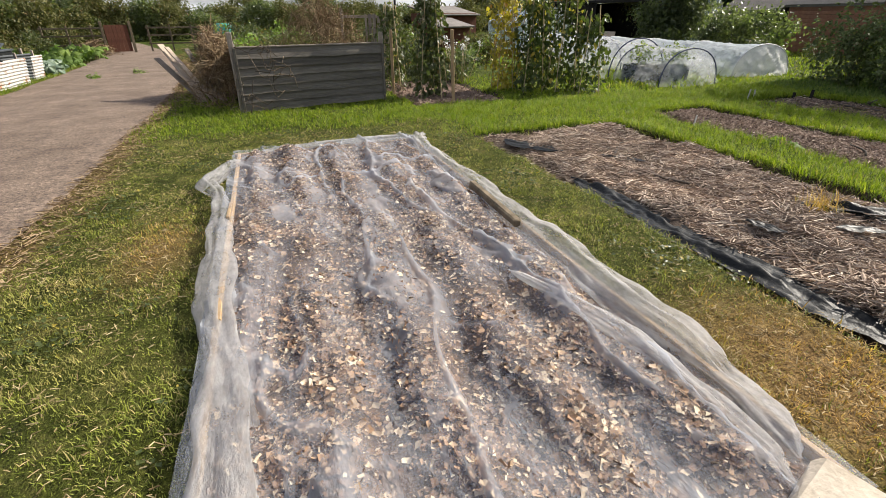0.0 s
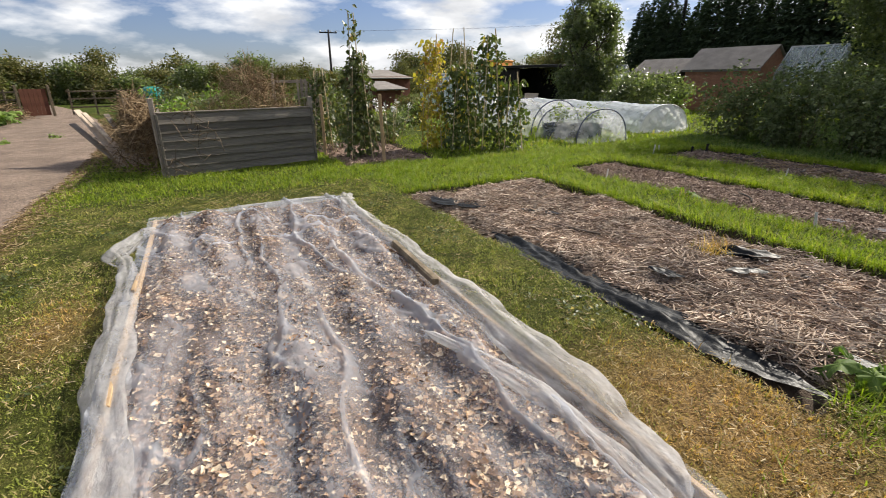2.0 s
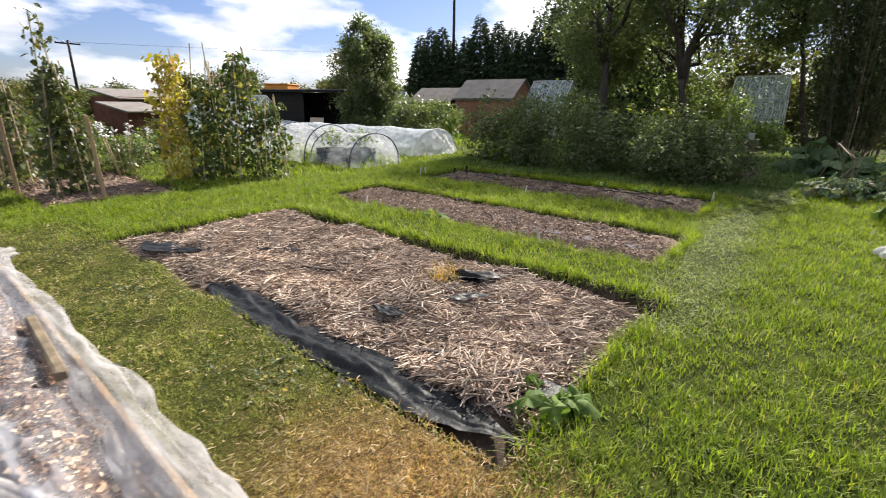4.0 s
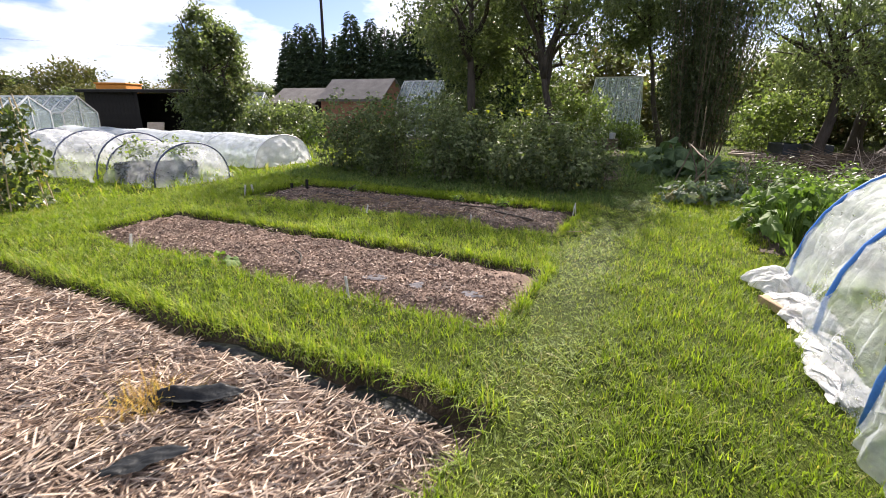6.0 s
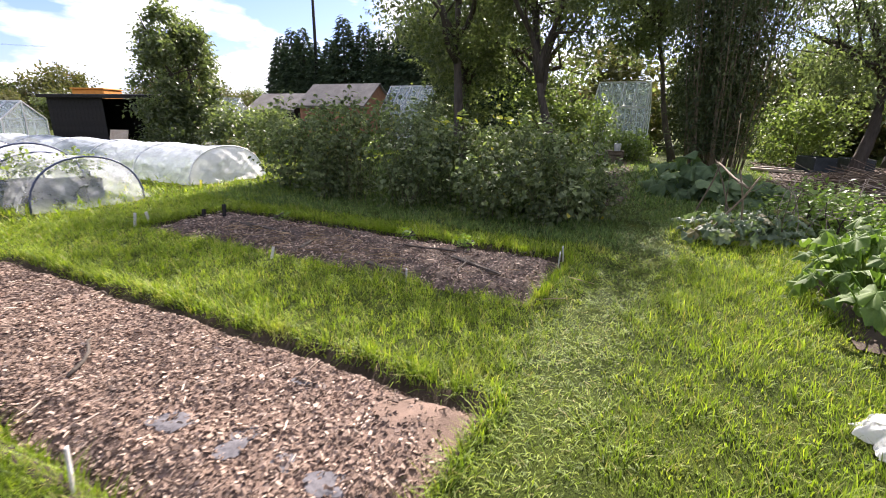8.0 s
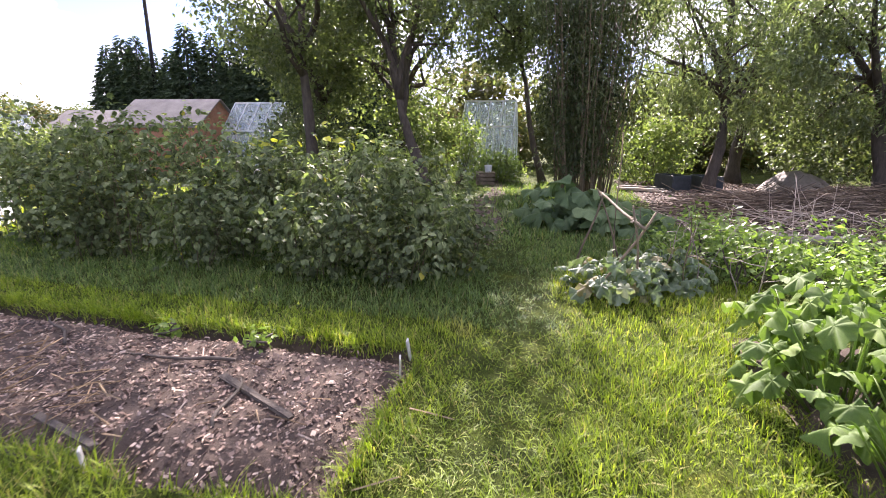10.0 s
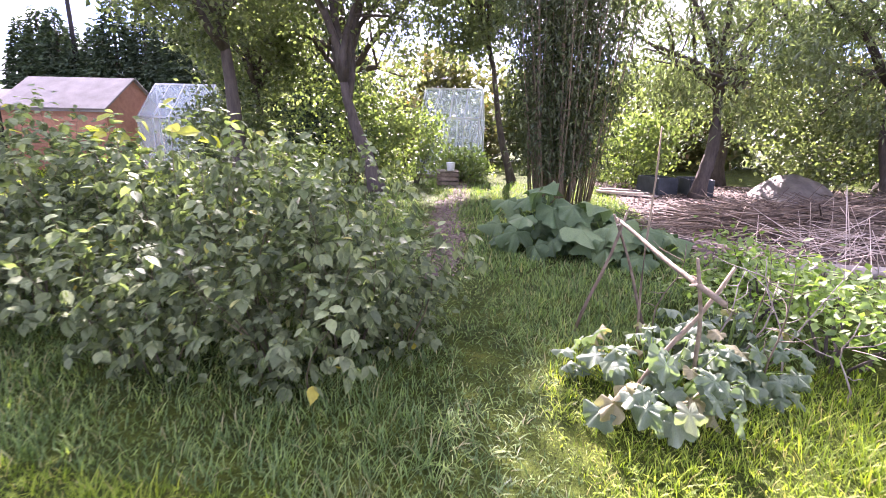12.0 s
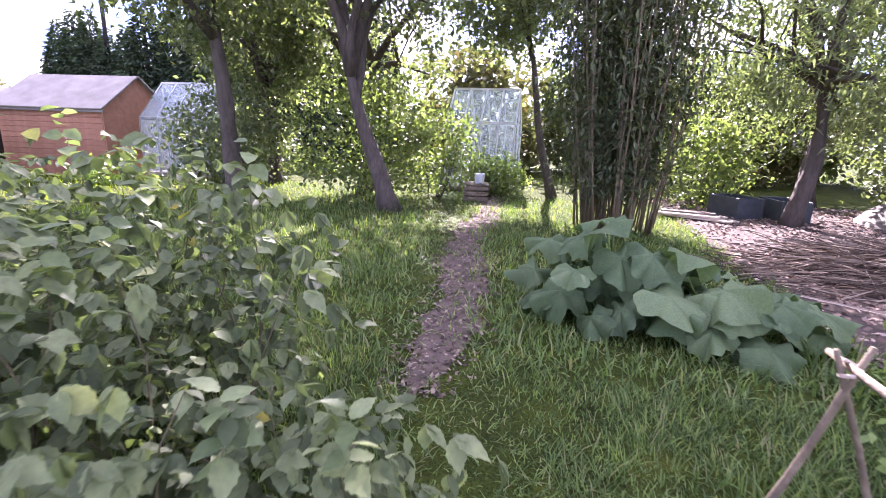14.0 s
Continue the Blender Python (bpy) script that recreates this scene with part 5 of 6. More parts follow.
# a trestle of sticks over the squash
stake = thing("stick_trestle", 12.1, -0.2, 0, "weathered sticks lashed into a leaning plant trestle", "plant support")
for a, b, r in (((-0.05, 0.28, 0), (0.065, -0.23, 0.86), 0.018), ((0.10, -0.16, 0), (-0.03, -0.0, 0.92), 0.016), ((-0.22, -0.09, 0.74), (1.06, 0.22, 0.93), 0.021), ((1.02, 0.44, 0), (0.97, 0.16, 0.99), 0.017), ((1.05, -0.12, 0), (0.97, 0.25, 0.97), 0.015), ((0.80, 0.02, 0), (0.79, 0.05, 1.6), 0.011)):
    part("stick", tube(limb(a, b, 0.0, 3 * a[0], 0.022), [0.8 * r, 0.82 * r, 0.74 * r, 0.77 * r, 0.66 * r, 0.68 * r, 0.5 * r], M_STICK, 7, "stick"), stake)
for x, y, z in ((0.0, -0.02, 0.78), (0.97, 0.2, 0.91)):
    bm = bmesh.new()
    for k in range(9):
        a = 0.9 * k
        tube_bm(bm, [(0.024 * math.cos(a), 0.024 * math.sin(a), 0.007 * k - 0.03), (0.024 * math.cos(a + 1), 0.024 * math.sin(a + 1), 0.007 * k - 0.02)], 0.006, 5)
    part("lashing", bm_mesh(bm, "lashing", M_PALEWOOD), stake, "pale cloth lashing", pose(x, y, z))
tw = thing("dry_twigs", 12.7, -0.9, 0, "bare dry twigs standing in the squash patch", "twigs")
for k in range(10):
    g = np.random.default_rng(k)
    x, y = g.normal(0.05, 0.42), g.normal(0, 0.3)
    bm = bmesh.new()
    tip = Vector((x + g.normal(0, 0.15), y + g.normal(0, 0.15), g.uniform(0.5, 1.0)))
    ln = limb((x, y, -0.02), tip, 0, k, 0.05)
    tube_bm(bm, ln, [0.007 * (1.1 - i / 8) for i in range(7)], 5)
    for i in (2, 3, 4, 5):
        tube_bm(bm, limb(ln[i], ln[i] + Vector((g.normal(0, 0.2), g.normal(0, 0.2), g.uniform(-0.03, 0.2))), 0, i, 0.03), [0.004, 0.004, 0.0035, 0.003, 0.003, 0.0025, 0.002], 4)
    part("twig", bm_mesh(bm, "twig", M_OLDWOOD if k % 3 else M_STICK, True), tw)


def brash(name, x, y, sx, sy, h, n, length, label, mat, seed, rz=0.0, main=0.2, thick=0.012, shape=STALK, loose=0.6, steep=0.22):
    """A heap of cut stems."""
    g = np.random.default_rng(seed)
    px, py = g.normal(0, sx / 2.4, n), g.normal(0, sy / 2.4, n)
    top = h * np.clip(1 - (px / sx) ** 2 - (py / sy) ** 2, 0, 1)
    z = top * g.random(n) ** 0.6 + 0.015
    s = np.stack([g.uniform(0.5, 1.3, n) * thick, g.uniform(0.4, 1.1, n) * length, g.uniform(0.5, 1.3, n) * thick], 1)
    yaw = g.normal(main, loose, n)
    t = tagged(new(name, swarm(name, shape, np.stack([px, py, z], 1), turns(yaw, g.normal(0, steep, n), g.uniform(-1, 1, n)), s, mat)), label, "brush heap", kind="stuff")
    t.matrix_world = pose(x, y, 0, 0, 0, rz)
    return t


brash("brush_heap", 18.0, -3.9, 1.3, 2.4, 0.45, 1500, 1.9, "heap of cut brown canes and twigs", M_TWIG, 1, 0, 0.1, loose=0.42, steep=0.16)
brash("brush_heap", 15.9, -3.4, 1.3, 1.6, 0.5, 110, 1.3, "loose pale branches sticking up from the heap", M_PALEWOOD, 8, 0, 0.1, 0.008, loose=1.2, steep=0.5)
brash("bed_twigs", 9.4, 4.3, 0.7, 2.6, 0.05, 150, 0.28, "short dry twigs and stalks lying on the shaded bed", M_DEADHEDGE, 9, 0, 0.4, 0.008, loose=1.3, steep=0.1)
for k, (x, y) in enumerate(((10.22, 2.6), (10.2, 3.4), (10.2, 5.6))):
    bush("bed_weed", x, y, (0.09, 0.09, 0.07), 60, "small green weed at the edge of the shaded bed", L_WEED, 190 + k, 0.06, LEAFLET, 4, "weed", 0.02, "weeds at the bed edge", spread=0.03)
for x, y, h in ((9.95, 6.55, 0.22), (9.75, 6.75, 0.16)):
    stub = thing("garden_post", x, y, -0.03, "short dark wooden stub at the bed corner", "post", "stubs at the bed corner")
    part("shaft", box(0.05, 0.04, h, M_BLACKWOOD, 0.006, "shaft"), stub, m=pose(0, 0, 0, 0, 4, 0))
log = thing("fallen_log", 15.35, -2.9, 0, "grey weathered log at the edge of the mulch", "log", rz=-84)
part("trunk", tube(limb((-1.2, 0, 0.07), (1.3, 0.05, 0.06), 0.0, 2, 0.03), [0.08, 0.085, 0.078, 0.08, 0.07, 0.066, 0.05], M_OLDWOOD, 9, "trunk"), log)
brash("brush_heap", 20.0, -6.8, 2.0, 2.2, 0.5, 700, 1.3, "heap of cut branches under the willows", M_TWIG, 2, 0, 0.4)
brash("brush_heap", 15.2, -5.2, 1.6, 1.8, 0.35, 500, 1.1, "low heap of old dry stems", M_TWIG, 3, 0, 0.1, loose=0.4)


def mulch_floor(u, v):
    x, y = 15.3 + 10.5 * u, -9.5 + 8.0 * v
    return x, y, 0.014 + 0.05 * np.sin(np.pi * u) * np.sin(np.pi * v) + 0.03 * np.maximum(0, wob(x, y, 1.0)) * np.sin(np.pi * u) * np.sin(np.pi * v)


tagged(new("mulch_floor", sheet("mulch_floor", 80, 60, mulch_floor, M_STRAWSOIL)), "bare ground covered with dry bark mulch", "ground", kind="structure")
n = 9000
u, v = rng.random(n), rng.random(n)
mx, my, mz = mulch_floor(u, v)
s = rng.uniform(0.03, 0.11, n)
tagged(new("bark_mulch", swarm("bark_mulch", CHIP, np.stack([mx, my, mz], 1), turns(rng.uniform(0, 6.3, n), rng.normal(0, 0.4, n), rng.normal(0, 0.4, n)), np.stack([s * 0.5, s, s * 0.5], 1), M_MULCH)), "dry bark mulch and fallen leaves", "mulch", kind="stuff")

for x, y, rz in ((23.0, -2.9, 20), (22.9, -3.8, 5)):
    c = thing("plastic_crate", x, y, 0.03, "dark plastic crate lying on the mulch", "crate", "crates on the mulch", rz)
    part("base", box(0.95, 0.6, 0.04, M_PLASTICGREY, 0.01, "base"), c)
    for name, sx, sy, ox, oy in (("side_wall", 0.95, 0.03, 0, 0.285), ("side_wall", 0.95, 0.03, 0, -0.285), ("end_wall", 0.03, 0.54, 0.46, 0), ("end_wall", 0.03, 0.54, -0.46, 0)):
        part(name, box(sx, sy, 0.4, M_PLASTICGREY, 0.008, name), c, m=pose(ox, oy, 0.04))


def heap(name, x, y, rx, ry, h, mat, label, category, seed=0):
    def f(u, v):
        a, r = 2 * np.pi * u, v
        w = 1 + 0.12 * wob(np.cos(a), np.sin(a), 1.5, seed)
        return rx * r * w * np.cos(a), ry * r * w * np.sin(a), h * (1 - r ** 2.4) * (1 + 0.12 * wob(r * np.cos(a) * 2, r * np.sin(a) * 2, 1.3, seed)) - 0.01
    t = tagged(new(name, sheet(name, 40, 20, f, mat)), label, category)
    t.matrix_world = pose(x, y, 0.02)
    return t


heap("tarpaulin_mound", 22.6, -6.0, 1.3, 0.9, 0.62, M_TARP, "low heap under a dusty grey tarpaulin", "heap", 4)

# boards beside the bamboo, and a bucket on a crate at the end of the path
stack = thing("board_stack", 22.1, -1.95, 0.05, "low stack of pale weathered boards on the mulch", "boards", rz=68)
for k in range(5):
    part("plank", box(1.5 - 0.12 * k, 0.16, 0.035, M_PALEWOOD if k % 2 else M_OLDWOOD, 0.004, "plank", 0.004), stack, m=pose(0.05 * k, 0.2 * (k % 2) - 0.1, 0.04 * (k // 2), 0, 0, 5 * k - 8))
crate = thing("wooden_crate", 23.0, 2.85, 0, "brown slatted wooden crate at the end of the path", "crate", rz=12)
for k in range(3):
    for name, sx, sy, ox, oy in (("side_slat", 0.8, 0.02, 0, 0.29), ("side_slat", 0.8, 0.02, 0, -0.29), ("end_slat", 0.02, 0.56, 0.39, 0), ("end_slat", 0.02, 0.56, -0.39, 0)):
        part(name, box(sx, sy, 0.1, M_STICK, 0.004, name), crate, m=pose(ox, oy, 0.02 + 0.125 * k))
part("top_boards", box(0.82, 0.62, 0.025, M_STICK, 0.005, "top_boards"), crate, m=pose(0, 0, 0.385))
pail = thing("white_bucket", 22.95, 2.75, 0.41, "small white plastic bucket standing on a crate", "bucket")
bm = bmesh.new()
tube_bm(bm, [(0, 0, 0), (0, 0, 0.02), (0, 0, 0.22), (0, 0, 0.235), (0, 0, 0.232), (0, 0, 0.05)], [0.10, 0.105, 0.13, 0.138, 0.126, 0.10], 20)
part("pail", bm_mesh(bm, "pail", M_WHITEFRAME, True), pail)
part("handle", tube([(0.137 * math.cos(0.31 * k), 0.02, 0.21 + 0.10 * math.sin(0.31 * k)) for k in range(11)], 0.004, M_ALU, 5, "handle"), pail)
for k, (x, y, l, rz) in enumerate(((9.7, 5.4, 0.85, 84), (9.05, 2.95, 0.6, 76), (9.6, 2.2, 0.75, 66), (9.35, 4.3, 0.4, 20))):
    strip = thing("bark_strip", x, y, 0.012, "dark split bark strip lying on the shaded bed", "bark", "bark strips", rz)
    part("strip", box(l, 0.05, 0.022, M_BARK, 0.006, "strip", 0.006), strip)

# ---- fence, compost heap and climbing plants ----


def panel_fence(a, b, h):
    """A lapped fence panel between two posts."""
    a, b = Vector((*a, 0)), Vector((*b, 0))
    l, rz = (b - a).length, math.degrees(math.atan2(b.y - a.y, b.x - a.x))
    t = thing("fence_panel", *((a + b) / 2), "grey weathered lapped wooden fence panel on grass", "fence", rz=rz)
    rows = 7
    for k in range(rows):
        def f(u, v, k=k):
            x = (u - 0.5) * (l - 0.04)
            hh = h / rows * 1.22
            wav = 0.014 * wob(x * 1.6, 0 * x + 3 * k, 1.0, k) * (v < 0.2)
            return x, -0.008 - 0.04 * (1 - v) + 0.004 * wob(x, v, 2, k), 0.03 + k * (h - 0.06) / rows + hh * v + wav
        me = sheet("board", 40, 3, f, M_FENCE)
        part("board", me, t)
    part("capping", box(l, 0.05, 0.025, M_OLDWOOD, 0.005, "capping"), t, "pale worn capping strip", pose(0, -0.01, h))
    for x in (-l / 2 + 0.02, l / 2 - 0.02):
        part("batten", box(0.045, 0.035, h, M_FENCE, 0.005, "batten"), t, m=pose(x, -0.045, 0))
    for x in (-l * 0.5, l * 0.5):
        part("post", box(0.075, 0.075, h + (0.25 if x < 0 else 0.2), M_OLDWOOD, 0.008, "post"), t, m=pose(x, 0.055, 0))
    for x in (-l * 0.17, l * 0.17):
        part("back_rail", box(0.04, 0.03, h - 0.02, M_FENCE, 0.004, "back_rail"), t, m=pose(x, 0.03, 0))
    return t


panel_fence((-0.48, 9.15), (2.2, 9.72), 1.06)
side = thing("fence_panel", -0.52, 10.6, 0, "grey weathered side panel of the compost bay", "fence", rz=92)
for k in range(5):
    part("board", box(2.6, 0.022, 0.2, M_FENCE, 0.004, "board"), side, m=pose(0, -0.006 * (k % 2), 0.03 + 0.2 * k))

brash("dead_stem_heap", -0.95, 11.6, 0.6, 1.5, 1.3, 1700, 0.7, "heap of dead brown stems spilling from the compost bay", M_DEADHEDGE, 5, 0, 1.0, 0.009, loose=1.6, steep=0.8)
brash("dead_stem_heap", 1.45, 12.9, 1.5, 1.1, 1.95, 1500, 0.8, "tall heap of dry brown prunings behind the fence", M_DEADHEDGE, 6, 0, 0.6, 0.009, loose=1.6, steep=0.8)
boards = thing("leaning_boards", -1.2, 11.2, 0, "pale broken boards leaning beside the stem heap", "boards")
for (x0, y0, x1, y1, z1, w, m_) in ((-0.05, -0.3, -0.75, 0.5, 1.05, 0.13, M_PALEWOOD), (0.12, -0.35, -0.62, 0.35, 1.0, 0.09, M_PALEWOOD), (0.2, -0.1, -0.3, 0.6, 0.95, 0.10, M_OLDWOOD), (0.25, 0.2, 0.12, 0.35, 1.25, 0.15, M_OLDWOOD), (0.3, -0.3, -0.5, 0.1, 0.55, 0.12, M_PALEWOOD), (-0.1, -0.25, -0.85, 0.4, 0.8, 0.14, M_OLDWOOD), (0.35, -0.35, -0.2, 0.0, 0.35, 0.1, M_PALEWOOD)):
    d = Vector((x1 - x0, y1 - y0, z1))
    part("plank", box(w, 0.025, d.length, m_, 0.004, "plank", 0.003), boards, m=Matrix.Translation((x0, y0, 0)) @ d.to_track_quat("Z", "Y").to_matrix().to_4x4())

dead = thing("dead_vine", -0.42, 9.0, 0, "bare dead vine tangled over the fence corner", "dead vine")
bm = bmesh.new()
g = np.random.default_rng(4)
for k in range(15):
    p = [Vector((g.uniform(-0.12, 0.5), g.uniform(-0.12, 0.04), g.uniform(0.05, 1.1)))]
    for _ in range(7):
        p.append(p[-1] + Vector((g.normal(0.02, 0.09), g.normal(0, 0.03), g.normal(-0.05, 0.1))))
    for q in p:
        q.z, q.y = max(q.z, 0.01), min(q.y, -0.0) + 0.17 * (q.x + 0.1) * 0.5 - 0.05
    tube_bm(bm, p, 0.005, 4)
part("stem_growth", bm_mesh(bm, "stem_growth", M_TWIG, True), dead, "", None)
for k, (x, y) in enumerate(((0.2, 11.2), (0.9, 11.6), (-0.2, 12.4))):
    bush("bramble_bush", x, y, (0.55, 0.5, 0.62), 750, "green brambles growing over the compost heap", L_HEDGE, 130 + k, 0.07, LEAFLET, 8, "bramble", group="brambles on the compost")

# posts with climbers
for x, y, h, lean in ((3.42, 9.02, 1.32, -1.5), (3.06, 11.9, 1.4, -1.5), (2.55, 10.4, 1.3, 0)):
    p = thing("garden_post", x, y, -0.02, "bare wooden post in the mulched bed", "post", "posts in the mulched bed")
    part("shaft", box(0.055, 0.055, h, M_WOOD, 0.006, "shaft"), p, m=pose(0, 0, 0, 0, lean, 0))


def climber(x, y, h, r, n, mat, label, seed, leaf=0.12, taper=0.5, group="", name="climbing_plant", canes=5, cane_h=0.2):
    """A column of leaves up a few canes."""
    t = thing(name, x, y, 0, label, "climbing plant", group)
    g = np.random.default_rng(seed)
    bm = bmesh.new()
    for k in range(canes):
        a = 6.28 * k / canes
        tube_bm(bm, [(r * 0.8 * math.cos(a), r * 0.8 * math.sin(a), -0.02), (r * 0.3 * math.cos(a), r * 0.3 * math.sin(a), h + cane_h * g.uniform(-0.3, 1))], 0.011, 5)
    part("cane_support", bm_mesh(bm, "cane_support", M_CANE), t)
    z = h * g.random(n) ** 0.9
    prof = r * (1 - taper * (z / h)) * (0.75 + 0.4 * np.sin(3.3 * z + seed) ** 2)
    a, q = g.uniform(0, 6.28, n), np.sqrt(g.random(n))
    P = np.stack([prof * q * np.cos(a), prof * q * np.sin(a), z + 0.03], 1) + g.normal(0, 0.05, (n, 3))
    P[:, 2] = np.maximum(P[:, 2], 0.03)
    part("leaves", leaves("leaves", P, leaf, mat, LEAF, 0.8, seed), t)
    return t


climber(3.2, 9.75, 2.0, 0.46, 1000, L_CLIMB, "tall leafy hop climbing between wooden posts", 141, 0.10, 0.6, "hop plants")
climber(3.15, 9.8, 2.85, 0.17, 150, L_CLIMB, "thin hop shoot reaching above the post", 142, 0.11, 0.2, "hop plants", canes=2)
climber(2.75, 11.2, 1.7, 0.42, 600, L_CLIMB, "leafy hop beside the fence post", 143, 0.10, 0.5, "hop plants")
climber(5.05, 10.1, 2.35, 0.36, 850, L_YELLOW, "golden yellow climbing beans on canes", 144, 0.10, 0.15, "bean canes")
climber(5.55, 9.75, 1.85, 0.44, 700, L_BEAN, "dark green climbing beans on canes", 145, 0.11, 0.3, "bean canes", cane_h=0.9)
climber(6.1, 9.35, 2.4, 0.44, 850, L_BEAN, "green climbing beans with pods on canes", 146, 0.11, 0.45, "bean canes")
climber(6.5, 9.05, 1.5, 0.46, 560, L_BEAN, "climbing beans drying at the base", 147, 0.10, 0.35, "bean canes")
climber(6.0, 10.2, 1.8, 0.42, 600, L_BEAN, "dark green climbing beans on canes", 148, 0.11, 0.3, "bean canes", cane_h=0.9)
for k, (x, y, m_, lab) in enumerate(((4.5, 12.0, L_CLIMB, "flowering border plant with small white blooms"), (5.0, 12.8, L_WILLOW, "low grey-green border plant"), (3.9, 12.8, L_CLIMB, "low border plant behind the hops"), (4.3, 13.8, L_SUNNY, "low yellow-green border plant"), (5.6, 14.0, L_CLIMB, "low green border plant by the beans"),
                                     (7.2, 13.2, L_SUNNY, "low yellow-green plants beside the tunnel"), (6.8, 11.8, L_CLIMB, "low green plant behind the beans"))):
    bush("border_plant", x, y, (0.5, 0.5, 0.4), 520, lab, m_, 150 + k, 0.09, LEAFLET, 7, "border plant", group="border plants")
fl = thing("white_dahlia", 4.55, 11.6, 0, "plant with round white flower heads", "flower")
for k in range(9):
    x, y, z = random.uniform(-0.4, 0.5), random.uniform(-0.3, 0.3), random.uniform(0.85, 1.1)
    part("stem", tube([(x * 0.4, y * 0.4, -0.01), (x, y, z)], 0.006, M_CANE, 5, "stem"), fl)
    g = np.random.default_rng(k)
    d = g.normal(size=(26, 3)) * 0.035
    part("flower_head", leaves("flower_head", d, 0.06, M_WHITE, LEAFLET, 0.0, k), fl, m=pose(x, y, z))


# ---- mesh tunnels ----


def hoop_pts(w, h, y=0.0, n=18):
    return [(-w / 2 * math.cos(math.pi * k / n), y, h * math.sin(math.pi * k / n) ** 0.8) for k in range(n + 1)]


def tunnel(name, x, y, rz, w, h, ys, mat, hoop_mat, label, r=0.016, skirt=0.12, ends=(True, True), sag=0.06, end_mat=None, group="", shape=1.0):
    """Hoops with a cover drawn over them, sagging between, and gathered ends."""
    t = thing(name, x, y, 0, label, "crop tunnel", group, rz)
    for yy in ys:
        part("hoop", tube(hoop_pts(w, h, yy), r, hoop_mat, 7, "hoop"), t)
    y0, y1 = ys[0], ys[-1]

    def cover(u, v):
        a = np.pi * u
        yy = y0 + (y1 - y0) * v
        near = np.min(np.abs(yy[:, None] - np.array(ys)[None]), 1)
        gap = max(np.diff(ys)) / 2 if len(ys) > 1 else 1
        low = 1 - sag * np.sin(np.pi / 2 * np.clip(near / gap, 0, 1)) ** 1.2 * (1 + 0.5 * wob(yy, u * 3, 1.5))
        low = low * (1 - 0.06 * np.abs(wob(yy * 1.6, u * 9, 1.5, 3)) - 0.03 * np.abs(wob(yy * 4.0, u * 16, 1.7, 5)))
        flare = skirt * np.exp(-(np.minimum(u, 1 - u) / 0.05) ** 2) * (0.6 + 0.6 * wob(yy, u, 3.0, 2))
        xx = -(w / 2 + r + 0.004) * np.cos(a) * low - np.sign(np.cos(a)) * flare
        zz = (h + r + 0.004) * np.sin(a) ** 0.8 * low + 0.008 * wob(yy * 3, u * 5, 2.0, 1)
        return xx, yy + 0.02 * wob(u * 6, yy, 1), np.maximum(zz, 0.012)

    part("cover", sheet("cover", 48, int(40 * (y1 - y0)) + 6, cover, mat), t)
    for e, on in zip((0, 1), ends):
        if not on:
            continue
        ye, s = (y0, -1) if e == 0 else (y1, 1)

        def end(u, v):
            a = np.pi * u
            k = 1 - v
            pull = np.sin(np.pi * np.clip(v, 0, 1)) ** 1.0
            xx = -(w / 2) * np.cos(a) * k * (1 + 0.03 * np.sin(11 * a))
            zz = h * np.sin(a) ** 0.8 * k + 0.02 * v
            return xx, ye + s * (0.10 * pull + 0.06 * wob(xx * 2.5, zz * 3.0, 1.5, w) * pull + 0.22 * np.exp(-(zz / 0.12) ** 2) * v), np.maximum(zz, 0.01)
        part("end_flap", sheet("end_flap", 60, 22, end, end_mat or mat), t)
    return t


tunnel("mesh_tunnel", 9.4, 0, 0, 1.7, 0.82, (9.1, 10.7), M_TUNNEL, M_DARKPIPE, "white mesh tunnel on dark hoops over planter boxes", ends=(True, False), group="mesh tunnels")
tunnel("mesh_tunnel", 9.3, 0, 0, 1.75, 0.98, (10.8, 12.5, 14.2, 16.0), M_TUNNEL, M_DARKPIPE, "white mesh tunnel on dark hoops", ends=(False, True), group="mesh tunnels", sag=0.12)
tunnel("mesh_tunnel", 12.7, 0, 0, 2.0, 0.8, (9.9, 12.0, 14.1, 16.2, 18.4, 20.6), M_LONGMESH, M_WHITEFRAME, "long white mesh tunnel with a fleece end", ends=(True, True), end_mat=M_FLEECE, group="mesh tunnels", sag=0.05)

for x, y, rz, pl in ((9.0, 10.35, 8, True), (9.55, 9.85, -4, True)):
    b = thing("planter_box", x, y, 0.0, "dark plastic planter box with leafy seedlings", "planter", "planter boxes", rz)
    for name, sx, sy, ox, oy in (("side_wall", 0.62, 0.025, 0, 0.26), ("side_wall", 0.62, 0.025, 0, -0.26), ("end_wall", 0.025, 0.495, 0.3, 0), ("end_wall", 0.025, 0.495, -0.3, 0)):
        part(name, box(sx, sy, 0.4, M_PLASTICGREY, 0.008, name), b, m=pose(ox, oy, 0))
    part("soil_fill", box(0.56, 0.48, 0.36, M_SOIL, 0.02, "soil_fill"), b, m=pose(0, 0, 0.001))
    for k in range(4):
        bush("seedling", x + random.uniform(-0.2, 0.2), y + random.uniform(-0.16, 0.16), (0.13, 0.13, 0.10), 60, "young green seedling in a planter box", L_SUNNY, 170 + k, 0.07, LEAF, 4, "seedling", 0.38, "seedlings")

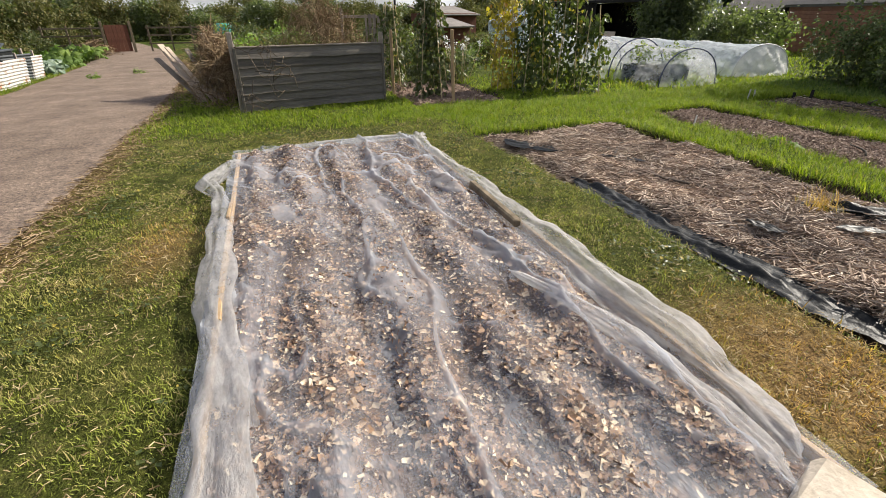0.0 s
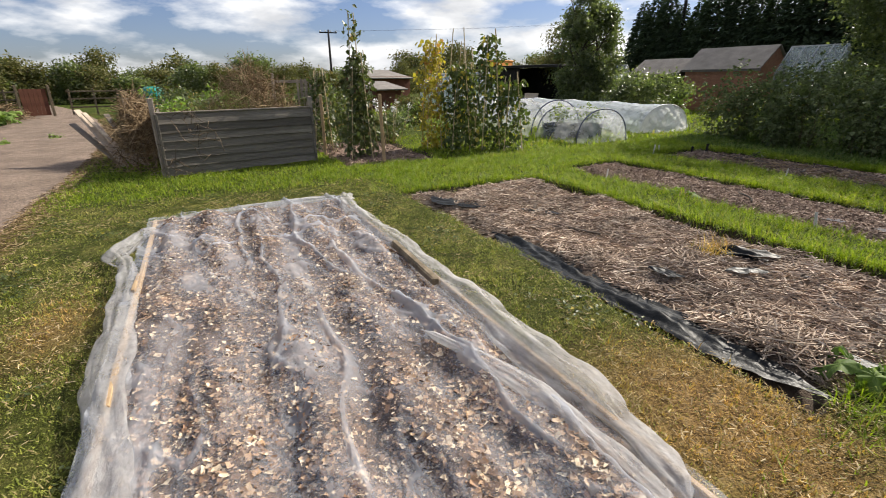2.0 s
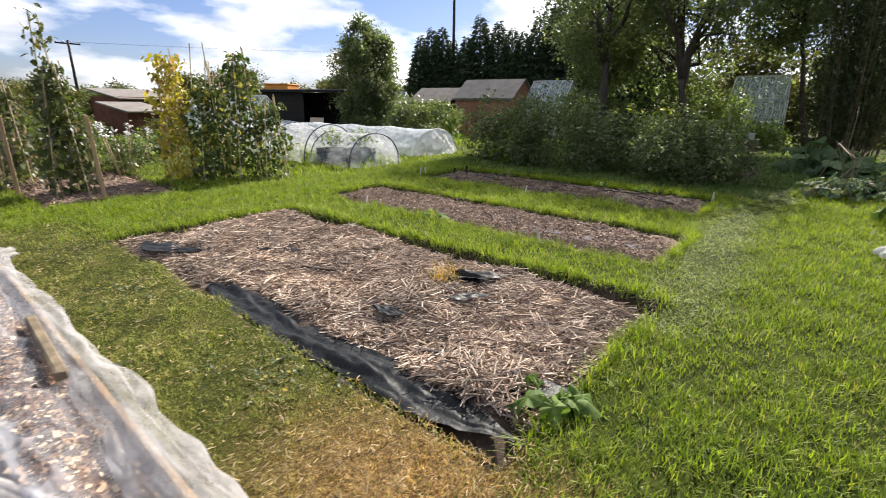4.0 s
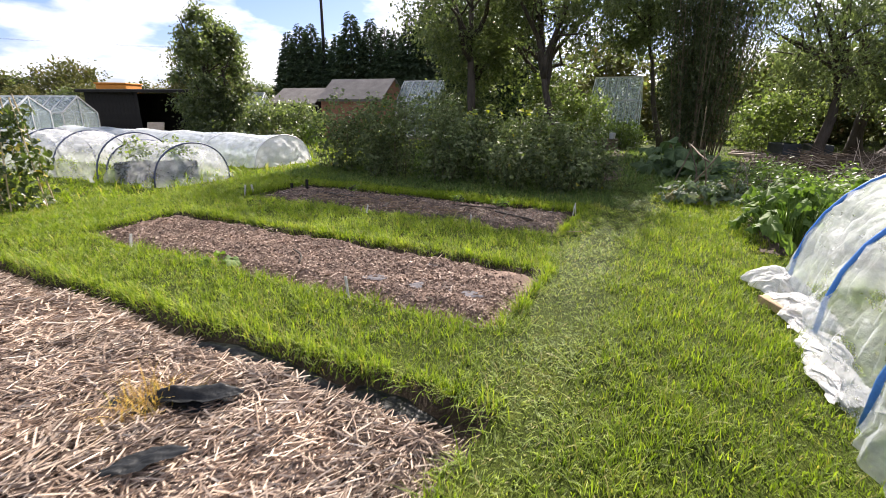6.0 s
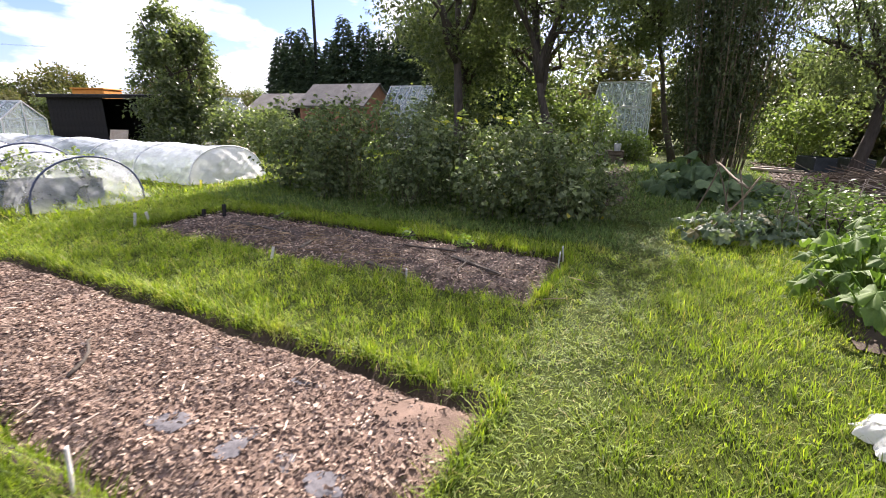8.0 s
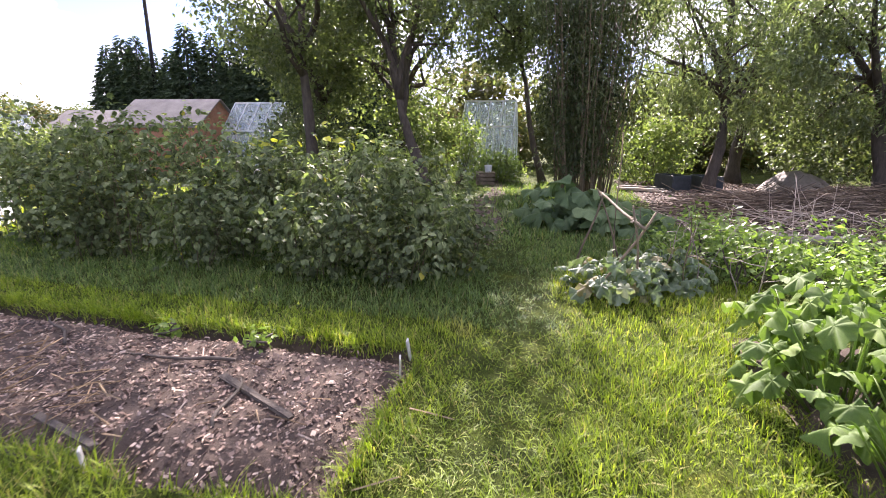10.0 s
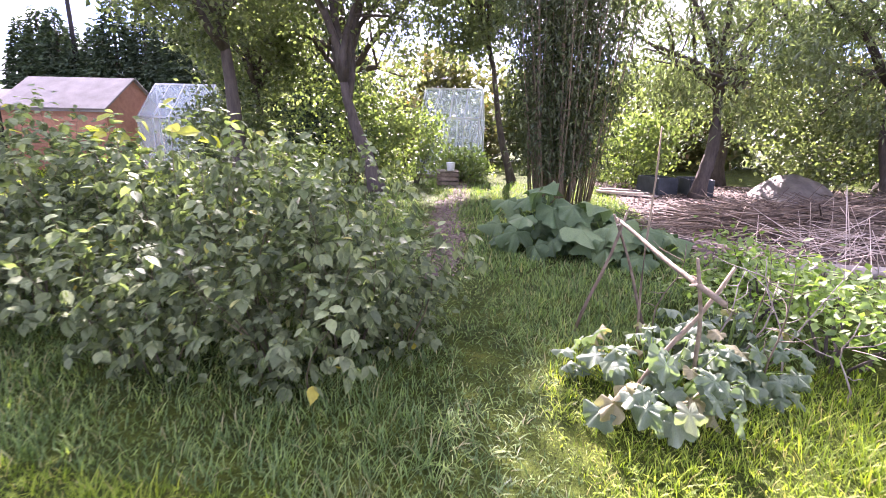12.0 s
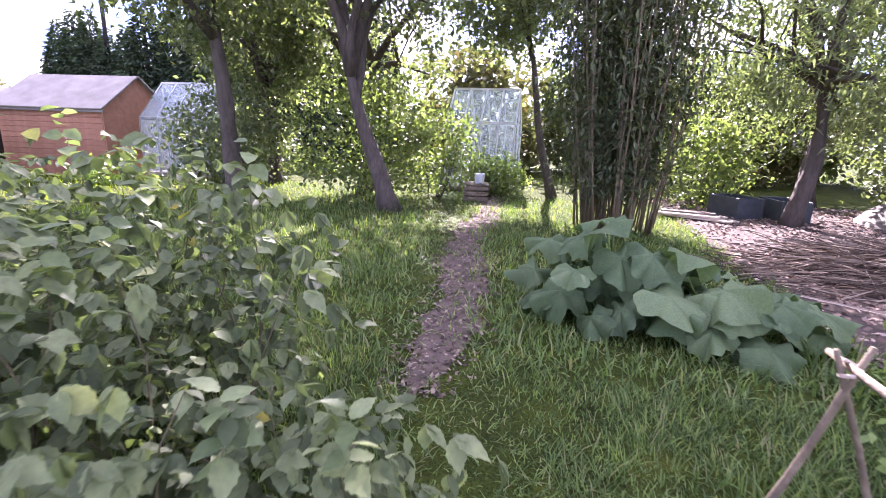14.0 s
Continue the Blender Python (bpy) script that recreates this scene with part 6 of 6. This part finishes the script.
# the film cloche beside the trodden path, with blue pipe hoops
cl = tunnel("film_cloche", 0, -2.02, 90, 2.2, 1.25, (-8.0, -6.9, -5.8, -4.7), M_FILM, M_BLUEPIPE, "cloudy film cloche on blue pipe hoops", r=0.017, skirt=0.09, ends=(True, True), sag=0.03)
for x, y, rz, l in ((7.35, -0.80, 30, 0.45),):
    b = thing("timber_block", x, y, 0, "short timber plank holding the cloche skirt down", "timber", "cloche weights", rz)
    part("plank", box(l, 0.09, 0.07, M_WOOD, 0.006, "plank"), b)


def rumple(x, y, lx, ly, rz, seed, mat=M_FLEECE, h=0.16):
    def f(u, v):
        a, b = lx * (u - 0.5), ly * (v - 0.5)
        e = np.sin(np.pi * u) ** 0.6 * np.sin(np.pi * v) ** 0.6
        return a + 0.03 * wob(u * 4, v * 6, 1.3, seed), b + 0.05 * wob(u * 5, v * 3, 1.1, seed + 1), 0.015 + e * h * (0.55 + 0.5 * np.abs(wob(a * 2.2, b * 1.4, 1.4, seed)) + 0.12 * np.abs(np.sin(9 * u + 3 * v + seed)))
    t = tagged(new("fleece_sheet", sheet("fleece_sheet", 40, 60, f, mat)), "rumpled white fleece spilling over the grass", "fleece", "rumpled fleece")
    t.matrix_world = pose(x, y, 0.02, 0, 0, rz)
    return t


rumple(7.95, -0.82, 0.5, 0.4, 20, 1, h=0.22)
rumple(7.35, -0.92, 0.7, 0.35, 10, 3, h=0.13)
rumple(6.5, -0.93, 1.0, 0.26, 0, 5, h=0.09)

# labels and small stakes
for x, y, h, ry, rz in ((5.98, 5.5, 0.19, 12, 20), (6.02, 2.45, 0.2, 14, 60), (8.76, 4.26, 0.16, 20, 10), (8.86, 2.58, 0.18, -14, 40), (10.38, 1.46, 0.2, -22, 0), (10.12, 1.45, 0.22, -28, 20), (8.9, 7.05, 0.22, 10, 10), (9.15, 7.1, 0.2, -12, 0)):
    s = thing("plant_label", x, y, -0.03, "weathered pale stick label at the bed edge", "plant label", "bed labels", rz)
    part("stick", box(0.04, 0.012, h, M_LABEL, 0.003, "stick"), s, m=pose(0, 0, 0, 0, ry, 0))
for k, (x, y, l, rz) in enumerate(((9.6, 5.6, 0.9, 80), (10.05, 4.3, 0.7, 60), (9.9, 3.0, 0.8, 100), (9.5, 2.3, 0.5, 20), (6.6, 3.6, 0.5, 50), (4.0, 4.7, 0.9, 40), (3.6, 3.6, 0.6, 120))):
    w = thing("fallen_stick", x, y, 0.02, "dark crooked stick lying on the mulch", "stick", "fallen sticks", rz)
    part("stem", tube(limb((-l / 2, 0, 0), (l / 2, 0, 0.02), 0.01, k, 0.05), [0.012, 0.013, 0.012, 0.011, 0.01, 0.008, 0.005], M_BARK, 6, "stem"), w)

# ---- sheds and greenhouses ----


def gable_shed(name, x, y, rz, lx, ly, eave, ridge, wall_mat, roof_mat, label, trim_mat, lap=True):
    """A shed whose ridge runs along its own y."""
    t = thing(name, x, y, 0, label, "shed", rz=rz)
    rows = int(eave / 0.15)
    for sx in (-1, 1):
        for k in range(rows):
            part("board", box(0.03, ly, eave / rows - 0.008, wall_mat, 0.003, "board"), t, m=pose(sx * lx / 2, 0, k * eave / rows, 0, 3 * sx, 0))
    for sy in (-1, 1):
        bm = bmesh.new()
        pts = [(-lx / 2, 0), (lx / 2, 0), (lx / 2, eave), (0, ridge), (-lx / 2, eave)]
        va = [bm.verts.new((px, sy * ly / 2 - 0.03, pz)) for px, pz in pts]
        vb = [bm.verts.new((px, sy * ly / 2 + 0.03, pz)) for px, pz in pts]
        bm.faces.new(va[::-1]), bm.faces.new(vb)
        for k in range(5):
            bm.faces.new((va[k], va[(k + 1) % 5], vb[(k + 1) % 5], vb[k]))
        part("gable_wall", bm_mesh(bm, "gable_wall", wall_mat), t)
    ang = math.degrees(math.atan2(ridge - eave, lx / 2))
    wide = math.hypot(lx / 2, ridge - eave) + 0.18
    for sx in (-1, 1):
        part("roof", box(wide, ly + 0.3, 0.05, roof_mat, 0.01, "roof"), t, m=pose(0, 0, ridge, 0, sx * ang, 0) @ pose(sx * wide / 2, 0, 0))
        part("eave_trim", box(0.03, ly + 0.3, 0.12, trim_mat, 0.005, "eave_trim"), t, m=pose(sx * (lx / 2 + 0.11), 0, eave - 0.16))
    return t


gable_shed("brick_red_shed", 23.4, 15.0, 6, 2.6, 3.3, 1.95, 2.85, M_BRICK, M_FELT, "rust-orange shed with a grey felt gable roof", M_FELT)
gable_shed("dark_shed", 23.2, 18.6, 6, 2.4, 2.6, 1.75, 2.45, M_BLACKWOOD, M_FELT, "dark stained shed with a felt roof", M_FELT)


def greenhouse(x, y, rz, lx, ly, eave, ridge, label, frame_mat, nb=4):
    """A glazed frame house: bars, sills and separate panes."""
    t = thing("greenhouse", x, y, 0, label, "greenhouse", rz=rz)
    part("plinth", box(lx, ly, 0.12, M_OLDWOOD, 0.01, "plinth"), t)

    def bar(a, b, r=0.022):
        d = Vector(b) - Vector(a)
        part("glazing_bar", box(2 * r, 2 * r, d.length, frame_mat, 0.004, "glazing_bar"), t, m=Matrix.Translation(a) @ d.to_track_quat("Z", "Y").to_matrix().to_4x4())

    def pane(ps):
        bm = bmesh.new()
        c = sum((Vector(p) for p in ps), Vector()) / len(ps)
        vs = [bm.verts.new(c + (Vector(p) - c) * 0.985) for p in ps]
        f = bm.faces.new(vs)
        nrm = (Vector(ps[1]) - Vector(ps[0])).cross(Vector(ps[2]) - Vector(ps[0])).normalized() * 0.005
        e = bmesh.ops.extrude_face_region(bm, geom=[f])
        bmesh.ops.translate(bm, verts=[v for v in e["geom"] if isinstance(v, bmesh.types.BMVert)], vec=nrm)
        part("pane", bm_mesh(bm, "pane", M_GLASS), t)

    ys = [ly * (k / nb - 0.5) for k in range(nb + 1)]
    for sx in (-1, 1):
        w = sx * lx / 2
        for yy in ys:
            bar((w, yy, 0.1), (w, yy, eave))
            bar((w, yy, eave), (0, yy, ridge))
        bar((w, -ly / 2, eave), (w, ly / 2, eave), 0.03)
        for a, b in zip(ys, ys[1:]):
            pane([(w, a, 0.12), (w, b, 0.12), (w, b, eave), (w, a, eave)])
            pane([(w, a, eave), (w, b, eave), (0, b, ridge), (0, a, ridge)])
    bar((0, -ly / 2, ridge), (0, ly / 2, ridge), 0.03)
    for yy in (-ly / 2, ly / 2):
        bar((0, yy, 0.1), (0, yy, ridge))
        for a, b in ((-lx / 2, 0), (0, lx / 2)):
            za, zb = (eave, ridge) if a < 0 else (ridge, eave)
            pane([(a, yy, 0.12), (b, yy, 0.12), (b, yy, zb), (a, yy, za)])
    return t


greenhouse(24.6, 12.2, 6, 2.2, 2.1, 1.7, 2.8, "pale glazed greenhouse beside the brick shed", M_ALU)
greenhouse(25.6, 3.1, 0, 1.8, 1.9, 1.9, 2.85, "white framed greenhouse beyond the trees", M_WHITEFRAME)
greenhouse(13.0, 22.0, 24, 1.7, 2.0, 1.25, 1.85, "small aluminium greenhouse at a far plot", M_ALU)
greenhouse(11.1, 21.2, 24, 1.5, 2.0, 1.3, 1.8, "small white greenhouse at a far plot", M_WHITEFRAME)
greenhouse(20.6, 21.0, 30, 2.2, 3.0, 1.5, 2.2, "low aluminium greenhouse behind the bushes", M_ALU)

bs = thing("black_shed", 19.4, 25.4, 0, "open-fronted black tarred shed with a flat roof", "shed", rz=-72)
part("back_wall", box(5.8, 0.06, 2.2, M_BLACKWOOD, 0.01, "back_wall"), bs, m=pose(0, 1.6, 0))
for x in (-2.9, 2.9):
    part("side_wall", box(0.06, 3.2, 2.2, M_BLACKWOOD, 0.01, "side_wall"), bs, m=pose(x, 0, 0))
for k in range(14):
    part("board", box(0.21, 0.025, 2.15, M_BLACKWOOD, 0.004, "board"), bs, m=pose(-2.78 + 0.215 * k, -1.6, 0))
part("roof", box(6.3, 3.7, 0.08, M_FELT, 0.01, "roof"), bs, m=pose(0, 0, 2.22))
part("fascia", box(6.3, 0.03, 0.14, M_BLACKWOOD, 0.005, "fascia"), bs, m=pose(0, -1.87, 2.14))
pb = thing("leaning_board", 17.1, 22.6, 0, "pale board leaning by the black shed", "board", rz=-72)
part("panel", box(0.9, 0.03, 0.8, M_PALEWOOD, 0.005, "panel"), pb, m=pose(0, 0, 0, -15, 0, 0))
ob_ = thing("orange_container", 23.5, 36.0, 0, "orange painted container behind the sheds", "container", rz=-60)
part("body", box(2.0, 2.0, 2.9, M_ORANGE, 0.05, "body"), ob_)
part("roof_lip", box(2.1, 2.1, 0.1, M_ORANGE, 0.02, "roof_lip"), ob_, m=pose(0, 0, 2.9))

for x, y, rz, lx, ly, h in ((11.6, 32.4, 18, 3.6, 2.4, 1.75), (9.3, 25.6, 18, 1.9, 1.6, 1.1)):
    t = thing("low_shed", x, y, 0, "low grey shed roof among far plots", "shed", "far plot sheds", rz)
    part("wall", box(lx, ly, h, M_RUSTBOARD, 0.02, "wall"), t)
    part("roof", box(lx + 0.3, ly + 0.5, 0.07, M_FELT, 0.01, "roof"), t, m=pose(0, 0, h + 0.12, 11, 0, 0))
pal = thing("pallet_fence", 2.75, 14.2, 0, "upright slatted pallet frame behind the compost", "pallet", rz=-8)
for k in range(9):
    part("slat", box(0.055, 0.02, 1.45, M_OLDWOOD, 0.003, "slat"), pal, m=pose(0.05 + 0.06 * k + 0.004 * (k % 3), 0, 0.15, 0, 1.5 * (k % 2), 0))
for z in (0.3, 1.5):
    part("rail", box(1.2, 0.04, 0.07, M_OLDWOOD, 0.004, "rail"), pal, m=pose(0, 0.032, z))
for x in (-0.6, 0.6):
    part("post", box(0.08, 0.08, 1.75, M_OLDWOOD, 0.006, "post"), pal, m=pose(x, 0.0, 0))
wb = thing("water_butt", -1.9, 31.5, 0, "teal plastic water tank among the far plots", "water tank")
bm = bmesh.new()
tube_bm(bm, [(0, 0, 0), (0, 0, 0.4), (0, 0, 0.95), (0, 0, 1.2), (0, 0, 1.3)], [0.52, 0.56, 0.55, 0.48, 0.3], 24)
part("tank", bm_mesh(bm, "tank", M_TEAL, True), wb)

# ---- beside the track ----


def corrugated(l, h, mat, name="sheet", pitch=0.076):
    def f(u, v):
        x, z = l * (u - 0.5), h * v
        return x, 0.012 * np.sin(2 * np.pi * z / pitch) + 0.02 * wob(x, z, 1.2), z
    return sheet(name, 24, max(24, int(h / pitch * 8)), f, mat)


for x, y, rz, l, h, m_, lab in ((-6.05, 14.2, 84, 1.5, 0.62, M_TIN, "rusty corrugated metal sheet walling a plot"), (-6.0, 15.55, 86, 1.1, 0.64, M_TIN, "pale corrugated metal sheet walling a plot"), (-6.3, 16.5, 70, 1.0, 0.7, M_PLASTICGREY, "dark corrugated plastic sheet"), (-6.15, 17.3, 88, 0.8, 0.62, M_TIN, "rusty corrugated metal sheet"), (-6.05, 12.6, 88, 1.6, 0.62, M_TIN, "rusty corrugated metal sheet walling a plot")):
    t = thing("corrugated_sheet", x, y, 0, lab, "metal sheet", "corrugated edging", rz)
    part("sheet", corrugated(l, h, m_), t, m=pose(0, 0, 0, 8, 0, 0))
    part("stake", box(0.05, 0.05, h + 0.12, M_OLDWOOD, 0.005, "stake"), t, m=pose(l / 2 - 0.03, 0.12, 0))
for x, y, w in ((-7.3, 15.2, 1.5), (-7.4, 17.2, 1.3)):
    t = thing("compost_bin", x, y, 0, "dark plastic compost bin with an open lid", "compost bin", "compost bins", 4)
    part("body", box(w, 1.4, 0.75, M_BLACKSHEET, 0.04, "body"), t)
    lid = part("lid", box(w * 0.9, 1.1, 0.04, M_PLASTICGREY, 0.01, "lid"), t, m=pose(-0.1, 0.3, 0.78, 12, 0, 0))
    part("handle", box(0.25, 0.05, 0.05, M_PLASTICGREY, 0.015, "handle"), lid, m=pose(0, -0.4, 0.04))
    part("rim", box(w + 0.06, 1.46, 0.05, M_PLASTICGREY, 0.01, "rim"), t, m=pose(0, 0, 0.73))
for k, (x, y) in enumerate(((-6.6, 18.6), (-7.3, 19.2), (-6.7, 19.6), (-7.4, 20.4), (-8.2, 19.4))):
    big_leaf_plant("cabbage_plant", x, y, 16, 0.45, 0.6, 0.4, L_CABBAGE, "blue-green cabbage plant beside the track", "cabbage", 200 + k, "cabbages by the track")
for k, (x, y) in enumerate(((-6.8, 21.5), (-7.6, 22.2), (-6.6, 22.9), (-7.5, 23.8), (-6.7, 24.6), (-8.5, 21.8), (-8.6, 23.4), (-7.6, 25.4), (-9.6, 22.6))):
    big_leaf_plant("marrow_plant", x, y, 16, 0.6, 0.7, 0.42, L_BRIGHT, "sprawling bright green marrow plant by the track", "marrow plant", 210 + k, "marrow patch")
brash("dead_stem_heap", -7.2, 27.2, 0.9, 1.0, 0.7, 500, 0.6, "heap of dry stems beside the track", M_DEADHEDGE, 8, 0, 0.5)
for k, (x, y) in enumerate(((-3.7, 17.5), (-4.6, 16.4))):
    bush("track_weed", x, y, (0.2, 0.12, 0.07), 120, "small green weed growing through the track", L_WEED, 220 + k, 0.07, LEAFLET, 3, "weed", 0.02, "track weeds", 0.05)
gate = thing("plot_gate", -6.6, 29.2, 0, "rust-brown board gate between old posts", "gate", rz=20)
for k in range(6):
    part("board", box(0.16, 0.03, 1.2, M_RUSTBOARD, 0.004, "board"), gate, m=pose(-0.42 + 0.165 * k, 0, 0.08))
for x in (-0.6, 0.6):
    part("post", box(0.11, 0.11, 1.45, M_STICK, 0.008, "post"), gate, m=pose(x, 0, 0))
for x0, y0, n_, rz in ((-8.4, 30.0, 8, 10), (-3.9, 30.2, 9, 8), (-12.0, 24.0, 9, 60)):
    t = thing("rail_fence", x0, y0, 0, "old grey post and rail fence with wire", "fence", "far plot fences", rz)
    for k in range(4):
        part("post", box(0.08, 0.08, 1.25, M_STICK, 0.006, "post"), t, m=pose(-1.5 + k, 0, 0))
    for z in (0.35, 0.75, 1.1):
        part("rail", box(3.2, 0.03, 0.07, M_STICK, 0.004, "rail"), t, m=pose(0, -0.056, z))

# ---- plants on the plots behind ----
plot_kinds = [bush("plot_plant", 0, 0, (0.6, 0.6, 0.5), 700, lab, m_, 500 + k, 0.11, LEAFLET, 6, "plant", group="far plot plants") for k, (m_, lab) in enumerate(((L_CLIMB, "leafy green plant on a far plot"), (L_HEDGE, "dry olive weeds on a far plot"), (L_WEED, "light green leafy weeds on a far plot")))]
random.seed(21)
plots = [(random.uniform(-1.0, 2.6), random.uniform(13.2, 26)) for _ in range(16)] + [(random.uniform(3.0, 8.0), random.uniform(13.5, 27)) for _ in range(18)] + [(random.uniform(-3.0, 8), random.uniform(27, 40)) for _ in range(14)] + [(random.uniform(-14, -9), random.uniform(16, 32)) for _ in range(20)] + [(random.uniform(13.5, 22), random.uniform(11.5, 15)) for _ in range(6)]
for k, (x, y) in enumerate(plots):
    a, b = road_edges(np.array([y]))
    if a[0] - 0.8 < x < b[0] + 0.8 or (7.8 < x < 14):
        continue
    m = pose(x, y, 0, 0, 0, random.uniform(0, 360))
    s = random.uniform(0.7, 1.35)
    c = plot_kinds[k] if k < 3 else copy_thing(plot_kinds[k % 3], m)
    c.matrix_world = m
    c.scale = (s, s, s * random.uniform(0.8, 1.2))

# ---- far hedges, conifers and poles ----


def hedge_kind(seed, mat, n, r, h, leaf):
    t = bush("hedge_tree", 0, 0, (r, r, h / 2), n, "dense olive green hedge tree on the skyline", mat, seed, leaf, LEAFLET, 5, "tree", 0.1, "skyline hedge", 0.36, 0.4, 44)
    return t


kinds = [hedge_kind(300 + k, L_HEDGE if k != 2 else L_TREE, 3200, 1.9, 3.6, 0.25) for k in range(3)]
spots = []
random.seed(9)
for k in range(40):
    spots.append((-30 + 1.5 * k + random.uniform(-1, 1), 46 + 0.16 * k + random.uniform(-3, 3), random.uniform(0.7, 0.9)))
for k in range(20):
    spots.append((-30 + 3.6 * k + random.uniform(-1, 1), 62 + random.uniform(-3, 3), random.uniform(0.95, 1.2)))
for k in range(24):
    spots.append((-22 + 0.45 * k + random.uniform(-1.5, 1.5), 31 + 0.7 * k + random.uniform(-1, 1), random.uniform(0.6, 0.82)))
for k in range(14):
    spots.append((-16 - random.uniform(0, 5), 14 + 1.7 * k, random.uniform(0.8, 1.2)))
for k in range(18):
    spots.append((26 + 3.0 * k, 58 - 0.5 * k + random.uniform(-3, 3), random.uniform(1.15, 1.5)))
for k in range(16):
    spots.append((34 + random.uniform(-3, 3), -22 + 1.9 * k, random.uniform(1.0, 1.6)))
for k, (x, y, s) in enumerate(spots):
    src = kinds[k % 3]
    m = pose(x, y, 0, 0, 0, random.uniform(0, 360))
    if k < 3:
        src.matrix_world = m
        src.scale = (s, s, s)
    else:
        c = copy_thing(src, m)
        c.scale = (s * random.uniform(0.9, 1.3), s, s * random.uniform(0.8, 1.15))


def conifer(seed, h=7.9, r=2.0, n=9000):
    t = thing("conifer", 0, 0, 0, "tall dark conifer in a shelter row", "tree", "conifer row")
    g = np.random.default_rng(seed)
    z = 0.3 + (h - 0.3) * (1 - np.sqrt(g.random(n)))
    lay = 0.78 + 0.35 * np.sin(6.5 * z + 2 * np.sin(z)) ** 2
    rr = r * (1 - z / h) ** 0.75 * lay * (0.55 + 0.5 * g.random(n))
    a = g.uniform(0, 6.28, n)
    P = np.stack([rr * np.cos(a), rr * np.sin(a), z], 1)
    me = swarm("foliage", NARROW, P, turns(a - np.pi / 2 + g.normal(0, 0.4, n), g.normal(-0.15, 0.35, n), g.normal(0, 0.4, n)), np.stack([g.uniform(0.9, 1.6, n), g.uniform(0.5, 0.95, n), np.ones(n)], 1) * 0.46, L_CONIFER)
    part("trunk", tube([(0, 0, -0.1), (0, 0, h * 0.5), (0, 0, h * 0.97)], [0.2, 0.12, 0.02], M_BARK, 8, "trunk"), t)
    part("foliage", me, t)
    return t


con = [conifer(400 + k) for k in range(2)]
for k in range(16):
    m = pose(37.5 - 0.14 * k + random.uniform(-0.5, 0.5), 33.5 - 1.55 * k, 0, 0, 0, random.uniform(0, 360))
    s = random.uniform(0.9, 1.15)
    if k < 2:
        c = con[k]
        c.matrix_world = m
    else:
        c = copy_thing(con[k % 2], m)
    c.scale = (s, s, s)


def power_pole(x, y, h, arms, label):
    t = thing("utility_pole", x, y, 0, label, "utility pole", "utility poles")
    part("pole", tube([(0, 0, -0.2), (0, 0, h * 0.5), (0, 0, h)], [0.15, 0.13, 0.1], M_BLACKWOOD, 9, "pole"), t)
    for k in range(arms):
        arm = part("cross_arm", box(2.0, 0.1, 0.12, M_BLACKWOOD, 0.01, "cross_arm"), t, m=pose(0, 0.12, h - 0.35 - 0.6 * k))
        for xx in (-0.9, -0.3, 0.3, 0.9):
            part("insulator", tube([(0, 0, 0), (0, 0, 0.1), (0, 0, 0.2)], [0.05, 0.07, 0.03], M_WHITEFRAME, 8, "insulator"), arm, m=pose(xx, 0, 0.11))
    return t


power_pole(14.9, 58.1, 6.95, 1, "dark wooden power pole with a crossarm")
power_pole(36.5, 28.6, 13.0, 0, "tall dark bare pole behind the conifers")
for k in range(3):
    w = thing("power_line", 0, 0, 0, "thin overhead power cable", "cable", "power lines")
    a, b = Vector((14.9 + 0.6 * (k - 1), 58.2, 6.8)), Vector((90 + k, 44, 13))
    part("cable", tube([a.lerp(b, i / 12) - Vector((0, 0, 1.2 * math.sin(math.pi * i / 12))) for i in range(13)], 0.004, M_BLACKWOOD, 4, "cable"), w)
